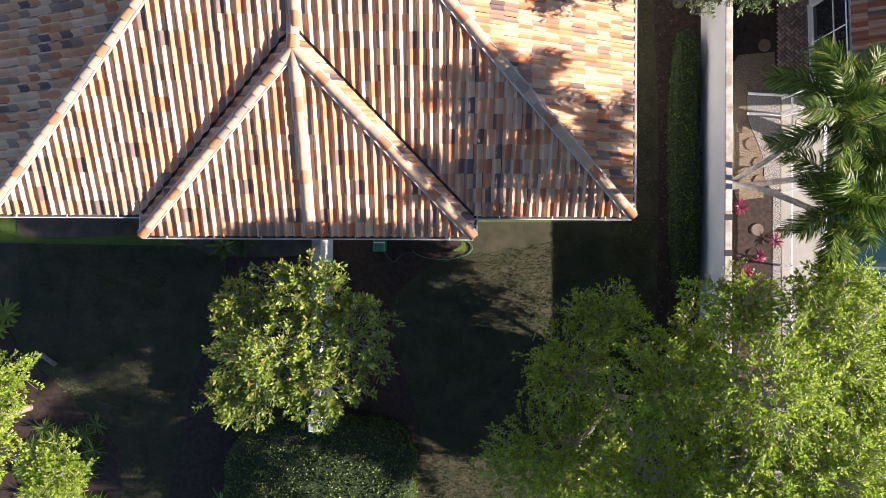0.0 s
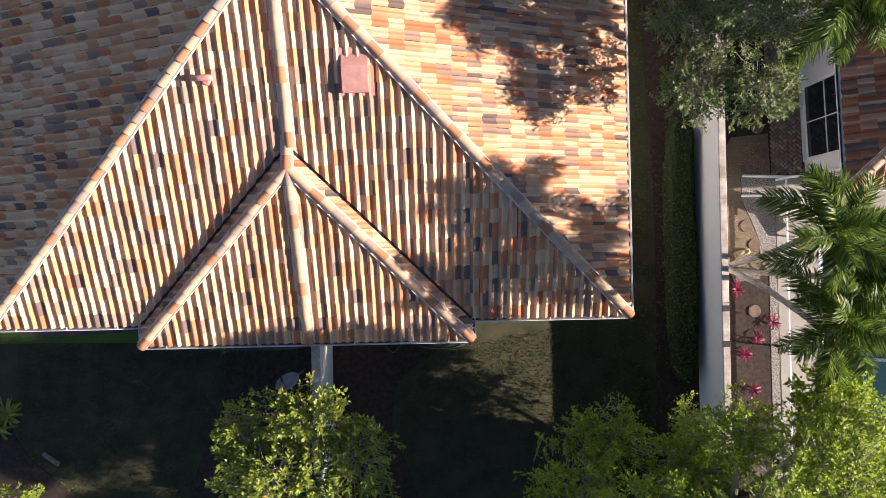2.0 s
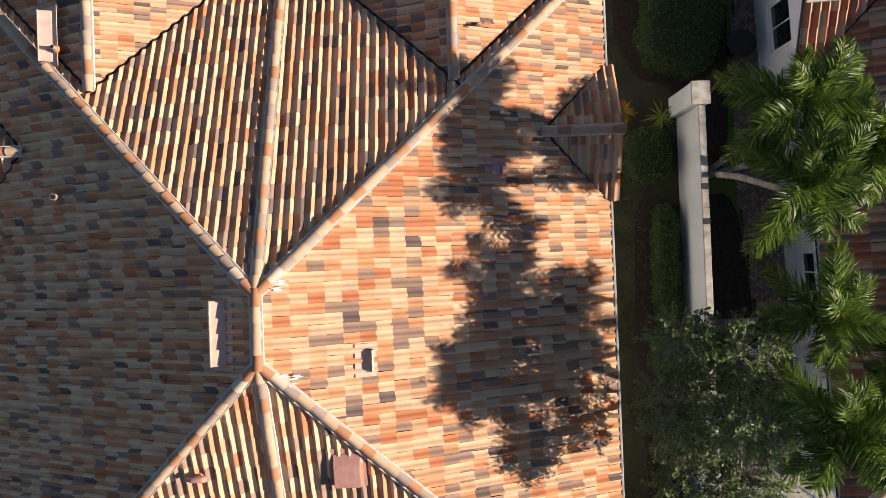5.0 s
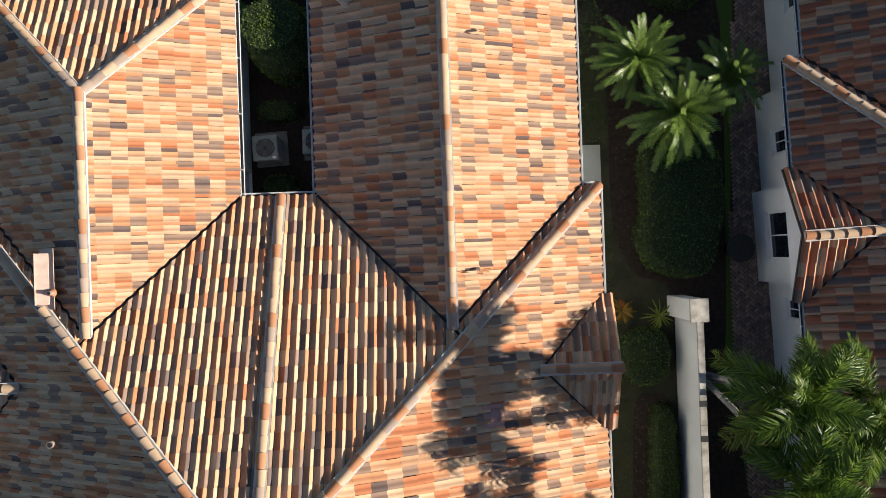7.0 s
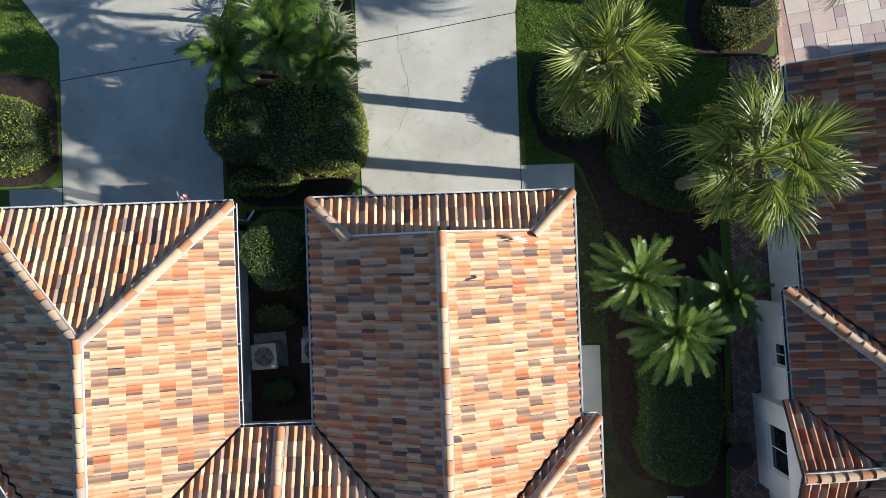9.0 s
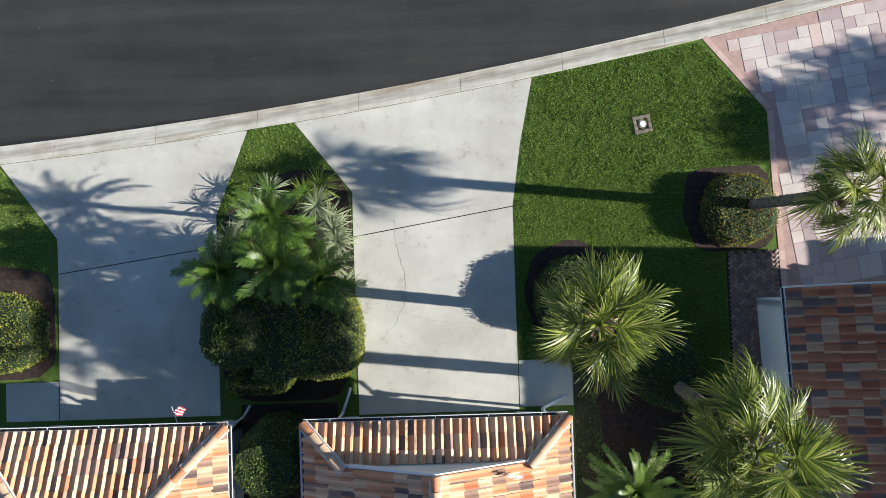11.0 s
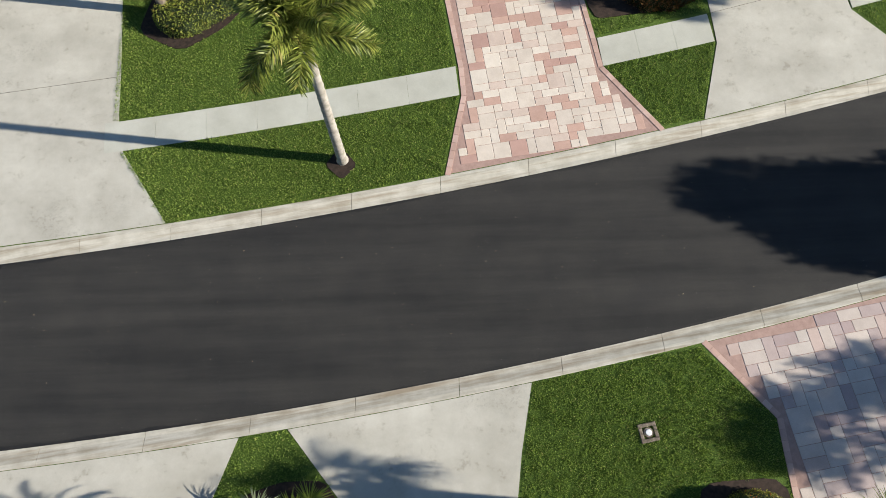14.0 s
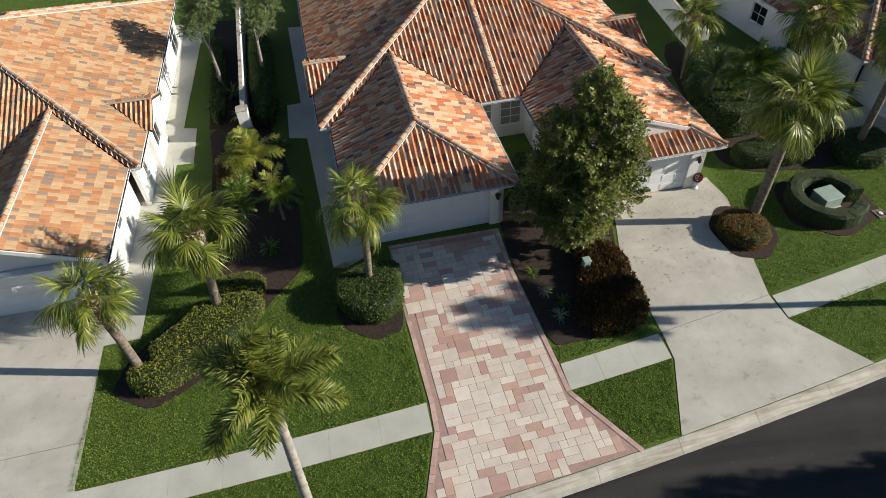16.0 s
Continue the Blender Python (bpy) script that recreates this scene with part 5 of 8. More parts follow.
def hedge(outline, z1, leafmat, label, seed, dens=170, leaf=0.05, round_=0.25, z0=0.0, name="hedge", ratio=0.62, spike=0.0, cat="hedge"):
    """A clipped hedge: a bumpy core with rounded shoulders, near black for inner shade, and small leaves all over it.
    """
    rng = np.random.default_rng(seed)
    a = sum(p[0] * q[1] - q[0] * p[1] for p, q in zip(outline, outline[1:] + outline[:1]))
    if a < 0:
        outline = outline[::-1]
    # finer outline, with rounded corners
    pts = [Vector(p) for p in outline]
    for _ in range(2):
        new_pts = []
        for i, p in enumerate(pts):
            q = pts[(i + 1) % len(pts)]
            new_pts += [p.lerp(q, 0.22), p.lerp(q, 0.78)]
        pts = new_pts
    c = sum(pts, Vector((0, 0))) / len(pts)
    t = thing(name, (c.x, c.y, z0), label, cat)
    bpy.context.view_layer.update()
    n = len(pts)
    nrm = []
    for i in range(n):
        e = pts[(i + 1) % n] - pts[i - 1]
        nrm.append(Vector((e.y, -e.x)).normalized())
    h = z1 - z0
    rr = min(round_, h * 0.6)
    rows = [(0.0, 0.05), (0.0, h - rr), (rr * 0.3, h - rr * 0.3), (rr, h), (rr * 2.2, h + 0.02)]
    v, f = [], []
    for ins, z in rows:
        for i in range(n):
            k = noise.noise(Vector((pts[i].x * 1.7, pts[i].y * 1.7, z * 2))) * 0.09
            q = pts[i] - nrm[i] * (ins - k + 0.03)
            v.append((q.x, q.y, z0 + z - 0.03))
    m = len(rows)
    for r in range(m - 1):
        for i in range(n):
            f.append((r * n + i, r * n + (i + 1) % n, (r + 1) * n + (i + 1) % n, (r + 1) * n + i))
    v.append((c.x, c.y, z0 + h))
    tri = [((m - 1) * n + i, (m - 1) * n + (i + 1) % n, len(v) - 1) for i in range(n)]
    hedge_skin(t, v, f, tri, rng, leafmat, dens, leaf, ratio, spike)
    return t


def hedge_ring(cx, cy, r0, r1, a0, a1, h, leafmat, label, seed, dens=190, leaf=0.05):
    """A clipped hedge bent round a point from the angle a0 to a1, in degrees."""
    rng = np.random.default_rng(seed)
    t = thing("hedge", (cx, cy, 0), label, "hedge")
    bpy.context.view_layer.update()
    prof = [(r0, 0.03), (r0, h - 0.14), (r0 + 0.1, h - 0.02), ((r0 + r1) / 2, h), (r1 - 0.1, h - 0.02), (r1, h - 0.14), (r1, 0.03)]
    n, k = 40, 7
    v, f = [], []
    for i in range(n + 1):
        a = radians(a0 + (a1 - a0) * i / n)
        for j, (r, z) in enumerate(prof):
            e = 0.05 * noise.noise(Vector((math.cos(a) * r * 3, math.sin(a) * r * 3, z * 3 + seed)))
            v.append((cx + (r + e) * math.cos(a), cy + (r + e) * math.sin(a), z + e * 0.5))
    for i in range(n):
        for j in range(k - 1):
            f.append((i * k + j, (i + 1) * k + j, (i + 1) * k + j + 1, i * k + j + 1))
    tri = [(b, b + 1 + (q + 1 if not b else q), b + 1 + (q if not b else q + 1)) for b in (0, n * k) for q in range(k - 2)]
    hedge_skin(t, v, f, tri, rng, leafmat, dens, leaf, 0.62, 0.0)
    return t


def hedge_skin(t, v, f, tri, rng, leafmat, dens, leaf, ratio, spike):
    """The core of a hedge, coloured near black for shade between leaves, and its leaves, by area of the faces."""
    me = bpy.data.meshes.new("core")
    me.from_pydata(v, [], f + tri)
    me.materials.append(HEDGE_SHADE_CORE)
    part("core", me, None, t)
    va = np.array(v)
    tris = np.array([(q[0], q[1], q[2]) for q in f] + [(q[0], q[2], q[3]) for q in f] + tri)
    A, B, C = va[tris[:, 0]], va[tris[:, 1]], va[tris[:, 2]]
    cr = np.cross(B - A, C - A)
    area = np.linalg.norm(cr, axis=1) / 2
    num = int(area.sum() * dens * 2.6)
    pick = rng.choice(len(tris), num, p=area / area.sum())
    r1, r2 = np.sqrt(rng.random(num))[:, None], rng.random(num)[:, None]
    p = A[pick] * (1 - r1) + B[pick] * (r1 * (1 - r2)) + C[pick] * (r1 * r2)
    fn = unit(cr)[pick]
    lump = np.array([noise.noise(Vector(q) * 3.1) + 0.6 * noise.noise(Vector(q) * 9.0) for q in p])
    p = p + fn * (rng.uniform(-0.02, 0.05, num) + 0.05 * lump)[:, None]
    axis = unit(rng.normal(0, 0.7, (num, 3)) + fn * 0.8 + np.array((0, 0, spike)))
    nn = unit(fn + rng.normal(0, 0.7, (num, 3)) + np.array((0.35, 0, 0.1)))
    lv, lf = leaf_arrays(p, axis, nn, leaf * rng.uniform(0.7, 1.5, num), ratio)
    part("foliage", mesh_np("foliage", lv, lf, leafmat), None, t)


def oval(cx, cy, rx, ry, n=12, turn=0.0):
    ct, st = math.cos(radians(turn)), math.sin(radians(turn))
    return [(cx + rx * math.cos(k * math.tau / n) * ct - ry * math.sin(k * math.tau / n) * st, cy + rx * math.cos(k * math.tau / n) * st + ry * math.sin(k * math.tau / n) * ct) for k in range(n)]


def fan_frond(mat, seed, size=1.0, droop=0.5, segs=54):
    """One fan leaf: stalk along +x, then pleated blades spread like a hand fan with drooping tips."""
    rng = np.random.default_rng(seed)
    v, f = [], []
    lp = 0.78 * size

    def ribbon(points, widths, side):
        b = len(v)
        for q, w in zip(points, widths):
            v.append(tuple(q - side * w))
            v.append(tuple(q + side * w))
        for i in range(len(points) - 1):
            f.append((b + 2 * i, b + 2 * i + 1, b + 2 * i + 3, b + 2 * i + 2))
    st = [Vector((lp * t, 0, 0.10 * size * math.sin(t * 2.2) - 0.02)) for t in (0, 0.35, 0.7, 1.0)]
    ribbon(st, [0.028, 0.02, 0.016, 0.014], Vector((0, 1, 0)))
    hub = st[-1]
    for i in range(segs):
        a = radians(-128 + 256 * i / (segs - 1)) + rng.normal(0, 0.03)
        # blades leave a short rib that bends down beyond the stalk
        c = 0.34 * size * max(0.0, 1 - abs(a) / 1.5)
        root = hub + Vector((c, 0, -0.6 * c * c / size))
        ln = size * (0.50 + 0.30 * math.cos(a * 0.6)) * rng.uniform(0.82, 1.12)
        d = Vector((math.cos(a * 0.86), math.sin(a * 0.86), -0.22 * abs(math.sin(a)) - 0.03)).normalized()
        dr = droop * rng.uniform(0.55, 1.5)
        sway = Vector((rng.normal(0, 0.05), rng.normal(0, 0.05), 0)) * ln
        pts = []
        for q in (0.0, 0.3, 0.56, 0.8, 1.0):
            pts.append(root + d * ln * (q - 0.16 * dr * q ** 3) + sway * q * q - Vector((0, 0, dr * ln * 0.55 * max(0.0, q - 0.2) ** 2)))
        side = Vector((-math.sin(a), math.cos(a), rng.uniform(-0.5, 0.5))).normalized()
        ribbon(pts, [0.005, 0.015 * size, 0.012 * size, 0.008 * size, 0.0015], side)
    return mesh_np("frond", v, f, mat)


def feather_frond(mat, seed, length=1.8, arch=0.9, leaflet=0.42, pairs=30, sag=0.6, width=0.03, lift=0.3, fluff=0.35, plume=False, fwd=(0.35, 0.85)):
    """One feather leaf: an arching rib along +x with rows of narrow leaflets on both sides."""
    rng = np.random.default_rng(seed)
    v, f = [], []

    def ribbon(points, widths, side):
        b = len(v)
        for q, w in zip(points, widths):
            v.append(tuple(q - side * w))
            v.append(tuple(q + side * w))
        for i in range(len(points) - 1):
            f.append((b + 2 * i, b + 2 * i + 1, b + 2 * i + 3, b + 2 * i + 2))

    def rib(t):
        return Vector((length * (t - 0.12 * arch * t * t * t), 0, length * (lift * t - arch * 0.55 * t * t)))
    ribbon([rib(k / 8) for k in range(9)], [0.022 - 0.0022 * k for k in range(9)], Vector((0, 1, 0)))
    for k in range(pairs):
        t = 0.14 + 0.85 * k / (pairs - 1)
        p = rib(t)
        tan = (rib(min(t + 0.02, 1.02)) - rib(t - 0.02)).normalized()
        ll = leaflet * (0.35 + 0.65 * math.sin(math.pi * min(1, 0.18 + t * 0.80)) ** 0.7)
        for s in (-1, 1):
            sp = Vector((0, s, 0))
            d = (tan * rng.uniform(*fwd) + sp * 0.9 + Vector((0, 0, rng.uniform(-0.6 * fluff, 1.2 * fluff)))).normalized()
            if plume:
                w = rng.uniform(0, math.tau)
                d = (tan * rng.uniform(0.5, 1.0) + sp * math.cos(w) + tan.cross(sp) * s * math.sin(w)).normalized()
            l1 = ll * rng.uniform(0.8, 1.12)
            g = sag * rng.uniform(0.5, 1.1)
            pts = [p + d * l1 * q * (1 - 0.12 * g * q * q) - Vector((0, 0, g * l1 * 0.62 * q * q)) for q in (0, 0.4, 0.72, 1.0)]
            ribbon(pts, [width * 0.32, width * 0.5, width * 0.4, 0.0015], tan.cross(d).cross(d).normalized())
    return mesh_np("frond", v, f, mat)


FAN_SET = [fan_frond(FAN_LEAF, 11 + k, 1.0, d) for k, d in enumerate((0.6, 1.0, 1.5, 2.0, 2.4))]
FAN_DRY = [fan_frond(THATCH, 31, 0.85, 2.0, 22)]
FEATHER_SET = [feather_frond(FEATHER_LEAF, 41 + k, 1.6, a, 0.46, 120, 0.7, 0.024, 0.55, 0.6, True) for k, a in enumerate((0.9, 1.2, 1.5, 1.75))]
PLUME_SET = [feather_frond(PLUME_LEAF, 46 + k, 1.6, a, 0.42, 140, 0.45, 0.024, 0.5, 0.9, True) for k, a in enumerate((0.75, 0.95, 1.2))]
PYGMY_SET = [feather_frond(PYGMY_LEAF, 51 + k, 1.25, a, 0.25, 56, 0.3, 0.011, 0.5, 0.15, fwd=(0.9, 1.5)) for k, a in enumerate((0.7, 1.0, 1.3))]
CYCAD_SET = [feather_frond(DARK_FEATHER, 61 + k, 1.45, a, 0.17, 74, 0.2, 0.011, 0.5, 0.3, fwd=(0.8, 1.4)) for k, a in enumerate((0.75, 1.0, 1.25))]
GOLD_SET = [feather_frond(GOLD_FEATHER, 71 + k, 1.7, a, 0.4, 46, 0.6, 0.022, 0.5) for k, a in enumerate((0.8, 1.1, 1.4))]


def rosette(parent, at, meshes, n, elev, size, seed, lean=0.0):
    """Leaves set round a point: elev gives the angle of the youngest and of the oldest leaf."""
    rng = random.Random(seed)
    for k in range(n):
        t = k / max(1, n - 1)
        az = k * 137.5 + rng.uniform(-24, 24)
        el = elev[0] + (elev[1] - elev[0]) * t ** 0.8 + rng.uniform(-13, 13)
        me = meshes[min(len(meshes) - 1, int(t * len(meshes)))]
        ob = new("frond", me)
        ob.parent = parent
        ob.matrix_parent_inverse = parent.matrix_basis.inverted()
        s = size * rng.uniform(0.72, 1.12)
        ob.matrix_basis = Matrix.Translation(at) @ Matrix.Rotation(radians(az), 4, 'Z') @ Matrix.Rotation(radians(-el), 4, 'Y') @ Matrix.Rotation(radians(rng.uniform(-25, 25)), 4, 'X') @ Matrix.Diagonal((s, s, s, 1))


def palm_trunk(pts, r0, r1, bark, parent, rings=True, seed=1):
    """A ringed trunk along a bent line."""
    rng = random.Random(seed)
    P = [Vector(p) for p in pts]
    line = []
    for k in range(41):
        t = k / 40 * (len(P) - 1)
        i = min(int(t), len(P) - 2)
        line.append(P[i].lerp(P[i + 1], t - i))
    for _ in range(6):
        line = [line[0]] + [(a + b * 2 + c) / 4 for a, b, c in zip(line, line[1:], line[2:])] + [line[-1]]
    radii = [(r0 * 1.35 if k == 0 else r0) + (r1 - r0) * k / 40 + (0.012 if k % 2 and rings else 0) + rng.uniform(-0.004, 0.004) for k in range(41)]
    bm = bmesh.new()
    tube(bm, line, radii, 12)
    part("trunk", bm, bark, parent)


def fan_palm(base, head, label, seed, n=30, size=1.15, r=0.15, dry=4, skirt=False, mid=None):
    t = thing("palm_tree", base, label, "palm tree", "fan palms")
    bpy.context.view_layer.update()
    m = mid or ((base[0] + head[0]) / 2 + 0.05, (base[1] + head[1]) / 2, (base[2] + head[2]) / 2)
    palm_trunk([(base[0], base[1], base[2] - 0.05), m, head], r * 1.1, r * 1.1, BARK, t, True, seed)
    rosette(t, Vector(head), FAN_SET, int(n * 1.12), (74, -46), size * 0.98, seed)
    if dry:
        rosette(t, Vector(head) - Vector((0, 0, 0.12)), FAN_DRY, dry, (-35, -70), size * 0.8, seed + 7)
    # leaf bases round the head
    bm = bmesh.new()
    rng = random.Random(seed)
    for k in range(34):
        az = k * 2.4
        z = -0.02 - 0.045 * (k % 17)
        d = Vector((math.cos(az), math.sin(az), 0))
        p = Vector(head) + Vector((0, 0, z))
        tube(bm, [p + d * r * 0.7, p + d * (r + 0.12) + Vector((0, 0, 0.1)), p + d * (r + 0.2) + Vector((0, 0, 0.26))], [0.05, 0.035, 0.015], 5)
    tagged(part("leaf_base_mass", bm, THATCH, t), kind="stuff")
    if skirt:
        bm = bmesh.new()
        for k in range(60):
            az = rng.uniform(0, math.tau)
            d = Vector((math.cos(az), math.sin(az), 0))
            p = Vector(head) - Vector((0, 0, rng.uniform(0.1, 0.7)))
            tube(bm, [p, p + d * 0.28 - Vector((0, 0, 0.12)), p + d * 0.34 - Vector((0, 0, rng.uniform(0.3, 0.6)))], [0.03, 0.045, 0.008], 4)
        part("dead_skirt", bm, TWIG, t, "grey skirt of dead leaves")
    return t


def feather_palm(base, head, label, seed, meshes=None, n=14, size=1.0, r=0.09, elev=(75, 5), bark=None, shaft=0.7, group="feather palms", trunks=None):
    """Palm with one or more trunks, each ending in a green shaft and a rosette of feather leaves."""
    t = thing("palm_tree", base, label, "palm tree", group)
    bpy.context.view_layer.update()
    for k, hd in enumerate(trunks or [head]):
        b = Vector(base) + Vector((0.12 * math.cos(k * 2.1), 0.12 * math.sin(k * 2.1), -0.05)) * (1 if trunks else 0.2)
        hd = Vector(hd)
        bend = b.lerp(hd, 0.45) + Vector((0, 0, 0.12 * (hd - b).length)) * (0.5 if trunks else 0.0)
        palm_trunk([b, bend, hd - Vector((0, 0, shaft * 0.7))], r, r * 0.75, bark or BARKP, t, True, seed + k)
        if shaft:
            bm = bmesh.new()
            tube(bm, [hd - Vector((0, 0, shaft * 0.75)), hd - Vector((0, 0, shaft * 0.4)), hd + Vector((0, 0, 0.05))], [r * 0.95, r * 0.9, r * 0.4], 10)
            part("crownshaft", bm, LEAF_HEDGE if meshes is None else LEAF_HEDGEY, t, "smooth green crownshaft")
        rosette(t, hd, meshes or FEATHER_SET, n, elev, size, seed + 3 * k)
    return t


def cycad(at, size, seed, n=52):
    t = thing("cycad", (at[0], at[1], 0), "dark green sago palm with stiff glossy leaves", "cycad", "sago palms")
    bpy.context.view_layer.update()
    palm_trunk([(at[0], at[1], -0.05), (at[0] + 0.02, at[1], at[2] * 0.5), at], 0.2, 0.18, BARK, t, True, seed)
    rosette(t, Vector(at), CYCAD_SET, n, (78, -14), size, seed)


def strap_plant(at, size, mat, label, seed, n=26, name="shrub", width=0.05, up=0.6):
    """A tuft of narrow arching leaves."""
    rng = random.Random(seed)
    t = thing(name, (at[0], at[1], at[2]), label, "plant")
    bpy.context.view_layer.update()
    v, f = [], []
    for k in range(n):
        az = k * 2.4 + rng.uniform(-0.3, 0.3)
        d = Vector((math.cos(az), math.sin(az), 0))
        s = Vector((-d.y, d.x, 0))
        el = rng.uniform(0.15, 1.0)
        L = size * rng.uniform(0.7, 1.1)
        b = len(v)
        for q, w in ((0, 0.5), (0.45, 1.0), (0.8, 0.7), (1.0, 0.03)):
            p = Vector(at) + d * L * q * (1 - 0.4 * el) + Vector((0, 0, 0.05 + L * up * (el * q * 1.3 - 0.75 * q * q)))
            v.append(tuple(p - s * width * w / 2))
            v.append(tuple(p + s * width * w / 2))
        for i in range(3):
            f.append((b + 2 * i, b + 2 * i + 1, b + 2 * i + 3, b + 2 * i + 2))
    part("leaves", mesh_np("leaves", v, f, mat), None, t)
    return t


def in_poly(poly, x, y):
    """Even-odd test on arrays."""
    hit = np.zeros(len(x), dtype=bool)
    n = len(poly)
    for i in range(n):
        (xa, ya), (xb, yb) = poly[i], poly[(i + 1) % n]
        if ya == yb:
            continue
        c = ((ya > y) != (yb > y)) & (x < (xb - xa) * (y - ya) / (yb - ya) + xa)
        hit ^= c
    return hit


def grass(outline, dens, seed, label, skip=(), height=0.055, mat=None):
    """Tufts of short blades over an outline."""
    rng = np.random.default_rng(seed)
    xs, ys = [p[0] for p in outline], [p[1] for p in outline]
    n = int((max(xs) - min(xs)) * (max(ys) - min(ys)) * dens * 1.9)
    x, y = rng.uniform(min(xs), max(xs), n), rng.uniform(min(ys), max(ys), n)
    ok = in_poly(outline, x, y)
    for s in skip:
        ok &= ~in_poly(s, x, y)
    x, y = x[ok], y[ok]
    n = len(x)
    a = rng.uniform(0, math.tau, n)
    clump = np.array([noise.noise((p, q, 0.0)) + noise.noise((p * 3.1, q * 3.1, 4.0)) for p, q in zip(x * 2.3, y * 2.3)])
    h = height * rng.uniform(0.6, 1.35, n) * (1.0 + 0.55 * clump)
    lean = rng.uniform(0.2, 0.9, n) * h
    w = 0.010 * rng.uniform(0.8, 1.7, n)
    b = a + rng.normal(0, 0.6, n)
    p0 = np.stack((x - w * np.sin(a), y + w * np.cos(a), np.zeros(n)), 1)
    p1 = np.stack((x + w * np.sin(a), y - w * np.cos(a), np.zeros(n)), 1)
    p2 = np.stack((x + lean * np.cos(b), y + lean * np.sin(b), h), 1)
    v = np.stack((p0, p1, p2), 1).reshape(-1, 3)
    f = np.arange(3 * n).reshape(-1, 3)
    ob = part("grass", mesh_np("grass", v, f, mat or GRASS_BLADE))
    return tagged(ob, label, "grass", kind="stuff")


def bed(name, outline, mat=None, label="dark bark mulch bed", z=0.022):
    pts = [Vector(p) for p in outline]
    for _ in range(2):
        q = []
        for i, p in enumerate(pts):
            n = pts[(i + 1) % len(pts)]
            q += [p.lerp(n, 0.15), p.lerp(n, 0.85)]
        pts = q
    return setting(name, slab([tuple(p) for p in pts], -0.05, z), mat or MULCH, label, "planting bed")


# ---- planting beds ----
BEDS = {
    "bed_1": [(-5.52, 25.4), (-1.34, 25.4), (-1.34, 31.75), (-1.9, 32.6), (-3.2, 32.6), (-4.4, 32.2), (-5.5, 31.0)],
    "bed_2": [(3.95, 28.5), (4.3, 29.7), (5.5, 30.2), (6.8, 29.6), (7.6, 28.3), (9.0, 26.8), (9.9, 25.0), (9.9, 20.5), (9.7, 13.5), (8.1, 13.2), (8.08, 16.3), (6.9, 16.6), (6.25, 18.0), (6.3, 24.5), (5.55, 26.5), (4.4, 27.0)],
    "bed_3": [(9.2, 32.2), (11.75, 32.3), (11.85, 29.65), (9.4, 29.6), (9.0, 30.8)],
    "bed_4": [(-15.0, 26.3), (-10.7, 26.3), (-10.75, 29.6), (-12.5, 29.9), (-15, 29.5)],
    "bed_5": [(6.55, -12.0), (8.06, -12.0), (8.06, 12.9), (6.75, 12.9), (6.6, 9.0), (6.9, 2.0)],
    "bed_6": [(-8.3, -8.2), (-7.8, -5.7), (-7.4, -4.0), (-6.6, -2.5), (-6.5, -0.1), (1.1, -0.1), (-0.2, -0.95), (-1.3, -1.8), (-1.45, -3.2), (-0.9, -4.6), (-0.45, -6.0), (-0.9, -8.1), (-1.0, -11.0), (-8.0, -11.0)],
    "bed_7": [(-14.0, -1.6), (-12.8, -3.8), (-11.6, -4.8), (-10.25, -6.1), (-9.7, -7.0), (-9.8, -8.2), (-10.5, -13.0), (-15.0, -13.0)],
    "bed_8": [(-13.0, 0.9), (-13.0, -0.2), (-8.4, 0.0), (-7.0, -0.7), (-4.0, -0.7), (-3.6, 0.4), (-7.2, 0.9)],
    "bed_9": [(8.32, -12.0), (10.66, -12.0), (10.5, 7.0), (9.9, 12.9), (8.32, 12.9)],
    "bed_10": [(-9.3, 48.6), (-7.6, 47.7), (-6.0, 48.7), (-4.6, 50.6), (-3.4, 52.6), (-2.2, 54.2), (-2.6, 58.5), (-4.3, 66.0), (-8.0, 66.0), (-7.4, 63.0), (-6.9, 58.5), (-5.9, 54.5), (-5.9, 52.6), (-7.4, 52.0), (-8.9, 50.2)],
    "bed_11": [(-0.8, 51.3), (-0.3, 50.4), (0.8, 49.7), (2.0, 50.1), (1.9, 53.0), (0.9, 53.5), (-0.6, 52.9)],
    "bed_12": [(6.92, 53.2), (7.62, 48.4), (9.0, 48.55), (11.0, 48.75), (11.75, 49.4), (11.65, 53.0), (12.4, 57.2), (9.0, 60.0), (6.9, 56.5)],
    "bed_13": [(16.2, 54.0), (16.6, 52.0), (18.0, 51.6), (19.2, 53.0), (18.8, 54.9), (17.2, 55.3)],
    "bed_14": [(20.0, 53.6), (22.0, 52.3), (24.4, 53.6), (24.3, 56.2), (22.6, 57.0), (20.4, 56.3)],
    "bed_15": [(18.6, 58.6), (20.0, 57.4), (24.0, 57.2), (27.0, 57.6), (28.5, 61.0), (24.5, 66.0), (23.8, 71.0), (20.0, 71.0)],
    "bed_16": [(-1.0, 42.85), (-1.55, 42.3), (-2.15, 42.9), (-1.6, 43.55)],
}
for i, (k, o) in enumerate(BEDS.items()):
    bed(k, o, SOIL if k == "bed_8" else MULCH, z=0.018 + 0.001 * i)
setting("bed_17", slab([(-8.0, 66.0), (-4.2, 66.0), (-5.9, 80.0), (-9.6, 80.0)], -0.05, 0.022), MULCH, "dark mulch between the two villas", "planting bed")
setting("bed_18", slab([(-4.92, 18.7), (-1.93, 18.7), (-1.93, 25.3), (-4.92, 25.3)], -0.05, 0.024), MULCH, "dark mulch in the court between the garages", "planting bed")
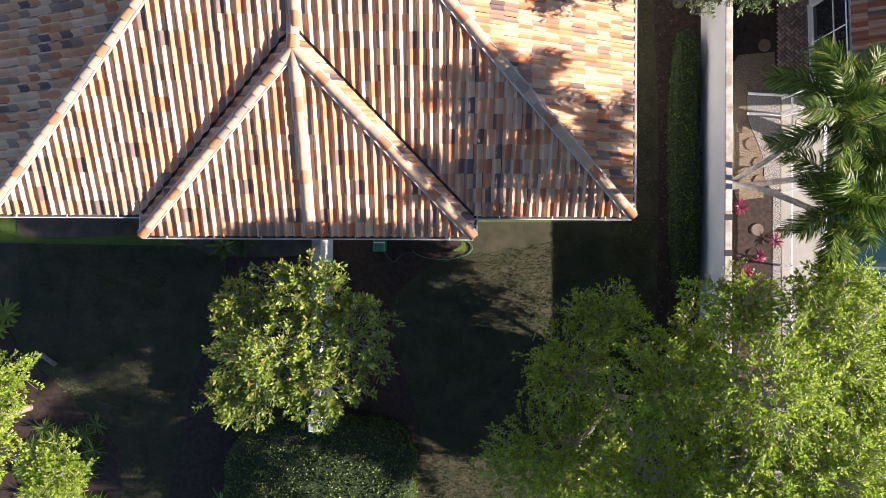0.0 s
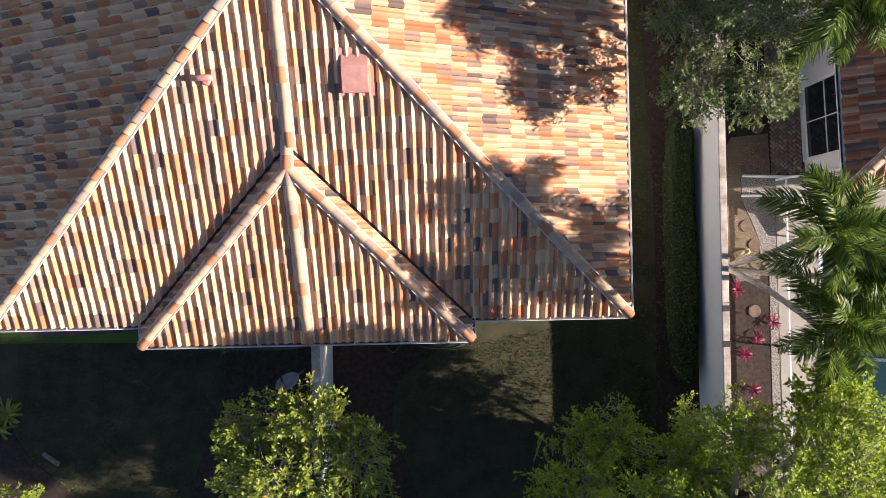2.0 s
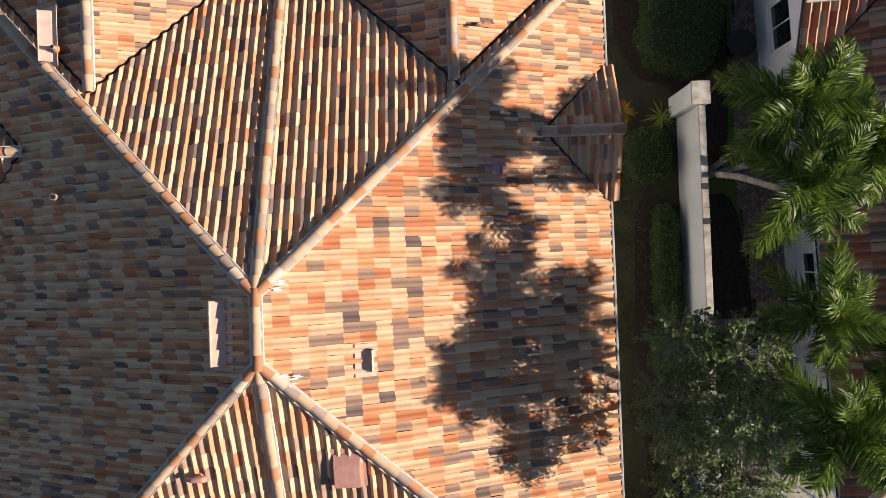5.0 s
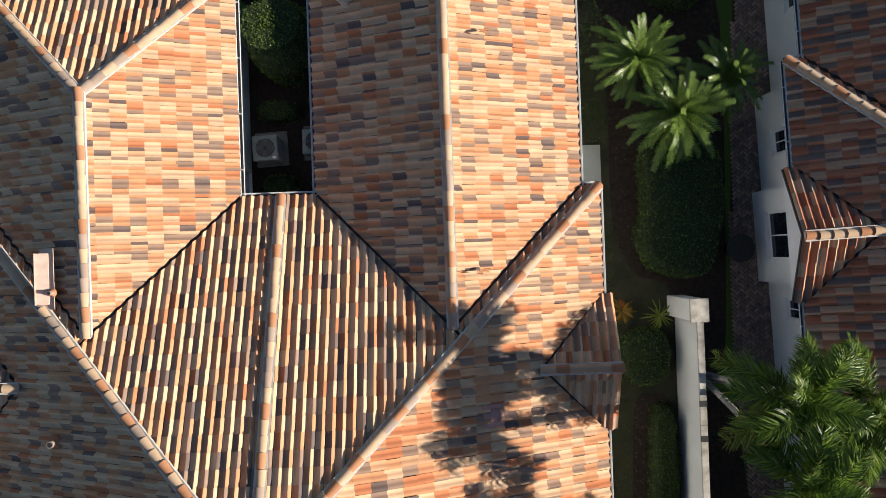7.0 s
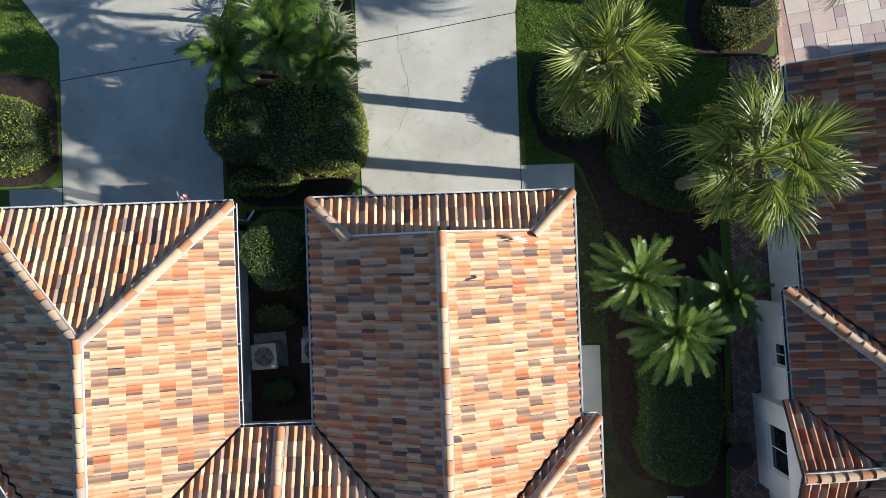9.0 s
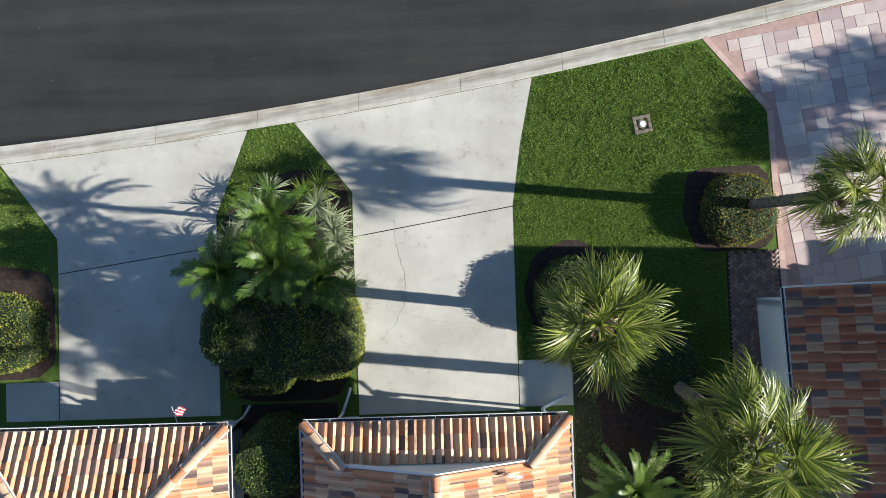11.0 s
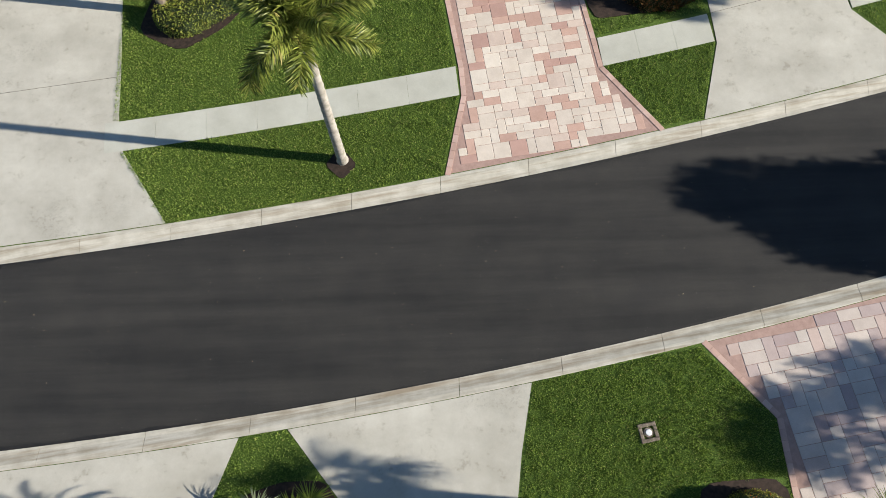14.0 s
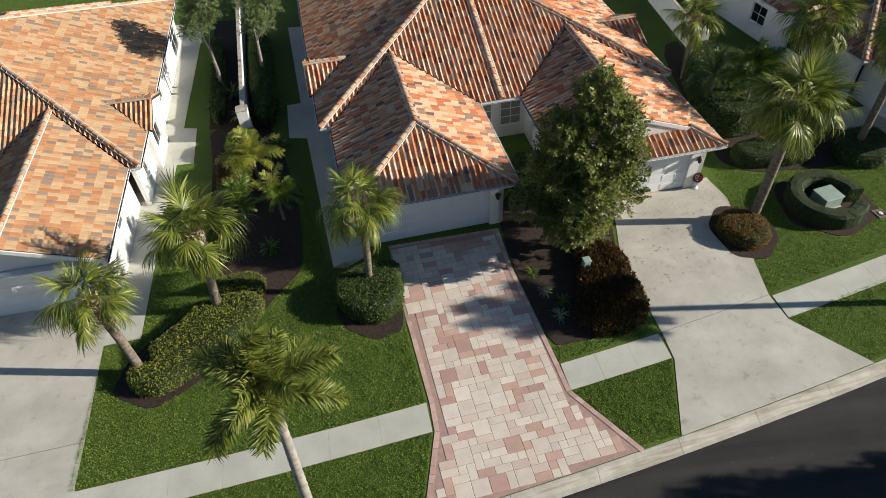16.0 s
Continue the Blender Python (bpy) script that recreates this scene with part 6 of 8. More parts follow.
setting("bed_20", slab([(8.7, 4.7), (9.3, 5.6), (10.42, 5.7), (10.48, 4.37), (9.54, 4.37), (9.58, 3.6), (9.78, 3.13), (10.04, 2.5), (10.1, 1.2), (9.3, 1.1), (8.8, 2.4)], -0.05, 0.038), GRAVEL_BROWN, "brown gravel between stepping stones", "gravel bed")
setting("bed_19", slab([(9.56, 4.36), (9.6, 3.6), (9.8, 3.15), (10.06, 2.5), (10.13, 1.7), (10.38, 1.4), (10.42, -12.0), (10.72, -12.0), (10.62, 0.8), (10.6, 4.36)], -0.05, 0.040), GRAVEL, "grey pebble strip beside the pool deck", "gravel bed")

# ---- trees at the back of the villa ----
tree((-3.4, -2.7, 0), 2.9, 0.11, [(-2.9, -1.5, 5.3, 1.6, 1.2, 1.0), (-3.6, -2.9, 5.5, 1.7, 1.4, 1.1), (-1.8, -2.5, 5.2, 1.2, 1.4, 1.0), (-4.5, -3.9, 4.9, 1.1, 1.0, 0.9), (-2.5, -3.6, 5.6, 1.2, 1.0, 0.8), (-4.4, -1.8, 5.0, 1.0, 0.9, 0.8)],
     700, 20, 0.125, LEAF_MAG, TWIG, "small evergreen tree with glossy yellow-green leaves and pale branches", 21, 0.14, 0.42, twigs=40)
# the lobes south of y = -7 are unseen, added to shade the lawn
tree((4.6, -4.2, 0), 3.4, 0.2, [(3.0, -3.2, 5.6, 1.5, 1.5, 1.1), (3.9, -1.9, 5.4, 1.3, 1.0, 1.0), (4.6, -3.3, 7.0, 1.6, 1.5, 1.2), (2.6, -5.2, 5.4, 1.9, 1.6, 1.2), (4.6, -5.6, 7.0, 1.8, 1.6, 1.3), (3.4, -7.4, 4.8, 1.8, 1.6, 1.5), (4.4, -8.8, 5.2, 1.8, 1.6, 1.6), (3.8, -6.0, 3.8, 1.7, 1.7, 1.2)],
     2000, 30, 0.088, LEAF_LIME, BARKT, "tall leafy tree with fresh lime-green foliage", 22, 0.17, 0.5, twigs=44)
# lobes below z = 4.3 are added under the canopy as sun blockers
tree((7.3, -4.0, 0), 4.2, 0.24, [(6.2, -1.6, 6.6, 1.5, 1.1, 1.1), (6.0, -3.0, 8.3, 1.7, 1.5, 1.1), (7.7, -2.4, 7.4, 1.6, 1.6, 1.2), (7.2, -4.6, 8.1, 1.9, 1.6, 1.2), (8.9, -3.8, 7.0, 1.5, 1.6, 1.2), (5.6, -5.0, 8.2, 1.5, 1.4, 1.0), (6.4, -3.4, 3.6, 1.9, 1.3, 1.3), (7.4, -5.6, 3.6, 1.6, 1.5, 1.5), (5.2, -6.4, 3.4, 1.6, 1.5, 1.4), (7.0, -2.9, 2.2, 0.9, 1.3, 0.8), (6.6, -4.6, 2.0, 0.9, 1.2, 0.8), (5.6, -5.8, 1.6, 0.9, 1.2, 0.8), (8.5, -1.5, 6.6, 1.4, 1.0, 1.2), (9.6, -2.5, 6.4, 1.4, 1.3, 1.3), (10.3, -4.3, 6.0, 1.5, 1.6, 1.5), (8.9, -5.5, 7.4, 1.5, 1.4, 1.2), (9.6, -2.6, 4.2, 1.6, 1.4, 1.4), (9.6, -5.0, 4.0, 1.6, 1.7, 1.5)],
     3300, 30, 0.088, LEAF_LIME, BARKT, "large tree with bright lime-green foliage above the garden wall", 23, 0.17, 0.5, twigs=44)
tree((-12.6, -5.4, 0), 3.2, 0.09, [(-10.0, -3.6, 5.6, 1.4, 1.3, 1.0), (-10.6, -5.0, 5.2, 1.6, 1.4, 1.1), (-9.3, -6.0, 4.0, 1.1, 1.0, 0.9)],
     700, 26, 0.085, LEAF_LIME, BARKT, "tree with pale green leaves at the lawn's corner", 24, 0.15, 0.5)
hedge([(-6.4, -5.9), (-3.0, -5.5), (-1.0, -5.7), (-0.55, -6.8), (-0.8, -10.0), (-6.2, -10.2)], 1.0, LEAF_HEDGE, "broad dark clipped hedge in the shade", 31, 130, 0.06)
for k in range(30):
    rnd = random.Random(300 + k)
    strap_plant((-10.3 - rnd.uniform(0, 2.6), -5.9 - rnd.uniform(0, 2.6), 0.02), 0.55, LEAF_HEDGE, "clump of dark strappy leaves", 300 + k, 34, "shrub", 0.04)
strap_plant((-6.3, -5.0 - 2.9, 0.9), 0.6, LEAF_HEDGE, "spiky green plant over the hedge", 330, 30, "shrub", 0.04)
for k, (x, y) in enumerate(((-13.3, -2.5), (-13.6, -2.9), (-8.6, 0.25), (-6.6, -0.35), (-6.0, -0.2))):
    strap_plant((x, y, 0.02), 0.75, LEAF_YEL if k < 2 else LEAF_HEDGE, "leafy green shrub against the back wall", 340 + k, 26, "shrub", 0.09)

# added shrub, hidden under the canopy, that keeps low sun off the lawn
hedge([(7.15, -7.6), (7.95, -7.6), (7.95, -3.7), (7.15, -3.7)], 3.1, LEAF_HEDGE, "tall unseen shrub added beneath lime-green trees to shade the lawn", 29, 120, 0.07, 0.4)

# added foliage behind the garden wall, blocking sun that would cross the yard
tree((9.75, -4.6, 0), 2.2, 0.16, [(9.6, -1.6, 4.3, 1.2, 1.3, 1.0), (9.5, -3.6, 4.4, 1.3, 1.5, 1.2), (9.6, -5.6, 4.2, 1.3, 1.5, 1.3), (9.4, -7.6, 4.4, 1.4, 1.5, 1.4), (9.4, -2.6, 5.4, 1.2, 1.5, 1.0), (9.3, -6.6, 5.6, 1.3, 1.6, 1.0)],
     1300, 22, 0.15, LEAF_LIME, BARKT, "dense tree added under the canopy to shade the back lawn", 129, 0.19, 0.5, twigs=16)

# ---- side yard, garden wall, neighbour's palms ----
tree((7.45, 7.2, 0), 2.9, 0.13, [(6.1, 9.1, 5.5, 1.2, 1.1, 1.0), (7.3, 9.0, 5.9, 1.2, 1.1, 1.0), (5.9, 7.6, 5.3, 1.2, 1.2, 1.0), (7.0, 7.5, 6.5, 1.3, 1.2, 1.0), (6.3, 5.9, 5.0, 1.2, 1.1, 1.0), (7.5, 5.8, 5.4, 1.1, 1.0, 1.0), (8.2, 7.4, 5.4, 1.0, 1.2, 1.0), (6.5, 8.6, 4.2, 1.1, 1.3, 0.9), (6.6, 6.6, 3.9, 1.1, 1.3, 0.9), (7.4, 7.6, 4.6, 1.1, 1.3, 0.9)],
     1500, 22, 0.085, LEAF_OAK, BARKT, "airy oak with small grey-green leaves beside the wall", 25, 0.13, 0.5, twigs=34)
hedge([(7.15, 8.6), (7.95, 8.6), (7.95, 12.6), (7.15, 12.6)], 0.75, LEAF_HEDGE, "low clipped hedge along the garden wall", 32, 150)
hedge([(7.1, -1.8), (7.95, -1.8), (7.95, 6.2), (7.1, 6.2)], 0.7, LEAF_HEDGE, "long low dark hedge along the garden wall", 33, 130)
hedge([(6.35, 13.3), (7.75, 13.3), (7.75, 14.95), (6.35, 14.95)], 0.85, LEAF_HEDGE, "square clipped hedge by the side wall", 34, 190)
strap_plant((6.45, 15.55, 0.2), 0.55, LEAF_ORANGE, "red-leaved croton beside the wall", 350, 30, "shrub", 0.09)
strap_plant((7.6, 15.35, 0.15), 0.6, LEAF_YEL, "spiky yellow-green plant by the wall", 351, 26, "shrub", 0.05)
hedge([(7.0, 20.4), (8.2, 21.0), (9.4, 20.6), (9.5, 18.6), (9.2, 16.9), (8.5, 16.5), (7.3, 16.7), (6.85, 17.6), (7.2, 18.9)], 1.0, LEAF_HEDGE, "wavy clipped dark hedge beside the brick path", 35, 170)
hedge([(4.15, 28.2), (4.6, 29.4), (5.6, 29.7), (6.5, 29.0), (6.7, 27.9), (5.9, 27.1), (4.7, 27.2)], 1.0, LEAF_HEDGE, "round clipped hedge under the fan palm", 36, 200)
hedge([(6.3, 27.1), (7.3, 27.4), (8.8, 27.4), (9.3, 25.6), (9.0, 24.8), (7.9, 24.9), (6.6, 25.8)], 0.85, LEAF_HEDGE, "pointed clipped hedge in the shade", 37, 170)
hedge([(9.45, 30.9), (9.9, 31.9), (10.8, 32.0), (11.65, 31.5), (11.7, 30.3), (10.9, 29.8), (9.8, 29.85)], 0.8, LEAF_GOLDRED, "red-tipped golden hedge round a palm trunk", 38, 200)
hedge([(-14.0, 26.6), (-10.95, 26.6), (-10.85, 28.2), (-11.4, 29.0), (-14.0, 29.0)], 1.0, LEAF_HEDGEY, "clipped hedge of yellow-green leaves", 39, 200)
hedge(oval(-3.6, 24.0, 1.0, 1.15), 2.4, LEAF_HEDGE, "tall rounded topiary bush in the court", 40, 190, 0.05, 0.8)
hedge([(-4.6, 21.75), (-3.3, 21.75), (-3.3, 22.35), (-4.6, 22.35)], 0.6, LEAF_HEDGE, "low hedge behind the air conditioner", 41, 160)
hedge([(-4.5, 19.3), (-3.4, 19.3), (-3.4, 20.1), (-4.5, 20.1)], 0.5, LEAF_HEDGE, "low hedge in the court", 42, 160)
hedge([(-2.95, 19.35), (-2.2, 19.35), (-2.2, 20.0), (-2.95, 20.0)], 0.5, LEAF_HEDGE, "low hedge in the court", 43, 160)
hedge([(-3.0, 21.9), (-2.2, 21.9), (-2.2, 22.6), (-3.0, 22.6)], 0.6, LEAF_HEDGE, "low hedge in the court", 44, 160)
hedge([(-3.3, 26.3), (-1.15, 26.3), (-0.95, 27.4), (-1.2, 28.6), (-2.2, 29.0), (-3.3, 28.6)], 2.2, LEAF_HEDGEY, "big rounded clipped bush between the driveways", 45, 190, 0.055, 0.7)
hedge([(-5.5, 26.9), (-4.5, 26.6), (-3.5, 26.9), (-3.4, 28.3), (-4.3, 28.9), (-5.5, 28.6)], 2.3, LEAF_HEDGE, "big dark clipped bush between the driveways", 46, 190, 0.055, 0.7)
hedge([(-5.2, 25.75), (-3.2, 25.75), (-3.2, 26.5), (-5.2, 26.5)], 0.9, LEAF_HEDGEY, "low golden hedge behind the garages", 47, 190)
hedge([(-3.6, 26.0), (-3.0, 26.0), (-3.0, 29.0), (-3.7, 29.0)], 1.9, LEAF_HEDGEY, "golden-leaved bush between two dark ones", 48, 190, 0.055, 0.4)

fan_palm((4.95, 27.9, 0), (5.05, 28.0, 5.4), "fan palm rising from a round hedge", 61, 34, 1.15)
fan_palm((8.5, 25.6, 0), (7.75, 25.5, 7.0), "tall fan palm with a broad shaggy crown", 62, 34, 1.12, 0.17, 3)
fan_palm((10.75, 31.0, 0), (11.25, 30.85, 5.0), "leaning fan palm beside the paver driveway", 63, 26, 0.9, 0.14, 5)
fan_palm((-13.2, 27.9, 0), (-13.9, 27.9, 4.4), "fan palm growing out of a clipped hedge", 64, 26, 1.05, 0.14)
cycad((6.75, 22.9, 1.5), 1.15, 71, 66)
cycad((7.85, 21.3, 1.5), 1.25, 72, 72)
cycad((9.35, 22.3, 1.4), 1.05, 73, 46)
for k, (x, y, z) in enumerate(((-3.05, 30.9, 2.6), (-2.95, 29.6, 2.8), (-4.6, 29.45, 2.3), (-1.9, 29.2, 2.3))):
    feather_palm((x + 0.15, y, 0), (x, y, z), "small pygmy date palm with arching feather leaves", 80 + k, PYGMY_SET, 42, 1.08, 0.08, (68, -22), BARK, 0, "date palms between the driveways")
for k, (x, y) in enumerate(((-2.24, 32.05), (-2.7, 31.8), (-1.97, 31.0), (-4.6, 30.9), (-1.68, 30.25), (-1.8, 30.6), (-1.65, 28.9), (-3.7, 31.9), (-4.3, 31.4), (-1.9, 29.7), (-2.3, 31.4), (-4.9, 30.4))):
    strap_plant((x, y, 0.3 if k < 4 else 0.6), 0.85, LEAF_YEL if k in (0, 1) else LEAF_STRIPE, "striped strap-leaved plant in mulch", 360 + k, 70, "shrub", 0.035)
GROUPS = [((8.75, 13.5, 0), [(8.35, 14.2, 6.3), (8.35, 12.4, 6.4), (10.4, 13.7, 5.3)]),
          ((9.0, 8.9, 0), [(8.9, 9.7, 6.1), (8.8, 7.4, 6.6), (10.9, 8.6, 5.6)]),
          ((8.9, 1.6, 0), [(8.55, 2.5, 6.1), (8.75, 0.4, 5.8), (10.3, 1.4, 5.2)])]
for k, (b, tr) in enumerate(GROUPS):
    feather_palm(b, tr[0], "cluster of glossy feather palms with curved grey trunks", 90 + 10 * k, FEATHER_SET, 16, 1.08, 0.085, (68, 0), BARKP, 0.6, "feather palm clusters", tr)
for k, (x, y) in enumerate(((10.4, -0.14), (9.9, -0.64), (9.5, -1.12), (9.3, 0.9), (9.75, -2.2))):
    strap_plant((x, y, 0.1), 0.36, LEAF_PINK, "bright pink cordyline in mulch", 370 + k, 14, "shrub", 0.055)

# ---- across the street ----
fan_palm((-8.18, 49.41, 0), (-8.75, 49.9, 4.0), "fan palm leaning from the edge of a wavy hedge", 65, 26, 1.1, 0.15, 6)
fan_palm((-5.66, 52.18, 0), (-5.4, 52.3, 4.5), "fan palm with a grey skirt of dead leaves", 66, 30, 1.3, 0.16, 0, True)
fan_palm((0.68, 52.42, 0), (0.84, 52.42, 4.75), "slim fan palm growing out of a round hedge", 67, 26, 1.15, 0.13, 4)
fan_palm((18.39, 54.11, 0), (18.4, 54.2, 6.2), "tall fan palm in a ring of red-tipped shrubs", 68, 46, 1.3, 0.19, 6)
fan_palm((25.73, 58.16, 0), (26.1, 58.6, 6.0), "leaning fan palm among clipped hedges", 69, 28, 1.2, 0.16, 3)
fan_palm((20.0, 66.6, 0), (20.0, 66.8, 3.8), "fan palm by the end of a white wall", 70, 24, 1.1, 0.14, 3)
fan_palm((24.0, 61.9, 0), (24.0, 62.0, 5.5), "fan palm before the neighbouring villa", 74, 40, 1.25, 0.15, 3)
feather_palm((-1.55, 43.05, 0), (-1.46, 43.46, 6.6), "street palm with a ringed pale trunk and plumed leaves", 95, PLUME_SET, 15, 1.45, 0.17, (80, -12), BARKP, 0.8, "street palms")
feather_palm((25.8, 48.15, 0), (25.9, 47.95, 6.6), "street palm on the verge with a pale trunk", 195, PLUME_SET, 15, 1.45, 0.17, (80, -12), BARKP, 0.8, "street palms")
feather_palm((-4.7, 60.6, 0), (-4.7, 60.6, 1.5), "golden feathery palm between the villas", 96, GOLD_SET, 24, 1.2, 0.08, (75, 5), BARK, 0)
feather_palm((-3.3, 57.6, 0), (-3.3, 57.5, 1.5), "dark feathery palm in the shade", 97, GOLD_SET[:1] + FEATHER_SET[:1] + PYGMY_SET, 22, 1.0, 0.08, (75, -5), BARK, 0)
feather_palm((-4.9, 57.0, 0), (-4.9, 56.9, 1.7), "dark feathery palm in the shade", 98, FEATHER_SET[:1] + PYGMY_SET, 20, 1.0, 0.08, (75, -5), BARK, 0)
feather_palm((21.0, 61.2, 0), (20.9, 61.3, 3.4), "broad feathery palm beside the dark hedges", 99, FEATHER_SET, 26, 1.0, 0.1, (75, -20), BARK, 0)
feather_palm((19.6, 62.4, 0), (19.5, 62.5, 2.6), "feathery palm beside the dark hedges", 94, PYGMY_SET, 26, 1.2, 0.1, (75, -20), BARK, 0)
tree((9.75, 53.75, 0), 2.2, 0.14, [(9.7, 53.9, 3.2, 1.9, 1.7, 1.6), (9.9, 54.0, 5.2, 1.8, 1.7, 1.7), (10.1, 54.0, 7.3, 1.25, 1.2, 1.6), (8.5, 53.9, 4.2, 1.4, 1.3, 1.5), (11.3, 53.7, 4.4, 1.4, 1.3, 1.7), (9.6, 53.3, 2.3, 1.9, 1.5, 1.1), (8.3, 54.2, 2.5, 1.7, 1.4, 1.4), (11.4, 54.0, 2.7, 1.6, 1.4, 1.6), (9.8, 53.6, 1.5, 1.9, 1.4, 0.9), (10.0, 52.6, 3.6, 1.5, 1.2, 1.5), (9.3, 52.4, 2.2, 1.4, 1.0, 1.0), (11.0, 53.9, 6.3, 1.3, 1.2, 1.5), (8.8, 53.9, 6.0, 1.3, 1.2, 1.5)],
     3300, 22, 0.145, LEAF_DEEP, BARKT, "dense upright evergreen tree in front of the entry court", 26, 0.16, 0.5, twigs=18)
tree((-7.7, 69.9, 0), 3.0, 0.12, [(-8.0, 69.8, 4.3, 1.3, 1.2, 1.2), (-7.3, 70.6, 5.0, 1.4, 1.3, 1.2), (-8.2, 71.8, 5.0, 1.4, 1.3, 1.2)], 620, 22, 0.10, LEAF_OAK, BARKT, "grey-green oak between the villas", 27, 0.17, 0.5)
tree((-5.0, 70.4, 0), 3.0, 0.12, [(-4.6, 69.6, 4.3, 1.3, 1.2, 1.2), (-5.1, 71.0, 5.0, 1.4, 1.3, 1.2), (-4.0, 70.8, 4.8, 1.1, 1.1, 1.0)], 560, 22, 0.10, LEAF_OAK, BARKT, "grey-green oak between the villas", 28, 0.17, 0.5)
hedge([(-8.75, 49.5), (-8.5, 48.5), (-7.4, 48.2), (-6.65, 48.7), (-5.3, 49.6), (-4.35, 50.9), (-3.7, 51.8), (-3.85, 52.5), (-4.6, 52.85), (-6.1, 52.75), (-7.0, 51.6), (-7.7, 50.85), (-8.15, 50.4), (-7.75, 49.7)], 0.6, LEAF_HEDGEY, "low wavy clipped hedge", 49, 200, 0.06)
hedge([(-0.75, 52.7), (-0.55, 51.2), (0.75, 50.35), (1.95, 50.95), (2.1, 52.3), (1.95, 53.35), (0.9, 53.5)], 0.95, LEAF_HEDGE, "thick round clipped hedge round a palm trunk", 50, 230, 0.055, 0.16)
hedge([(-5.95, 53.75), (-3.9, 53.9), (-3.75, 52.75), (-4.6, 52.95), (-5.85, 53.0)], 0.7, LEAF_HEDGEY, "low clipped hedge beside the mulch", 51, 180)
hedge([(-6.6, 59.5), (-5.4, 59.3), (-5.6, 62.0), (-6.8, 62.2)], 1.0, LEAF_RED, "bronze shrub between the villas", 52, 140, 0.08)
hedge([(-6.6, 62.6), (-4.9, 62.4), (-4.7, 64.2), (-6.4, 64.3)], 1.2, LEAF_YEL, "leafy green shrub by the wall's end", 53, 150, 0.12, 0.5, ratio=0.5)
hedge([(-7.9, 66.4), (-7.1, 66.2), (-8.3, 76.0), (-9.1, 76.0)], 0.8, LEAF_HEDGE, "dark shrub strip in the shade of the villa", 153, 110, 0.08, 0.3)
hedge([(-5.3, 65.4), (-4.0, 65.6), (-5.3, 77.0), (-6.7, 77.0)], 1.3, LEAF_HEDGE, "dark hedge along the white garden wall", 154, 110, 0.08, 0.4)
hedge([(9.3, 50.7), (8.75, 49.4), (9.45, 48.65), (10.4, 48.6), (11.2, 48.8), (11.95, 49.8), (11.8, 51.4), (11.75, 52.7), (11.4, 53.5), (9.8, 53.8), (9.65, 51.9)], 0.42, LEAF_RED, "spreading bronze-leaved shrub mass", 54, 150, 0.17, 0.2, ratio=0.26, spike=1.2)
for k, (x, y) in enumerate(((8.3, 49.9), (8.0, 51.2), (8.6, 50.6), (7.7, 52.4))):
    strap_plant((x, y, 0.02), 0.6, LEAF_STRIPE if k < 2 else LEAF_HEDGE, "grey-green strap-leaved plant in mulch", 380 + k, 30, "shrub", 0.035)
hedge(oval(17.6, 53.4, 1.15, 1.2), 0.6, LEAF_ORANGE, "orange-red shrub ring round a palm trunk", 55, 210, 0.06)
hedge_ring(22.1, 54.6, 1.05, 1.75, 0, 322, 0.8, LEAF_HEDGE, "ring of clipped hedge round a utility box", 400)
hedge([(19.4, 57.8), (21.6, 57.5), (23.4, 57.7), (23.6, 59.2), (21.4, 59.4), (19.4, 59.2)], 0.8, LEAF_HEDGE, "clipped hedge beside the mulch", 56, 180)
hedge([(24.2, 57.0), (26.6, 56.6), (27.6, 58.2), (27.2, 59.6), (25.0, 59.2)], 0.8, LEAF_HEDGE, "clipped hedge round a leaning palm", 57, 180)
hedge([(18.9, 60.6), (20.4, 60.2), (23.6, 61.4), (23.4, 67.5), (20.4, 68.4), (19.4, 64.5)], 1.7, LEAF_HEDGE, "tall dark green clipped hedge", 58, 130, 0.07)
hedge([(8.2, 57.2), (9.6, 57.4), (9.2, 60.2), (8.0, 60.0)], 0.9, LEAF_HEDGE, "small hedge in the entry court", 59, 150)
# trees beyond the view that shade the street
tree((29.6, 39.0, 0), 3.4, 0.2, [(29.4, 39.1, 6.3, 2.4, 1.7, 1.6), (31.2, 39.5, 5.5, 2.0, 1.5, 1.5), (28.6, 38.6, 5.0, 1.8, 1.5, 1.5), (30.0, 39.0, 4.2, 2.0, 1.5, 1.5), (29.6, 37.7, 5.5, 2.2, 1.4, 1.5), (30.2, 38.4, 5.2, 2.2, 1.7, 1.6)], 2600, 26, 0.13, LEAF_OAK, BARKT, "spreading street tree on the lawn", 29, 0.18, 0.5)
tree((27.0, 31.5, 0), 3.4, 0.2, [(27.0, 31.8, 5.6, 2.0, 2.0, 1.3), (28.0, 33.4, 5.0, 1.6, 1.5, 1.2)], 600, 24, 0.12, LEAF_OAK, BARKT, "spreading garden tree on the lawn", 30, 0.18, 0.5)

for k, (x, y, sz) in enumerate(((-6.2, 67.0, 1.2), (-4.4, 67.8, 1.1), (-7.0, 69.5, 1.3), (-5.2, 69.3, 1.2), (-3.9, 63.6, 1.0), (-6.1, 64.4, 1.0), (-3.1, 59.3, 0.9), (-5.2, 58.8, 0.9), (-3.8, 55.6, 0.8))):
    strap_plant((x, y, 0.02), sz, LEAF_HEDGE if k % 3 else LEAF_YEL, "dark leafy shrub in the mulch between the villas", 700 + k, 46, "shrub", 0.09, 0.9)

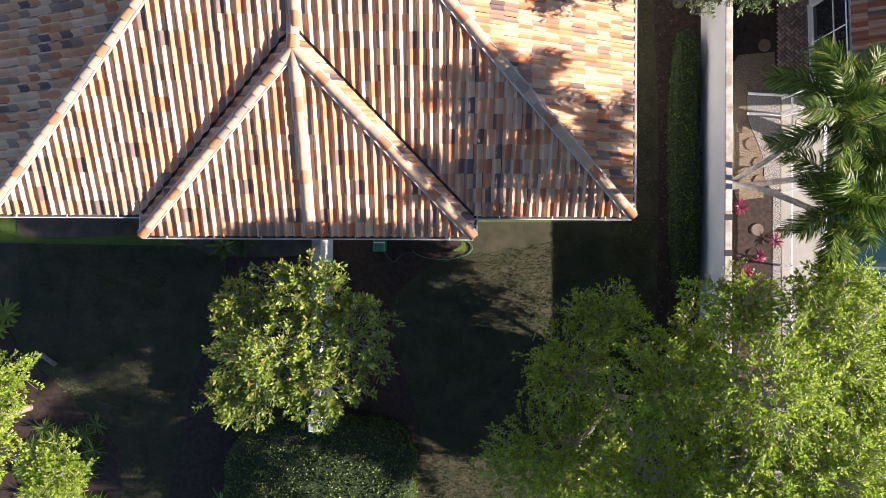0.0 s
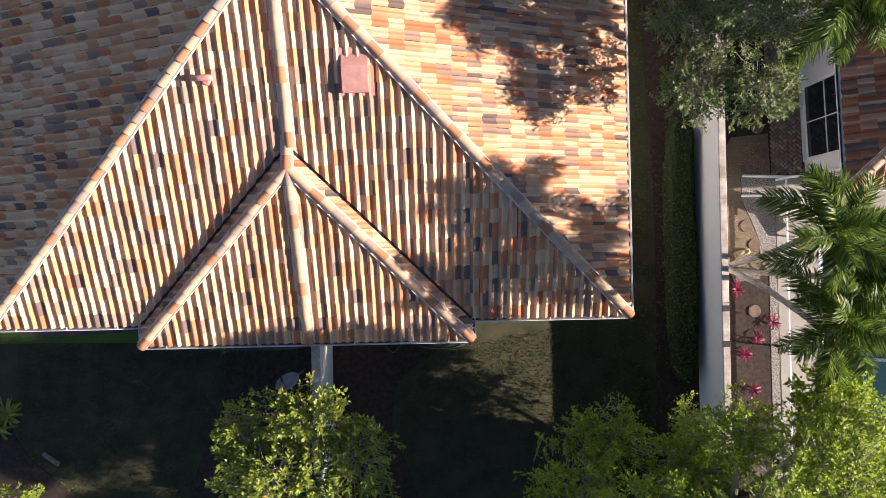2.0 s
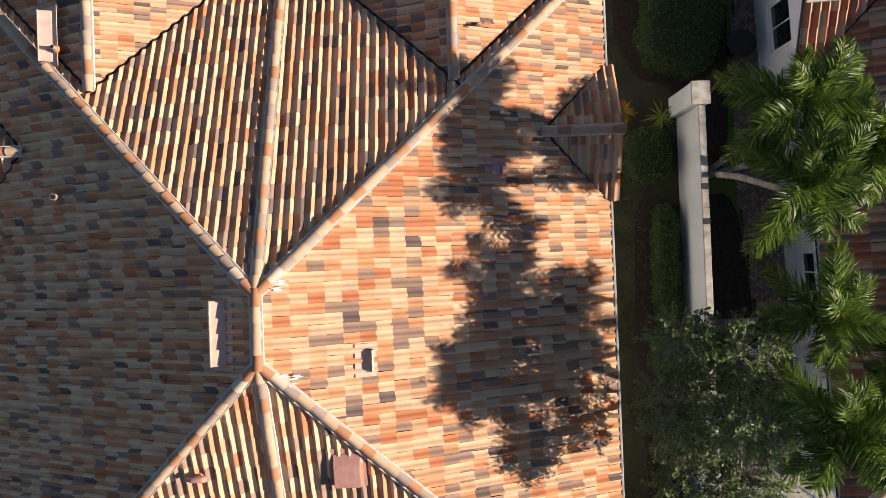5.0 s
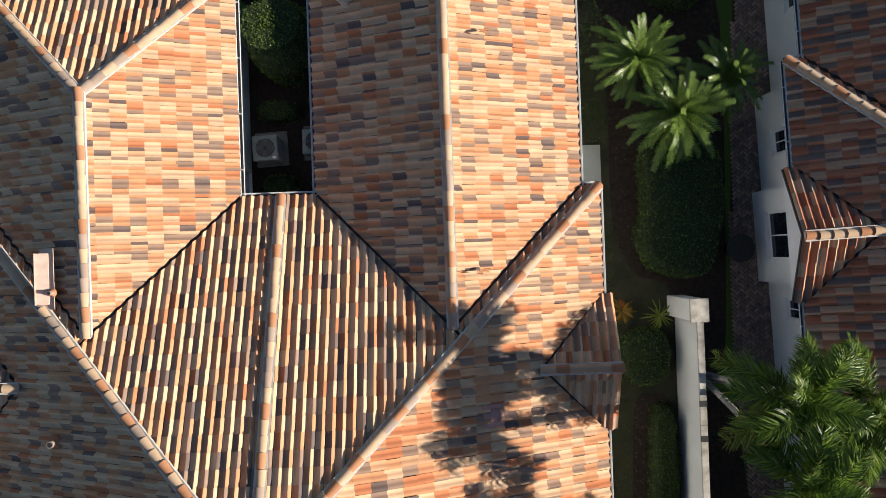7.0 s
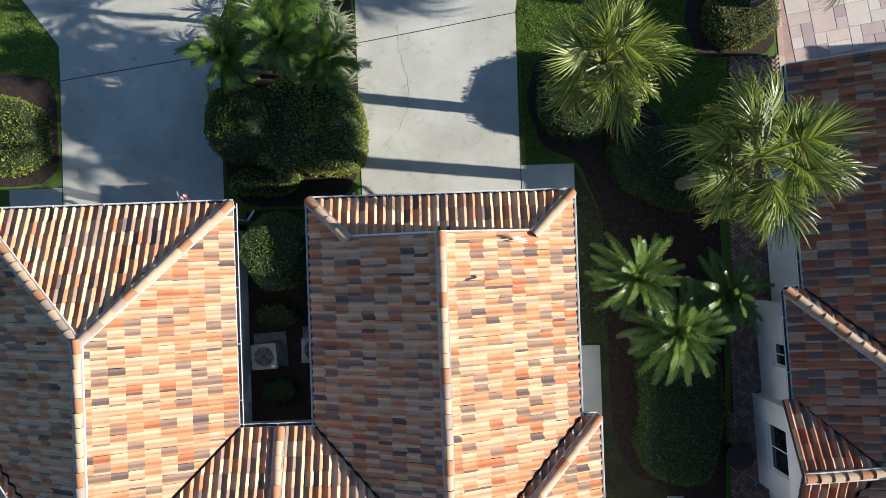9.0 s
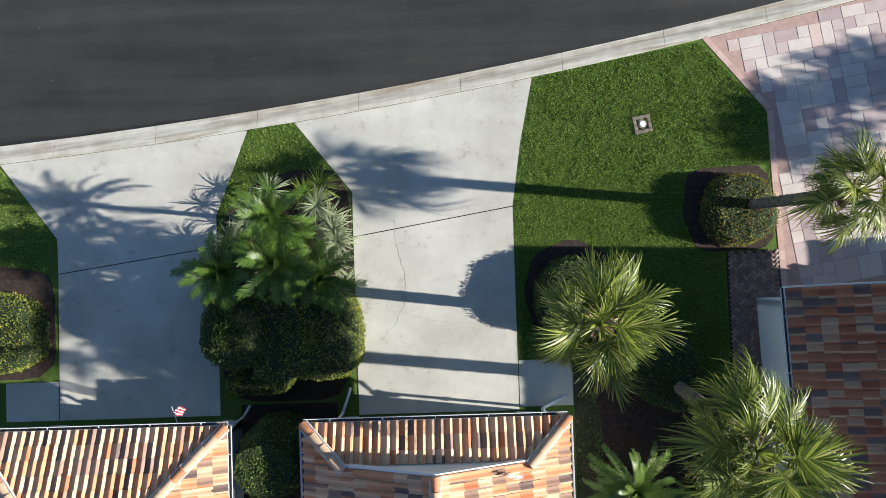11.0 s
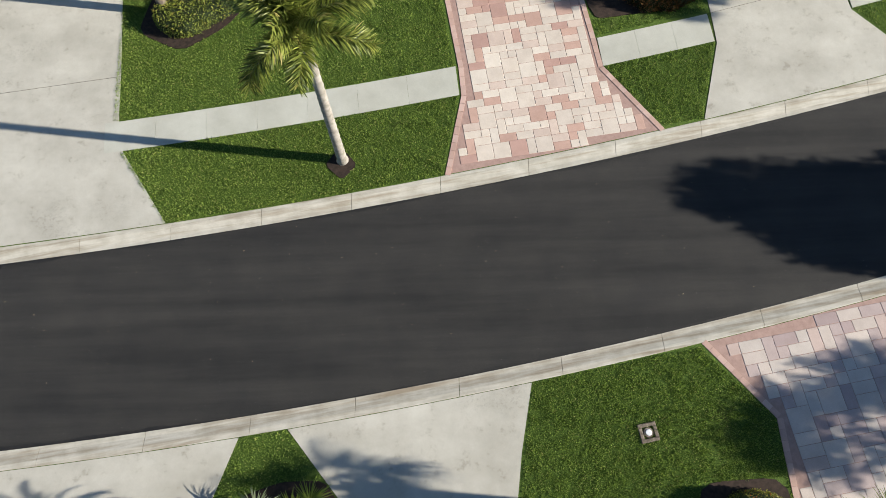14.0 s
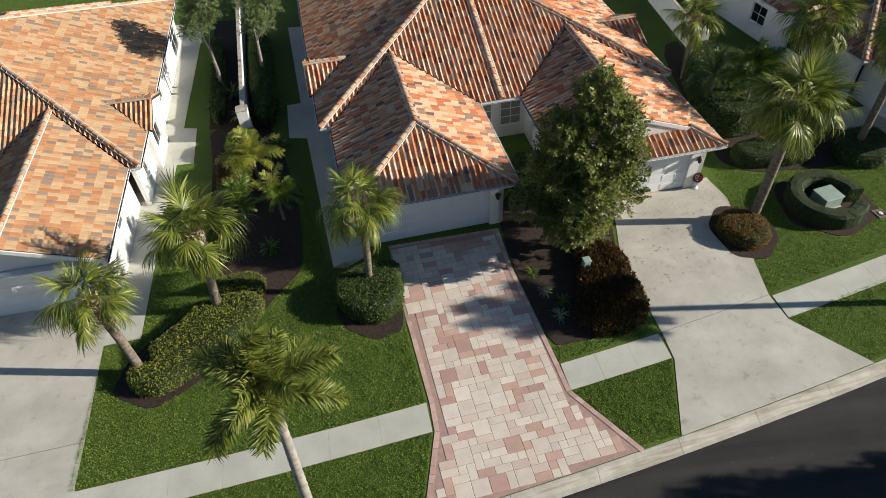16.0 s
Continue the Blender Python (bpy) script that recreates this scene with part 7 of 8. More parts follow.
# ---- grass ----
grass([(3.78, 31.2), (4.5, 35.25), (9.8, 36.2), (11.75, 33.96), (11.8, 31.7), (10.3, 29.6), (10.25, 25.2), (9.0, 26.5), (7.6, 28.0), (5.5, 26.6), (3.78, 26.5)], 700, 1, "dense green lawn by the street", [BEDS["bed_2"], BEDS["bed_3"]])
grass([(-5.55, 31.2), (-4.55, 33.9), (-3.05, 34.1), (-1.35, 31.8), (-3.4, 31.0)], 420, 2, "green lawn tip between the driveways", [BEDS["bed_1"]])
grass([(-18, 29.5), (-10.68, 29.5), (-10.68, 30.7), (-12.45, 33.0), (-18, 32.3)], 350, 3, "green lawn by the street", [BEDS["bed_4"]])
grass([(-7.52, kf(-7.52)), (-3, kf(-3)), (1.95, kf(1.95)), (2.6, kf(2.6, 2.95)), (-3, kf(-3, 2.95)), (-9.4, kf(-9.4, 2.95))], 650, 4, "green verge between kerb and sidewalk", [BEDS["bed_16"]])
grass([(-9.75, kf(-9.75, 4.2)), (-4, kf(-4, 4.2)), (2.5, kf(2.5, 4.2)), (2.0, 50.4), (1.5, 54.8), (-1.0, 54.0), (-2.6, 60.0), (-6.0, 58.0), (-8.8, 58.0), (-8.7, 51.3), (-10.1, 51.0)], 560, 5, "dense green lawn before the villas", [BEDS["bed_10"], BEDS["bed_11"]])
grass([(9.7, 43.95), (11.1, 44.15), (12.0, 47.2), (7.9, 46.4)], 600, 6, "green verge between two driveways")
grass([(7.72, 47.7), (11.9, 48.6), (11.7, 49.6), (7.6, 49.2)], 380, 7, "thin green lawn edge", [BEDS["bed_12"]])
grass([(19.3, 46.1), (32, 49.8), (32, 52.6), (17.3, 48.5)], 300, 8, "green verge between kerb and sidewalk")
grass([(17.1, 49.8), (32, 53.9), (32, 60), (24, 60), (18.2, 58.2)], 300, 9, "dense green lawn before the villas", [BEDS["bed_13"], BEDS["bed_14"], BEDS["bed_15"]])
grass([(5.45, -4.0), (6.6, -4.0), (6.6, 12.6), (6.2, 18.3), (5.45, 18.3)], 260, 10, "thin shaded grass strip beside the villa", [[(4.9, 18.3), (6.1, 18.3), (6.1, 20.8), (4.9, 20.8)], [(5.0, 12.8), (6.1, 12.8), (6.1, 16), (5, 16)]], 0.06, GRASS_DRY)
# back lawn and its blades: worn brown, with shade painted into the colour
setting("worn_lawn", slab([(-22, -0.2), (0.9, -0.5), (1.0, 0.4), (5.42, 0.4), (5.42, 26.4), (6.3, 24.5), (7.4, 18.0), (8.3, 16.5), (8.1, -12), (-22, -12)], -0.05, 0.008), WORN_SHADE, "worn brownish back lawn, darkened in colour for shade", "lawn")
grass([(-13, -0.3), (0.9, -0.6), (6.5, 0.2), (6.5, -10), (-13, -10)], 260, 11, "worn back lawn with blades darkened in colour for shade", [BEDS["bed_6"], BEDS["bed_7"], BEDS["bed_8"]], 0.06, GRASS_SHADE)
grass([(5.45, 20.8), (6.2, 20.8), (6.25, 25.4), (5.45, 25.4)], 260, 12, "thin shaded grass strip beside the garage", [BEDS["bed_2"]])


# ---- walls in the garden ----
def garden_wall(name, x0, x1, y0, y1, z1, label, m=None):
    w = thing(name, (m or Matrix()) @ Vector(((x0 + x1) / 2, (y0 + y1) / 2, 0)), label, "wall")
    bpy.context.view_layer.update()
    part("wall_body", boxes((x0 + 0.02, x1 - 0.02, y0, y1, -0.05, z1 - 0.06)), STUCCO, w, "", m)
    n = max(1, round((y1 - y0) / 3.0))
    for i in range(n):
        a, b = y0 + (y1 - y0) * i / n, y0 + (y1 - y0) * (i + 1) / n
        part("coping", boxes((x0 - 0.01, x1 + 0.01, a + 0.004, b - 0.004, z1 - 0.06, z1), bevel=0.012), WALLTOP, w, "stained wall cap", m)
    return w


GW = garden_wall("garden_wall", 8.12, 8.30, -14.0, 15.3, 1.85, "long white rendered garden wall with a stained cap")
part("pier", boxes((7.92, 8.42, 15.32, 15.95, -0.05, 1.86), bevel=0.02), STUCCO, GW)
part("pier_cap", boxes((7.9, 8.44, 15.3, 15.97, 1.865, 1.93), bevel=0.012), WALLTOP, GW, "grey weathered cap")
for y in (11.9, 12.9, -0.6, 0.4):
    part("drain_slot", boxes((8.105, 8.315, y, y + 0.17, 1.82, 1.862)), BLACK, GW)
PW = garden_wall("privacy_wall", -3.42, -3.2, -5.0, 0.33, 2.2, "white privacy wall between the two back gardens")
part("pier", boxes((-3.5, -3.12, -5.5, -5.02, -0.05, 2.22), bevel=0.02), STUCCO, PW)
FM = pose(-5.62, 64.9, 0, 0, 0, 7.4)
FW = garden_wall("garden_wall", -0.1, 0.1, 0.3, 19.0, 1.7, "white garden wall between the villas across the street", FM)
part("pier", boxes((-0.3, 0.3, -0.3, 0.28, -0.05, 1.82), bevel=0.02), STUCCO, FW, "", FM)
part("pier_cap", boxes((-0.32, 0.32, -0.32, 0.3, 1.825, 1.88), bevel=0.012), WALLTOP, FW, "grey weathered cap", FM)
RW = garden_wall("garden_wall", 21.6, 21.8, 69.2, 84.0, 1.7, "white garden wall beside the far villa")
part("pier", boxes((21.3, 22.05, 68.5, 69.18, -0.05, 1.9), bevel=0.02), STUCCO, RW)


# ---- on the roof ----
def roof_frame(x, y, down):
    """A frame of reference on the near roof: x across, y up the slope, z off it."""
    d = Vector((*down, 0))
    z = {(1, 0): EAVE + PITCH * (5.25 - x), (-1, 0): EAVE + PITCH * (x + 11.95), (0, -1): EAVE + PITCH * (y - 0.47), (0, 1): EAVE + PITCH * (19.2 - y)}[down]
    u = Vector((-d.y, d.x, 0))
    s = Vector((-d.x * math.cos(PHI), -d.y * math.cos(PHI), math.sin(PHI)))
    n = u.cross(s)
    return Matrix(((u.x, s.x, n.x, x), (u.y, s.y, n.y, y), (u.z, s.z, n.z, z), (0, 0, 0, 1)))


def hood_vent(x, y, down, w, l, h, mat, label, grille=True):
    m = roof_frame(x, y, down)
    t = thing("roof_vent", m.translation, label, "roof vent")
    bpy.context.view_layer.update()
    bm = bmesh.new()
    prof = [(-l / 2, 0.03), (-l / 2, h), (-l / 2 + 0.08, h + 0.04), (l / 2 - 0.25, h * 0.9), (l / 2, 0.05), (l / 2, 0.03)]
    a = [bm.verts.new((-w / 2, p, q)) for p, q in prof]
    b = [bm.verts.new((w / 2, p, q)) for p, q in prof]
    k = len(prof)
    for i in range(k):
        bm.faces.new((a[i], a[(i + 1) % k], b[(i + 1) % k], b[i]))
    bm.faces.new(a)
    bm.faces.new(b[::-1])
    bmesh.ops.recalc_face_normals(bm, faces=bm.faces[:])
    bmesh.ops.bevel(bm, geom=bm.edges[:], offset=0.015, segments=2, affect='EDGES')
    part("hood", bm, mat, t, "", m)
    part("flashing", boxes((-w / 2 - 0.12, w / 2 + 0.12, -l / 2 - 0.1, l / 2 + 0.15, 0.03, 0.045)), mat, t, "", m)
    if grille:
        part("grille", boxes((-w / 2 + 0.05, w / 2 - 0.05, -l / 2 - 0.012, -l / 2 - 0.002, 0.06, h - 0.04)), BLACK, t, "", m)


def vent_pipe(x, y, down, h, r, mat, label, tee=False):
    m = roof_frame(x, y, down)
    base = Vector((x, y, m.translation.z))
    t = thing("vent_pipe", base, label, "vent pipe")
    bpy.context.view_layer.update()
    bm = bmesh.new()
    tube(bm, [base - Vector((0, 0, 0.05)), base + Vector((0, 0, h))], r, 12)
    part("pipe", bm, mat, t)
    bm = bmesh.new()
    tube(bm, [base + Vector((0, 0, h - 0.001)), base + Vector((0, 0, h + 0.004))], r * 0.75, 12)
    part("opening", bm, BLACK, t)
    bm = bmesh.new()
    bmesh.ops.create_cone(bm, segments=14, radius1=r * 2.2, radius2=r * 1.1, depth=0.12, cap_ends=True, matrix=m @ Matrix.Translation((0, 0, 0.09)))
    part("boot", bm, mat, t)
    if tee:
        bm = bmesh.new()
        tube(bm, [base + Vector((-0.26, 0.0, h)), base + Vector((-0.1, 0, h + 0.03)), base + Vector((0.1, 0, h + 0.03)), base + Vector((0.2, 0, h))], [r * 0.9, r * 1.3, r * 1.5, r * 1.2], 12)
        part("cowl", bm, mat, t)


hood_vent(-1.66, 6.45, (0, -1), 0.62, 0.85, 0.22, PINK_PAINT, "pink painted metal roof vent")
hood_vent(2.12, 13.4, (1, 0), 0.32, 0.32, 0.14, PINK_PAINT, "small pink square roof vent")
hood_vent(-1.12, 8.95, (1, 0), 0.52, 0.26, 0.2, VENT_CLAY, "small clay-coloured dormer vent", False)
hood_vent(-4.22, 9.75, (-1, 0), 1.45, 0.3, 0.3, VENT_CLAY, "long clay-coloured vent below the ridge", False)
hood_vent(-9.05, 20.4 - 3.2, (-1, 0), 1.3, 0.26, 0.28, VENT_CLAY, "long clay-coloured vent on the shaded slope", False)
vent_pipe(-5.1, 6.35, (0, -1), 0.22, 0.055, PINK_PAINT, "pink pipe vent with a T cowl", True)
vent_pipe(-5.86, 8.72, (-1, 0), 0.18, 0.05, CAP_MAT, "small clay-coloured pipe vent")
vent_pipe(-8.9, 13.1, (-1, 0), 0.3, 0.085, CAP_MAT, "short clay-coloured pipe vent")
vent_pipe(-8.82, 16.85, (-1, 0), 0.25, 0.05, CAP_MAT, "short clay-coloured pipe vent")


def shards(at, down, label, seed, n, length, mat):
    """Torn flashing and broken tile pieces beside a ridge end."""
    rng = random.Random(seed)
    m = roof_frame(at[0], at[1], down)
    t = thing("loose_flashing", m.translation, label, "roof debris")
    bpy.context.view_layer.update()
    for k in range(n):
        bm = bmesh.new()
        x, y = rng.uniform(-0.12, 0.12), -length / 2 + length * k / n
        pts = []
        for i in range(5):
            pts.append((x + 0.1 * i / 4, y + rng.uniform(-0.05, 0.08) + 0.12 * (i % 2)))
        z = [0.10 + rng.uniform(0, 0.07) for _ in range(10)]
        a = [bm.verts.new((p, q - 0.07, z[i])) for i, (p, q) in enumerate(pts)]
        b = [bm.verts.new((p, q + 0.09, z[i + 5])) for i, (p, q) in enumerate(pts)]
        a2 = [bm.verts.new(v.co - Vector((0, 0, 0.012))) for v in a]
        b2 = [bm.verts.new(v.co - Vector((0, 0, 0.012))) for v in b]
        for i in range(4):
            bm.faces.new((a[i], a[i + 1], b[i + 1], b[i]))
            bm.faces.new((a2[i + 1], a2[i], b2[i], b2[i + 1]))
            bm.faces.new((a[i], a2[i], a2[i + 1], a[i + 1]))
            bm.faces.new((b[i + 1], b2[i + 1], b2[i], b[i]))
        bm.faces.new((a[0], b[0], b2[0], a2[0]))
        bm.faces.new((a[4], a2[4], b2[4], b[4]))
        part("torn_strip", bm, mat, t, "", m)


shards((-2.85, 10.75), (1, 0), "crumpled white flashing at the end of the ridge", 5, 2, 0.22, TRIM)
shards((-2.72, 8.62), (1, 0), "torn white flashing along the hip", 6, 3, 0.34, TRIM)
shards((3.15, 24.0), (1, 0), "loose white flashing beside the gable end", 7, 2, 0.3, TRIM)
shards((2.2, 23.1), (1, 0), "broken piece of red clay tile", 8, 2, 0.2, CAP_MAT)
shards((1.95, 17.0), (1, 0), "broken piece of red clay tile", 9, 2, 0.25, CAP_MAT)


# ---- court, walls, small things ----
def air_conditioner(x, y, turn):
    t = thing("air_conditioner", (x, y, 0), "grey outdoor air conditioner with a round fan grille", "air conditioner", "air conditioners in the court")
    bpy.context.view_layer.update()
    m = pose(x, y, 0.02, 0, 0, turn)
    s = 0.37
    part("base_pad", boxes((-0.5, 0.5, -0.45, 0.62, -0.02, 0.06)), DARKPAD, t, "dirty concrete pad", m)
    part("cabinet", boxes((-s, s, -s, s, 0.06, 0.82), bevel=0.05), ACGREY, t, "", m)
    bm = bmesh.new()
    for k in range(12):
        z = 0.14 + 0.05 * k
        box(bm, -s - 0.006, s + 0.006, -s + 0.08, s - 0.08, z, z + 0.02)
    part("louvre", bm, ACGREY, t, "", m)
    part("lid", boxes((-s - 0.015, s + 0.015, -s - 0.015, s + 0.015, 0.822, 0.86), bevel=0.03), ACGREY, t, "", m)
    bm = bmesh.new()
    bmesh.ops.create_circle(bm, cap_ends=True, segments=28, radius=0.29, matrix=Matrix.Translation((0, 0, 0.863)))
    part("fan_well", bm, BLACK, t, "", m)
    bm = bmesh.new()
    for r in (0.08, 0.13, 0.18, 0.23, 0.28):
        pts = [(r * math.cos(a * math.tau / 24), r * math.sin(a * math.tau / 24), 0.88) for a in range(25)]
        tube(bm, pts, 0.004, 4, False)
    for k in range(10):
        a = k * math.tau / 10
        tube(bm, [(0.07 * math.cos(a), 0.07 * math.sin(a), 0.882), (0.3 * math.cos(a), 0.3 * math.sin(a), 0.876)], 0.004, 4)
    part("fan_guard", bm, ACGREY, t, "", m)
    for k in range(4):
        bm = bmesh.new()
        a = k * math.tau / 4
        q = [(0.05, -0.03), (0.27, -0.1), (0.28, 0.06), (0.05, 0.03)]
        bm.faces.new([bm.verts.new((p * math.cos(a) - w * math.sin(a), p * math.sin(a) + w * math.cos(a), 0.868 + 0.004 * i)) for i, (p, w) in enumerate(q)])
        part("fan_blade", bm, BLADE, t, "", m)
    part("warning_label", boxes((0.2, 0.3, -0.34, -0.27, 0.862, 0.864)), TRIM, t, "", m)


air_conditioner(-4.25, 20.85, 3)
air_conditioner(-2.75, 21.0, 0)


def downspout(x, y, ox, oy, foot):
    """A white pipe from the gutter down the wall, with an elbow at the top."""
    t = thing("downspout", (x, y, 0), "white painted downspout at the villa's corner", "downspout")
    bpy.context.view_layer.update()
    bm = bmesh.new()
    tube(bm, [(x + ox, y + oy, EAVE - 0.12), (x + ox, y + oy, EAVE - 0.28), (x, y, EAVE - 0.55), (x, y, 0.3), (x, y, 0.15)], 0.045, 8)
    part("pipe", bm, TRIM, t)
    bm = bmesh.new()
    tube(bm, [(x, y, 0.16), (x + foot[0] * 0.5, y + foot[1] * 0.5, 0.09), (x + foot[0], y + foot[1], 0.08)], 0.045, 8)
    part("shoe", bm, TRIM, t)
    part("bracket", boxes((x - 0.06, x + 0.06, y - 0.06, y + 0.06, 1.2, 1.24)), TRIM, t)


downspout(-4.84, 24.95, 0.35, 0.1, (0.2, 0.35))
downspout(-1.75, 25.0, -0.1, 0.25, (0.25, 0.75))
downspout(4.4, 24.95, 0.3, 0.25, (0.75, 0.35))
downspout(4.42, 19.0, 0.3, 0.0, (0.3, -0.2))
downspout(11.35, 4.32, -0.15, 0.0, (-1.75, 0.08))
downspout(10.56, 3.75, 0.0, 0.0, (-1.0, 0.03))


def flag(x, y):
    t = thing("flag", (x, y, 1.6), "small red and white striped flag on a wall pole", "flag")
    bpy.context.view_layer.update()
    bm = bmesh.new()
    tube(bm, [(x, y, 1.7), (x - 0.12, y + 0.9, 2.05)], 0.014, 8)
    part("pole", bm, TRIM, t)
    for k in range(7):
        bm = bmesh.new()
        rows = []
        for i in range(6):
            s = 0.12 + 0.12 * i
            px, py, pz = x - 0.10 + 0.03 * math.sin(i * 1.7), y + 0.80 - s * 0.35, 2.0 - s
            w = 0.055
            c = Vector((px + (k - 3) * 0.03 * (1 + 0.3 * math.sin(i)), py + (k - 3) * w * 0.55, pz))
            rows.append((bm.verts.new(c + Vector((0.004 * k, -w / 4, 0))), bm.verts.new(c + Vector((0.004 * k, w / 4, 0)))))
        for r0, r1 in zip(rows, rows[1:]):
            bm.faces.new((r0[0], r0[1], r1[1], r1[0]))
        part("stripe", bm, RED_CLOTH if k % 2 == 0 else TRIM, t)


RED_CLOTH = plain("red_cloth", (0.42, 0.03, 0.06), (0.5, 0.05, 0.09), 9, 80, 0.8)
flag(-6.1, 24.85)


def satellite_dish(x, y, z):
    t = thing("satellite_dish", (x, y, z - 1.0), "grey satellite dish on a post", "satellite dish")
    bpy.context.view_layer.update()
    bm = bmesh.new()
    tube(bm, [(x, y, -0.05), (x, y, z - 0.1)], 0.03, 10)
    part("mast", bm, ACGREY, t)
    bm = bmesh.new()
    rows = []
    n = 20
    m = pose(x, y, z, -55, 0, 20)
    for r, h in ((0.0, 0.0), (0.12, 0.012), (0.22, 0.04), (0.32, 0.085), (0.325, 0.075), (0.2, 0.02), (0.1, -0.004)):
        rows.append([bm.verts.new(m @ Vector((r * 1.1 * math.cos(k * math.tau / n), r * math.sin(k * math.tau / n), h))) for k in range(n)] if r else [bm.verts.new(m @ Vector((0, 0, 0)))])
    for k in range(n):
        bm.faces.new((rows[0][0], rows[1][k], rows[1][(k + 1) % n]))
    for r0, r1 in zip(rows[1:], rows[2:]):
        for k in range(n):
            bm.faces.new((r0[k], r1[k], r1[(k + 1) % n], r0[(k + 1) % n]))
    part("reflector", bm, ACGREY, t)
    bm = bmesh.new()
    tube(bm, [m @ Vector((0, -0.3, 0.08)), m @ Vector((0, -0.28, 0.4))], 0.012, 6)
    tube(bm, [m @ Vector((0, -0.30, 0.4)), m @ Vector((0, -0.2, 0.46))], 0.035, 8)
    part("feed_arm", bm, BLACK, t)


satellite_dish(-4.1, -1.3, 2.1)


def hose_reel(x, y):
    t = thing("hose_reel", (x, y, 0), "green hose reel with hose on the mulch", "hose reel")
    bpy.context.view_layer.update()
    part("reel_box", boxes((x - 0.2, x + 0.2, y - 0.28, y + 0.28, 0.02, 0.3), bevel=0.03), HOSE, t)
    part("reel_handle", boxes((x - 0.16, x + 0.16, y - 0.02, y + 0.02, 0.305, 0.36)), TRIM, t)
    bm = bmesh.new()
    tube(bm, [(x + 0.1, y - 0.29, 0.06), (x + 0.3, y - 0.52, 0.04), (x + 0.42, y - 0.6, 0.04), (x + 0.52, y - 0.5, 0.04), (x + 0.7, y - 0.34, 0.04), (x + 1.0, y - 0.28, 0.04)] + [(x + 1.9 + 0.95 * math.cos(a), y - 0.15 + 0.36 * math.sin(a), 0.045) for a in (3.4 + 0.25 * q for q in range(22))], 0.012, 6)
    part("hose", bm, HOSE, t)


hose_reel(-1.75, -0.25)


def valve_box(x, y, turn, label):
    t = thing("valve_box", (x, y, 0), label, "valve box")
    bpy.context.view_layer.update()
    m = pose(x, y, 0, 0, 0, turn) @ Matrix.Diagonal((1.4, 1.4, 1.0, 1.0))
    for a, b, c, d in ((-0.2, 0.2, -0.2, -0.12), (-0.2, 0.2, 0.12, 0.2), (-0.2, -0.12, -0.118, 0.118), (0.12, 0.2, -0.118, 0.118)):
        part("surround", boxes((a, b, c, d, -0.03, 0.06), bevel=0.01), BARK, t, "", m)
    bm = bmesh.new()
    bmesh.ops.create_cone(bm, segments=20, radius1=0.11, radius2=0.1, depth=0.06, cap_ends=True, matrix=m @ Matrix.Translation((0, 0, 0.04)))
    part("lid", bm, BARKT, t)
    bm = bmesh.new()
    bmesh.ops.create_cone(bm, segments=16, radius1=0.07, radius2=0.06, depth=0.02, cap_ends=True, matrix=m @ Matrix.Translation((0, 0, 0.08)))
    part("cap", bm, TRIM, t, "white round cap")


valve_box(7.86, 33.67, 10, "round white drain lid in a square stone surround")
valve_box(24.3, 53.6, 10, "small round lid in the lawn beside the hedge ring")


def utility_box(x, y, w, d, h, turn, label, mat=None):
    t = thing("utility_box", (x, y, 0), label, "utility box")
    bpy.context.view_layer.update()
    m = pose(x, y, 0, 0, 0, turn)
    part("plinth", boxes((-w / 2 - 0.05, w / 2 + 0.05, -d / 2 - 0.05, d / 2 + 0.05, -0.02, 0.06)), WALKCON, t, "", m)
    part("cabinet", boxes((-w / 2, w / 2, -d / 2, d / 2, 0.061, h), bevel=0.025), mat or UTIL, t, "", m)
    part("lid", boxes((-w / 2 - 0.02, w / 2 + 0.02, -d / 2 - 0.02, d / 2 + 0.02, h + 0.001, h + 0.05), bevel=0.015), mat or UTIL, t, "", m)


utility_box(9.95, 52.1, 0.3, 0.3, 0.75, 8, "pale green utility pedestal among bronze shrubs")
utility_box(22.2, 54.7, 1.0, 0.9, 0.6, 12, "pale green utility box inside a hedge ring")


def flower_pot(x, y):
    t = thing("flower_pot", (x, y, 0), "white urn with a ball of dark red flowers", "flower pot")
    bpy.context.view_layer.update()
    bm = bmesh.new()
    n = 16
    rows = [[bm.verts.new((x + r * math.cos(k * math.tau / n), y + r * math.sin(k * math.tau / n), z)) for k in range(n)] for r, z in ((0.16, 0.02), (0.16, 0.06), (0.07, 0.12), (0.08, 0.2), (0.2, 0.42), (0.22, 0.45), (0.18, 0.45))]
    for r0, r1 in zip(rows, rows[1:]):
        for k in range(n):
            bm.faces.new((r0[k], r0[(k + 1) % n], r1[(k + 1) % n], r1[k]))
    bm.faces.new(rows[-1])
    bm.faces.new(rows[0][::-1])
    part("urn", bm, TRIM, t)
    rng = np.random.default_rng(4)
    d = unit(rng.normal(0, 1, (700, 3)))
    p = np.array((x, y, 0.64)) + d * 0.2
    v, f = leaf_arrays(p, unit(d + rng.normal(0, 0.8, d.shape)), d, 0.06 * rng.uniform(0.7, 1.3, 700), 0.8)
    tagged(part("blooms", mesh_np("blooms", v, f, RED_GLAZE), None, t), kind="stuff")


flower_pot(16.75, 56.75)


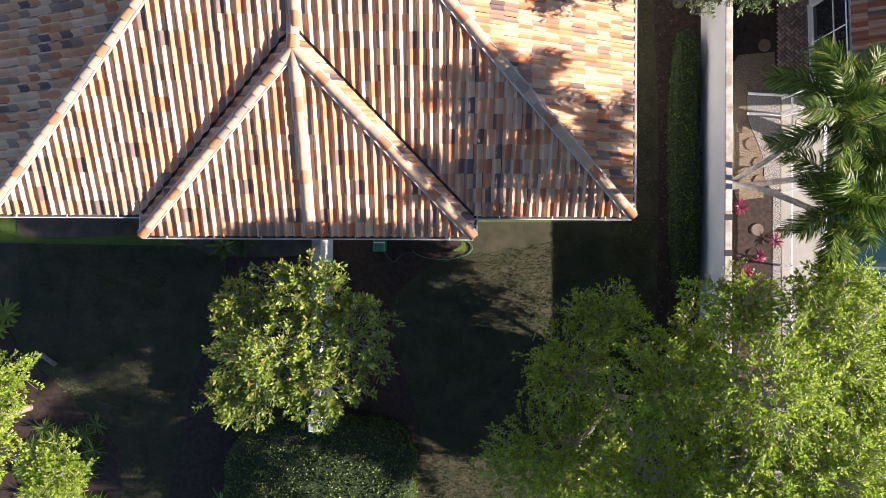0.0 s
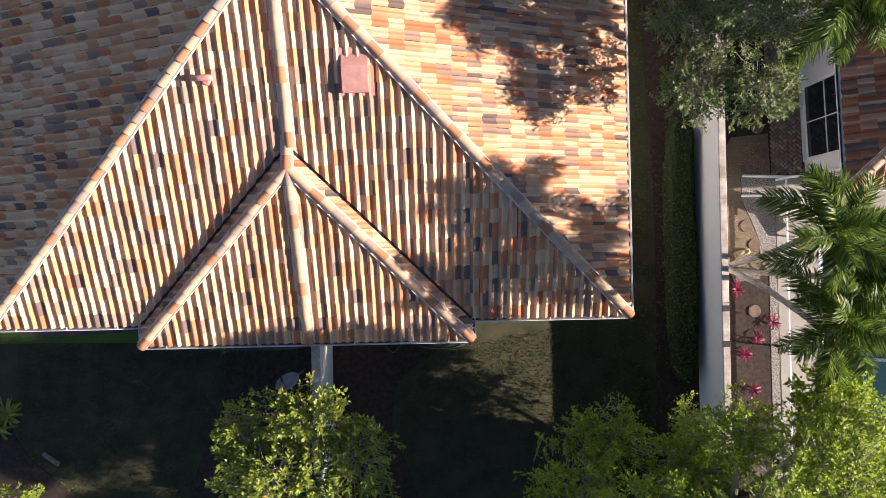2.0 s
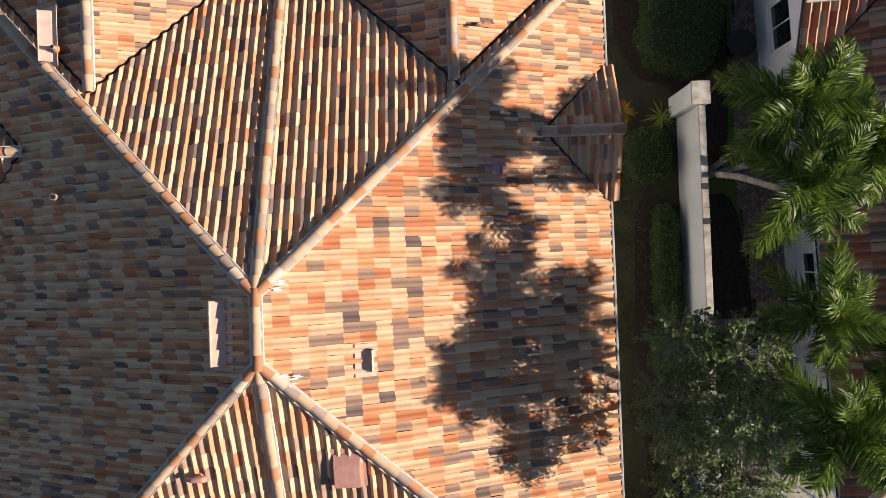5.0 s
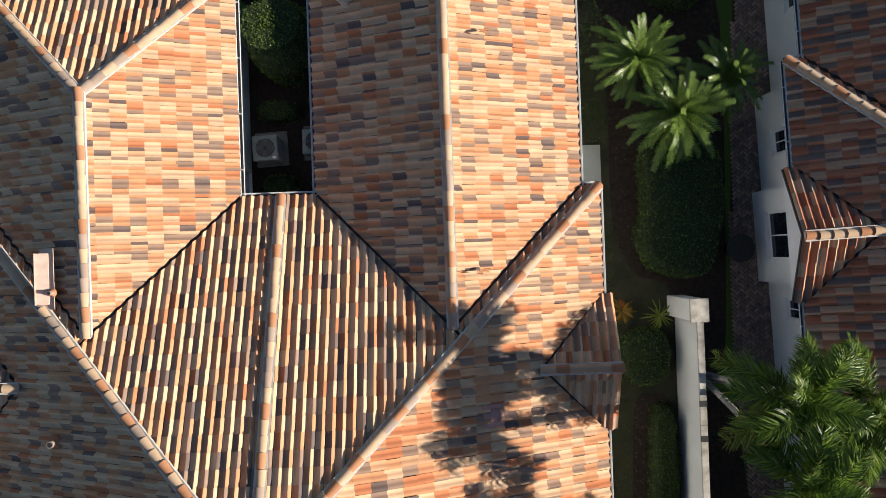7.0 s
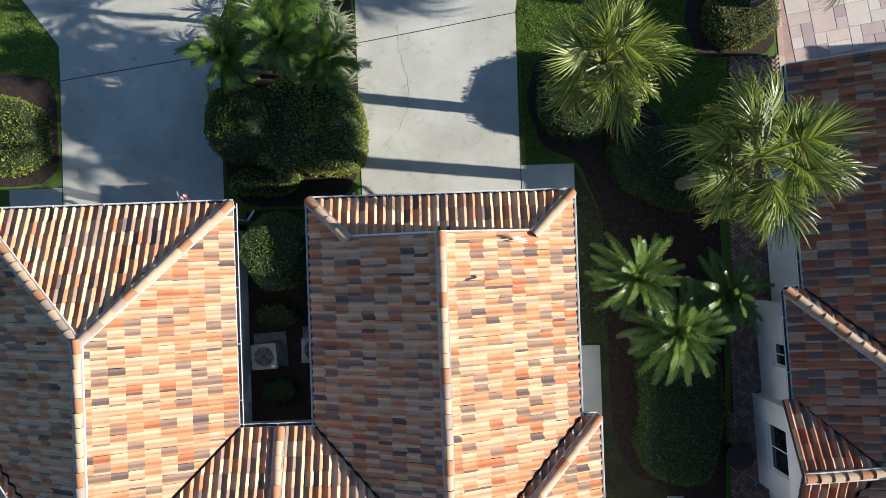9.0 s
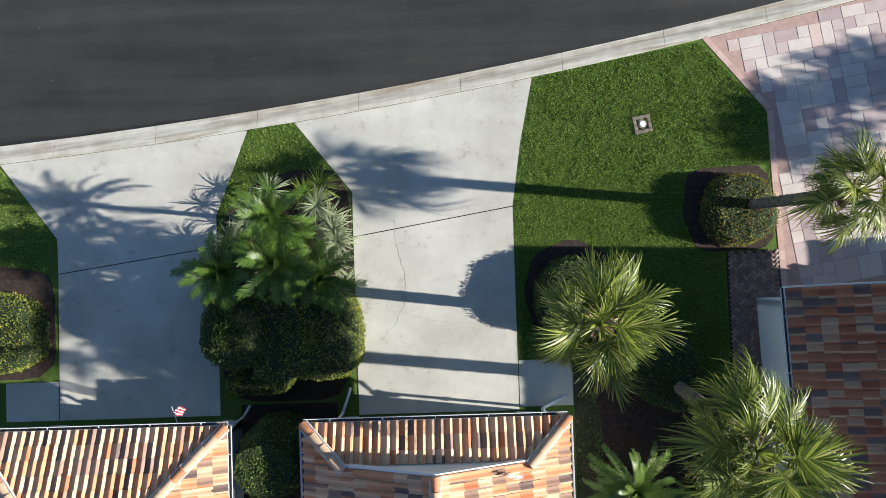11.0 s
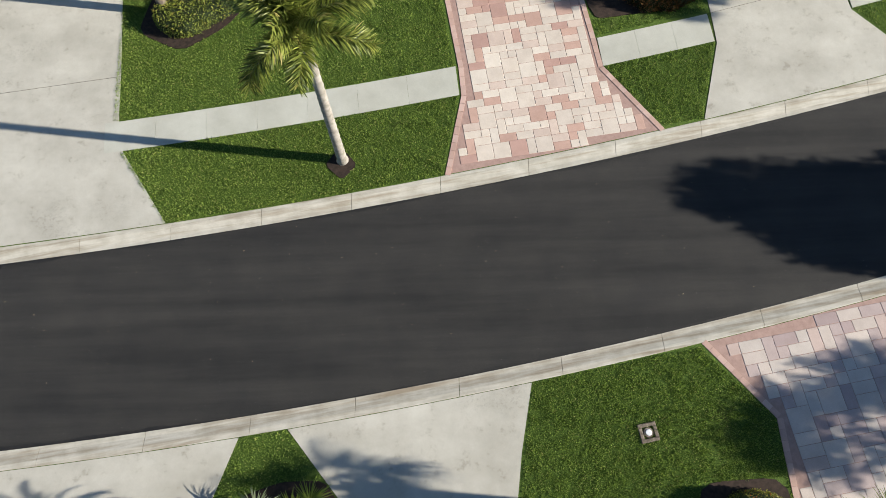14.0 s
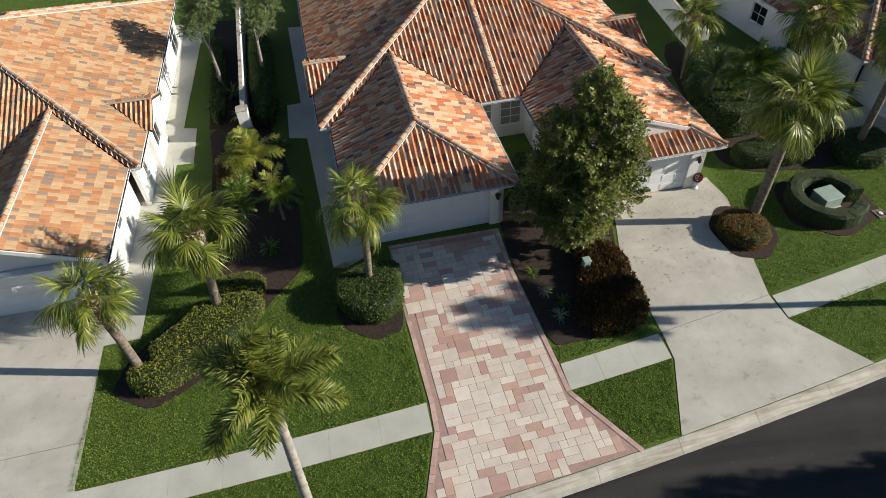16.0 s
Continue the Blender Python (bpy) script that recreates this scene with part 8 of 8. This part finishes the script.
# ---- the neighbour's pool ----
setting("pool_deck", slab([(10.64, 4.36), (10.64, 0.8), (10.74, -6.0), (24.0, -6.0), (24.0, 4.36)], -0.1, 0.03), POOLDECK, "beige pool deck behind the neighbouring villa", "pool deck")
setting("pool", slab([(12.0, 1.9), (20.0, 2.2), (20.0, -4.0), (12.0, -4.0)], 0.02, 0.045), WATER, "teal swimming pool water", "swimming pool")
cage = thing("pool_cage", (10.66, 0.0, 0), "white aluminium frame of a screened pool cage", "pool cage")
bpy.context.view_layer.update()
for y in (4.25, 3.65, 1.4, -0.9, -3.2, -5.6):
    part("post", boxes((10.63, 10.69, y - 0.03, y + 0.03, 0.03, 2.2)), TRIM, cage)
    if y < 3:
        bm = bmesh.new()
        tube(bm, [(10.66, y, 2.25), (13.7, y, 3.35), (18.0, y, 3.5)], 0.04, 6)
        part("roof_beam", bm, TRIM, cage)
part("top_rail", boxes((10.62, 10.70, -5.65, 4.3, 2.201, 2.29)), TRIM, cage)
part("chair_rail", boxes((10.64, 10.68, -5.57, 4.2, 0.58, 0.63)), TRIM, cage)
part("cross_rail", boxes((10.71, 11.5, 3.62, 3.68, 2.21, 2.28)), TRIM, cage)
bm = bmesh.new()
tube(bm, [(10.68, 3.6, 2.27), (12.14, 2.39, 2.8), (13.7, 1.15, 3.35)], 0.045, 6)
part("hip_beam", bm, TRIM, cage)
bm = bmesh.new()
tube(bm, [(13.7, -6.0, 3.37), (13.7, 1.15, 3.37)], 0.04, 6)
part("purlin", bm, TRIM, cage)


def lounge_chair(x, y, turn):
    t = thing("lounge_chair", (x, y, 0.03), "pale folded lounge chair on the pool deck", "chair")
    bpy.context.view_layer.update()
    m = pose(x, y, 0.03, 0, 0, turn)
    part("seat", boxes((-0.3, 0.3, -0.45, 0.35, 0.3, 0.36), bevel=0.02), POOLDECK, t, "", m)
    part("backrest", boxes((-0.3, 0.3, 0.0, 0.6, 0.0, 0.05), bevel=0.02), POOLDECK, t, "", m @ pose(0, 0.36, 0.34, 50, 0, 0))
    for a in (-0.27, 0.27):
        for b in (-0.4, 0.3):
            part("leg", boxes((a - 0.02, a + 0.02, b - 0.02, b + 0.02, 0, 0.299)), TRIM, t, "", m)


lounge_chair(11.25, 2.95, 30)
# stepping stones in the strip behind the wall
for k, (x, y) in enumerate(((10.1, 5.9), (10.2, 5.1), (9.75, 4.6), (9.42, 3.37), (9.69, 2.84), (9.93, 2.25), (9.96, 1.71), (9.9, 0.2))):
    bm = bmesh.new()
    bmesh.ops.create_cone(bm, segments=14, radius1=0.2, radius2=0.185, depth=0.05, cap_ends=True, matrix=Matrix.Translation((x, y, 0.045)))
    tagged(part("stepping_stone", bm, STONE_TAN), "round tan stepping stone in dark mulch", "stepping stone", "stepping stones")
bm = bmesh.new()
tube(bm, [(9.29, 1.94, 0.1), (9.5, 2.02, 0.1), (9.74, 2.07, 0.1)], [0.09, 0.1, 0.085], 10)
tagged(part("log", bm, THATCH), "short cut palm log on the mulch", "log")
bm = boxes((-0.3, 0.3, -0.07, 0.07, 0.0, 0.07), bevel=0.01)
tagged(part("plank", bm, BARKT, None, "", pose(-12.0, -3.9, 0.03, 0, 0, -35)), "short weathered wooden plank on the lawn", "plank")
# a round dark table below the neighbour's window
tb = thing("round_table", (9.95, 17.35, 0), "round black patio table on the brick path", "table")
bpy.context.view_layer.update()
bm = bmesh.new()
bmesh.ops.create_cone(bm, segments=28, radius1=0.42, radius2=0.43, depth=0.04, cap_ends=True, matrix=Matrix.Translation((9.95, 17.35, 0.72)))
part("tabletop", bm, BLACK, tb)
bm = bmesh.new()
tube(bm, [(9.95, 17.35, 0.02), (9.95, 17.35, 0.7)], [0.2, 0.04], 10)
part("pedestal", bm, BLACK, tb)

# fallen leaves on the far driveway, the street edge and the beds

def litter(outline, n, z, size, mat, label, seed):
    rng = np.random.default_rng(seed)
    xs, ys = [p[0] for p in outline], [p[1] for p in outline]
    x, y = rng.uniform(min(xs), max(xs), n), rng.uniform(min(ys), max(ys), n)
    ok = in_poly(outline, x, y)
    p = np.stack((x[ok], y[ok], np.full(ok.sum(), z)), 1)
    a = rng.uniform(0, math.tau, len(p))
    ax = np.stack((np.cos(a), np.sin(a), np.full(len(p), 0.12)), 1)
    nn = unit(rng.normal(0, 0.25, p.shape) + np.array((0, 0, 1)))
    v, f = leaf_arrays(p, unit(ax), nn, size * rng.uniform(0.6, 1.3, len(p)), 0.55)
    tagged(part("fallen_leaves", mesh_np("fallen_leaves", v, f, mat)), label, "fallen leaves", kind="stuff")


litter([(12.2, 50.5), (16.5, 52.0), (17.5, 56.5), (12.8, 56.5), (11.9, 53.0)], 130, 0.024, 0.09, THATCH, "brown leaves fallen on the driveway", 1)
litter([(6.6, -9.0), (8.0, -9.0), (8.0, 12.8), (6.7, 12.8)], 900, 0.028, 0.07, LEAF_DEAD, "dry leaves on the mulch strip", 2)
litter([(-12.0, -9.0), (6.0, -9.0), (6.0, -0.2), (-12.0, -0.2)], 420, 0.03, 0.045, SOIL, "dry leaves on the worn lawn", 3)
litter([(6.3, 17.0), (9.8, 17.0), (9.8, 27.0), (5.8, 26.5)], 420, 0.028, 0.06, LEAF_DEAD, "dry leaves on the mulch", 4)
litter([(-16, 34.6), (16, 38.6), (16, 43.6), (-16, 39.0)], 200, -0.076, 0.04, THATCH, "specks of leaf on the asphalt", 5)
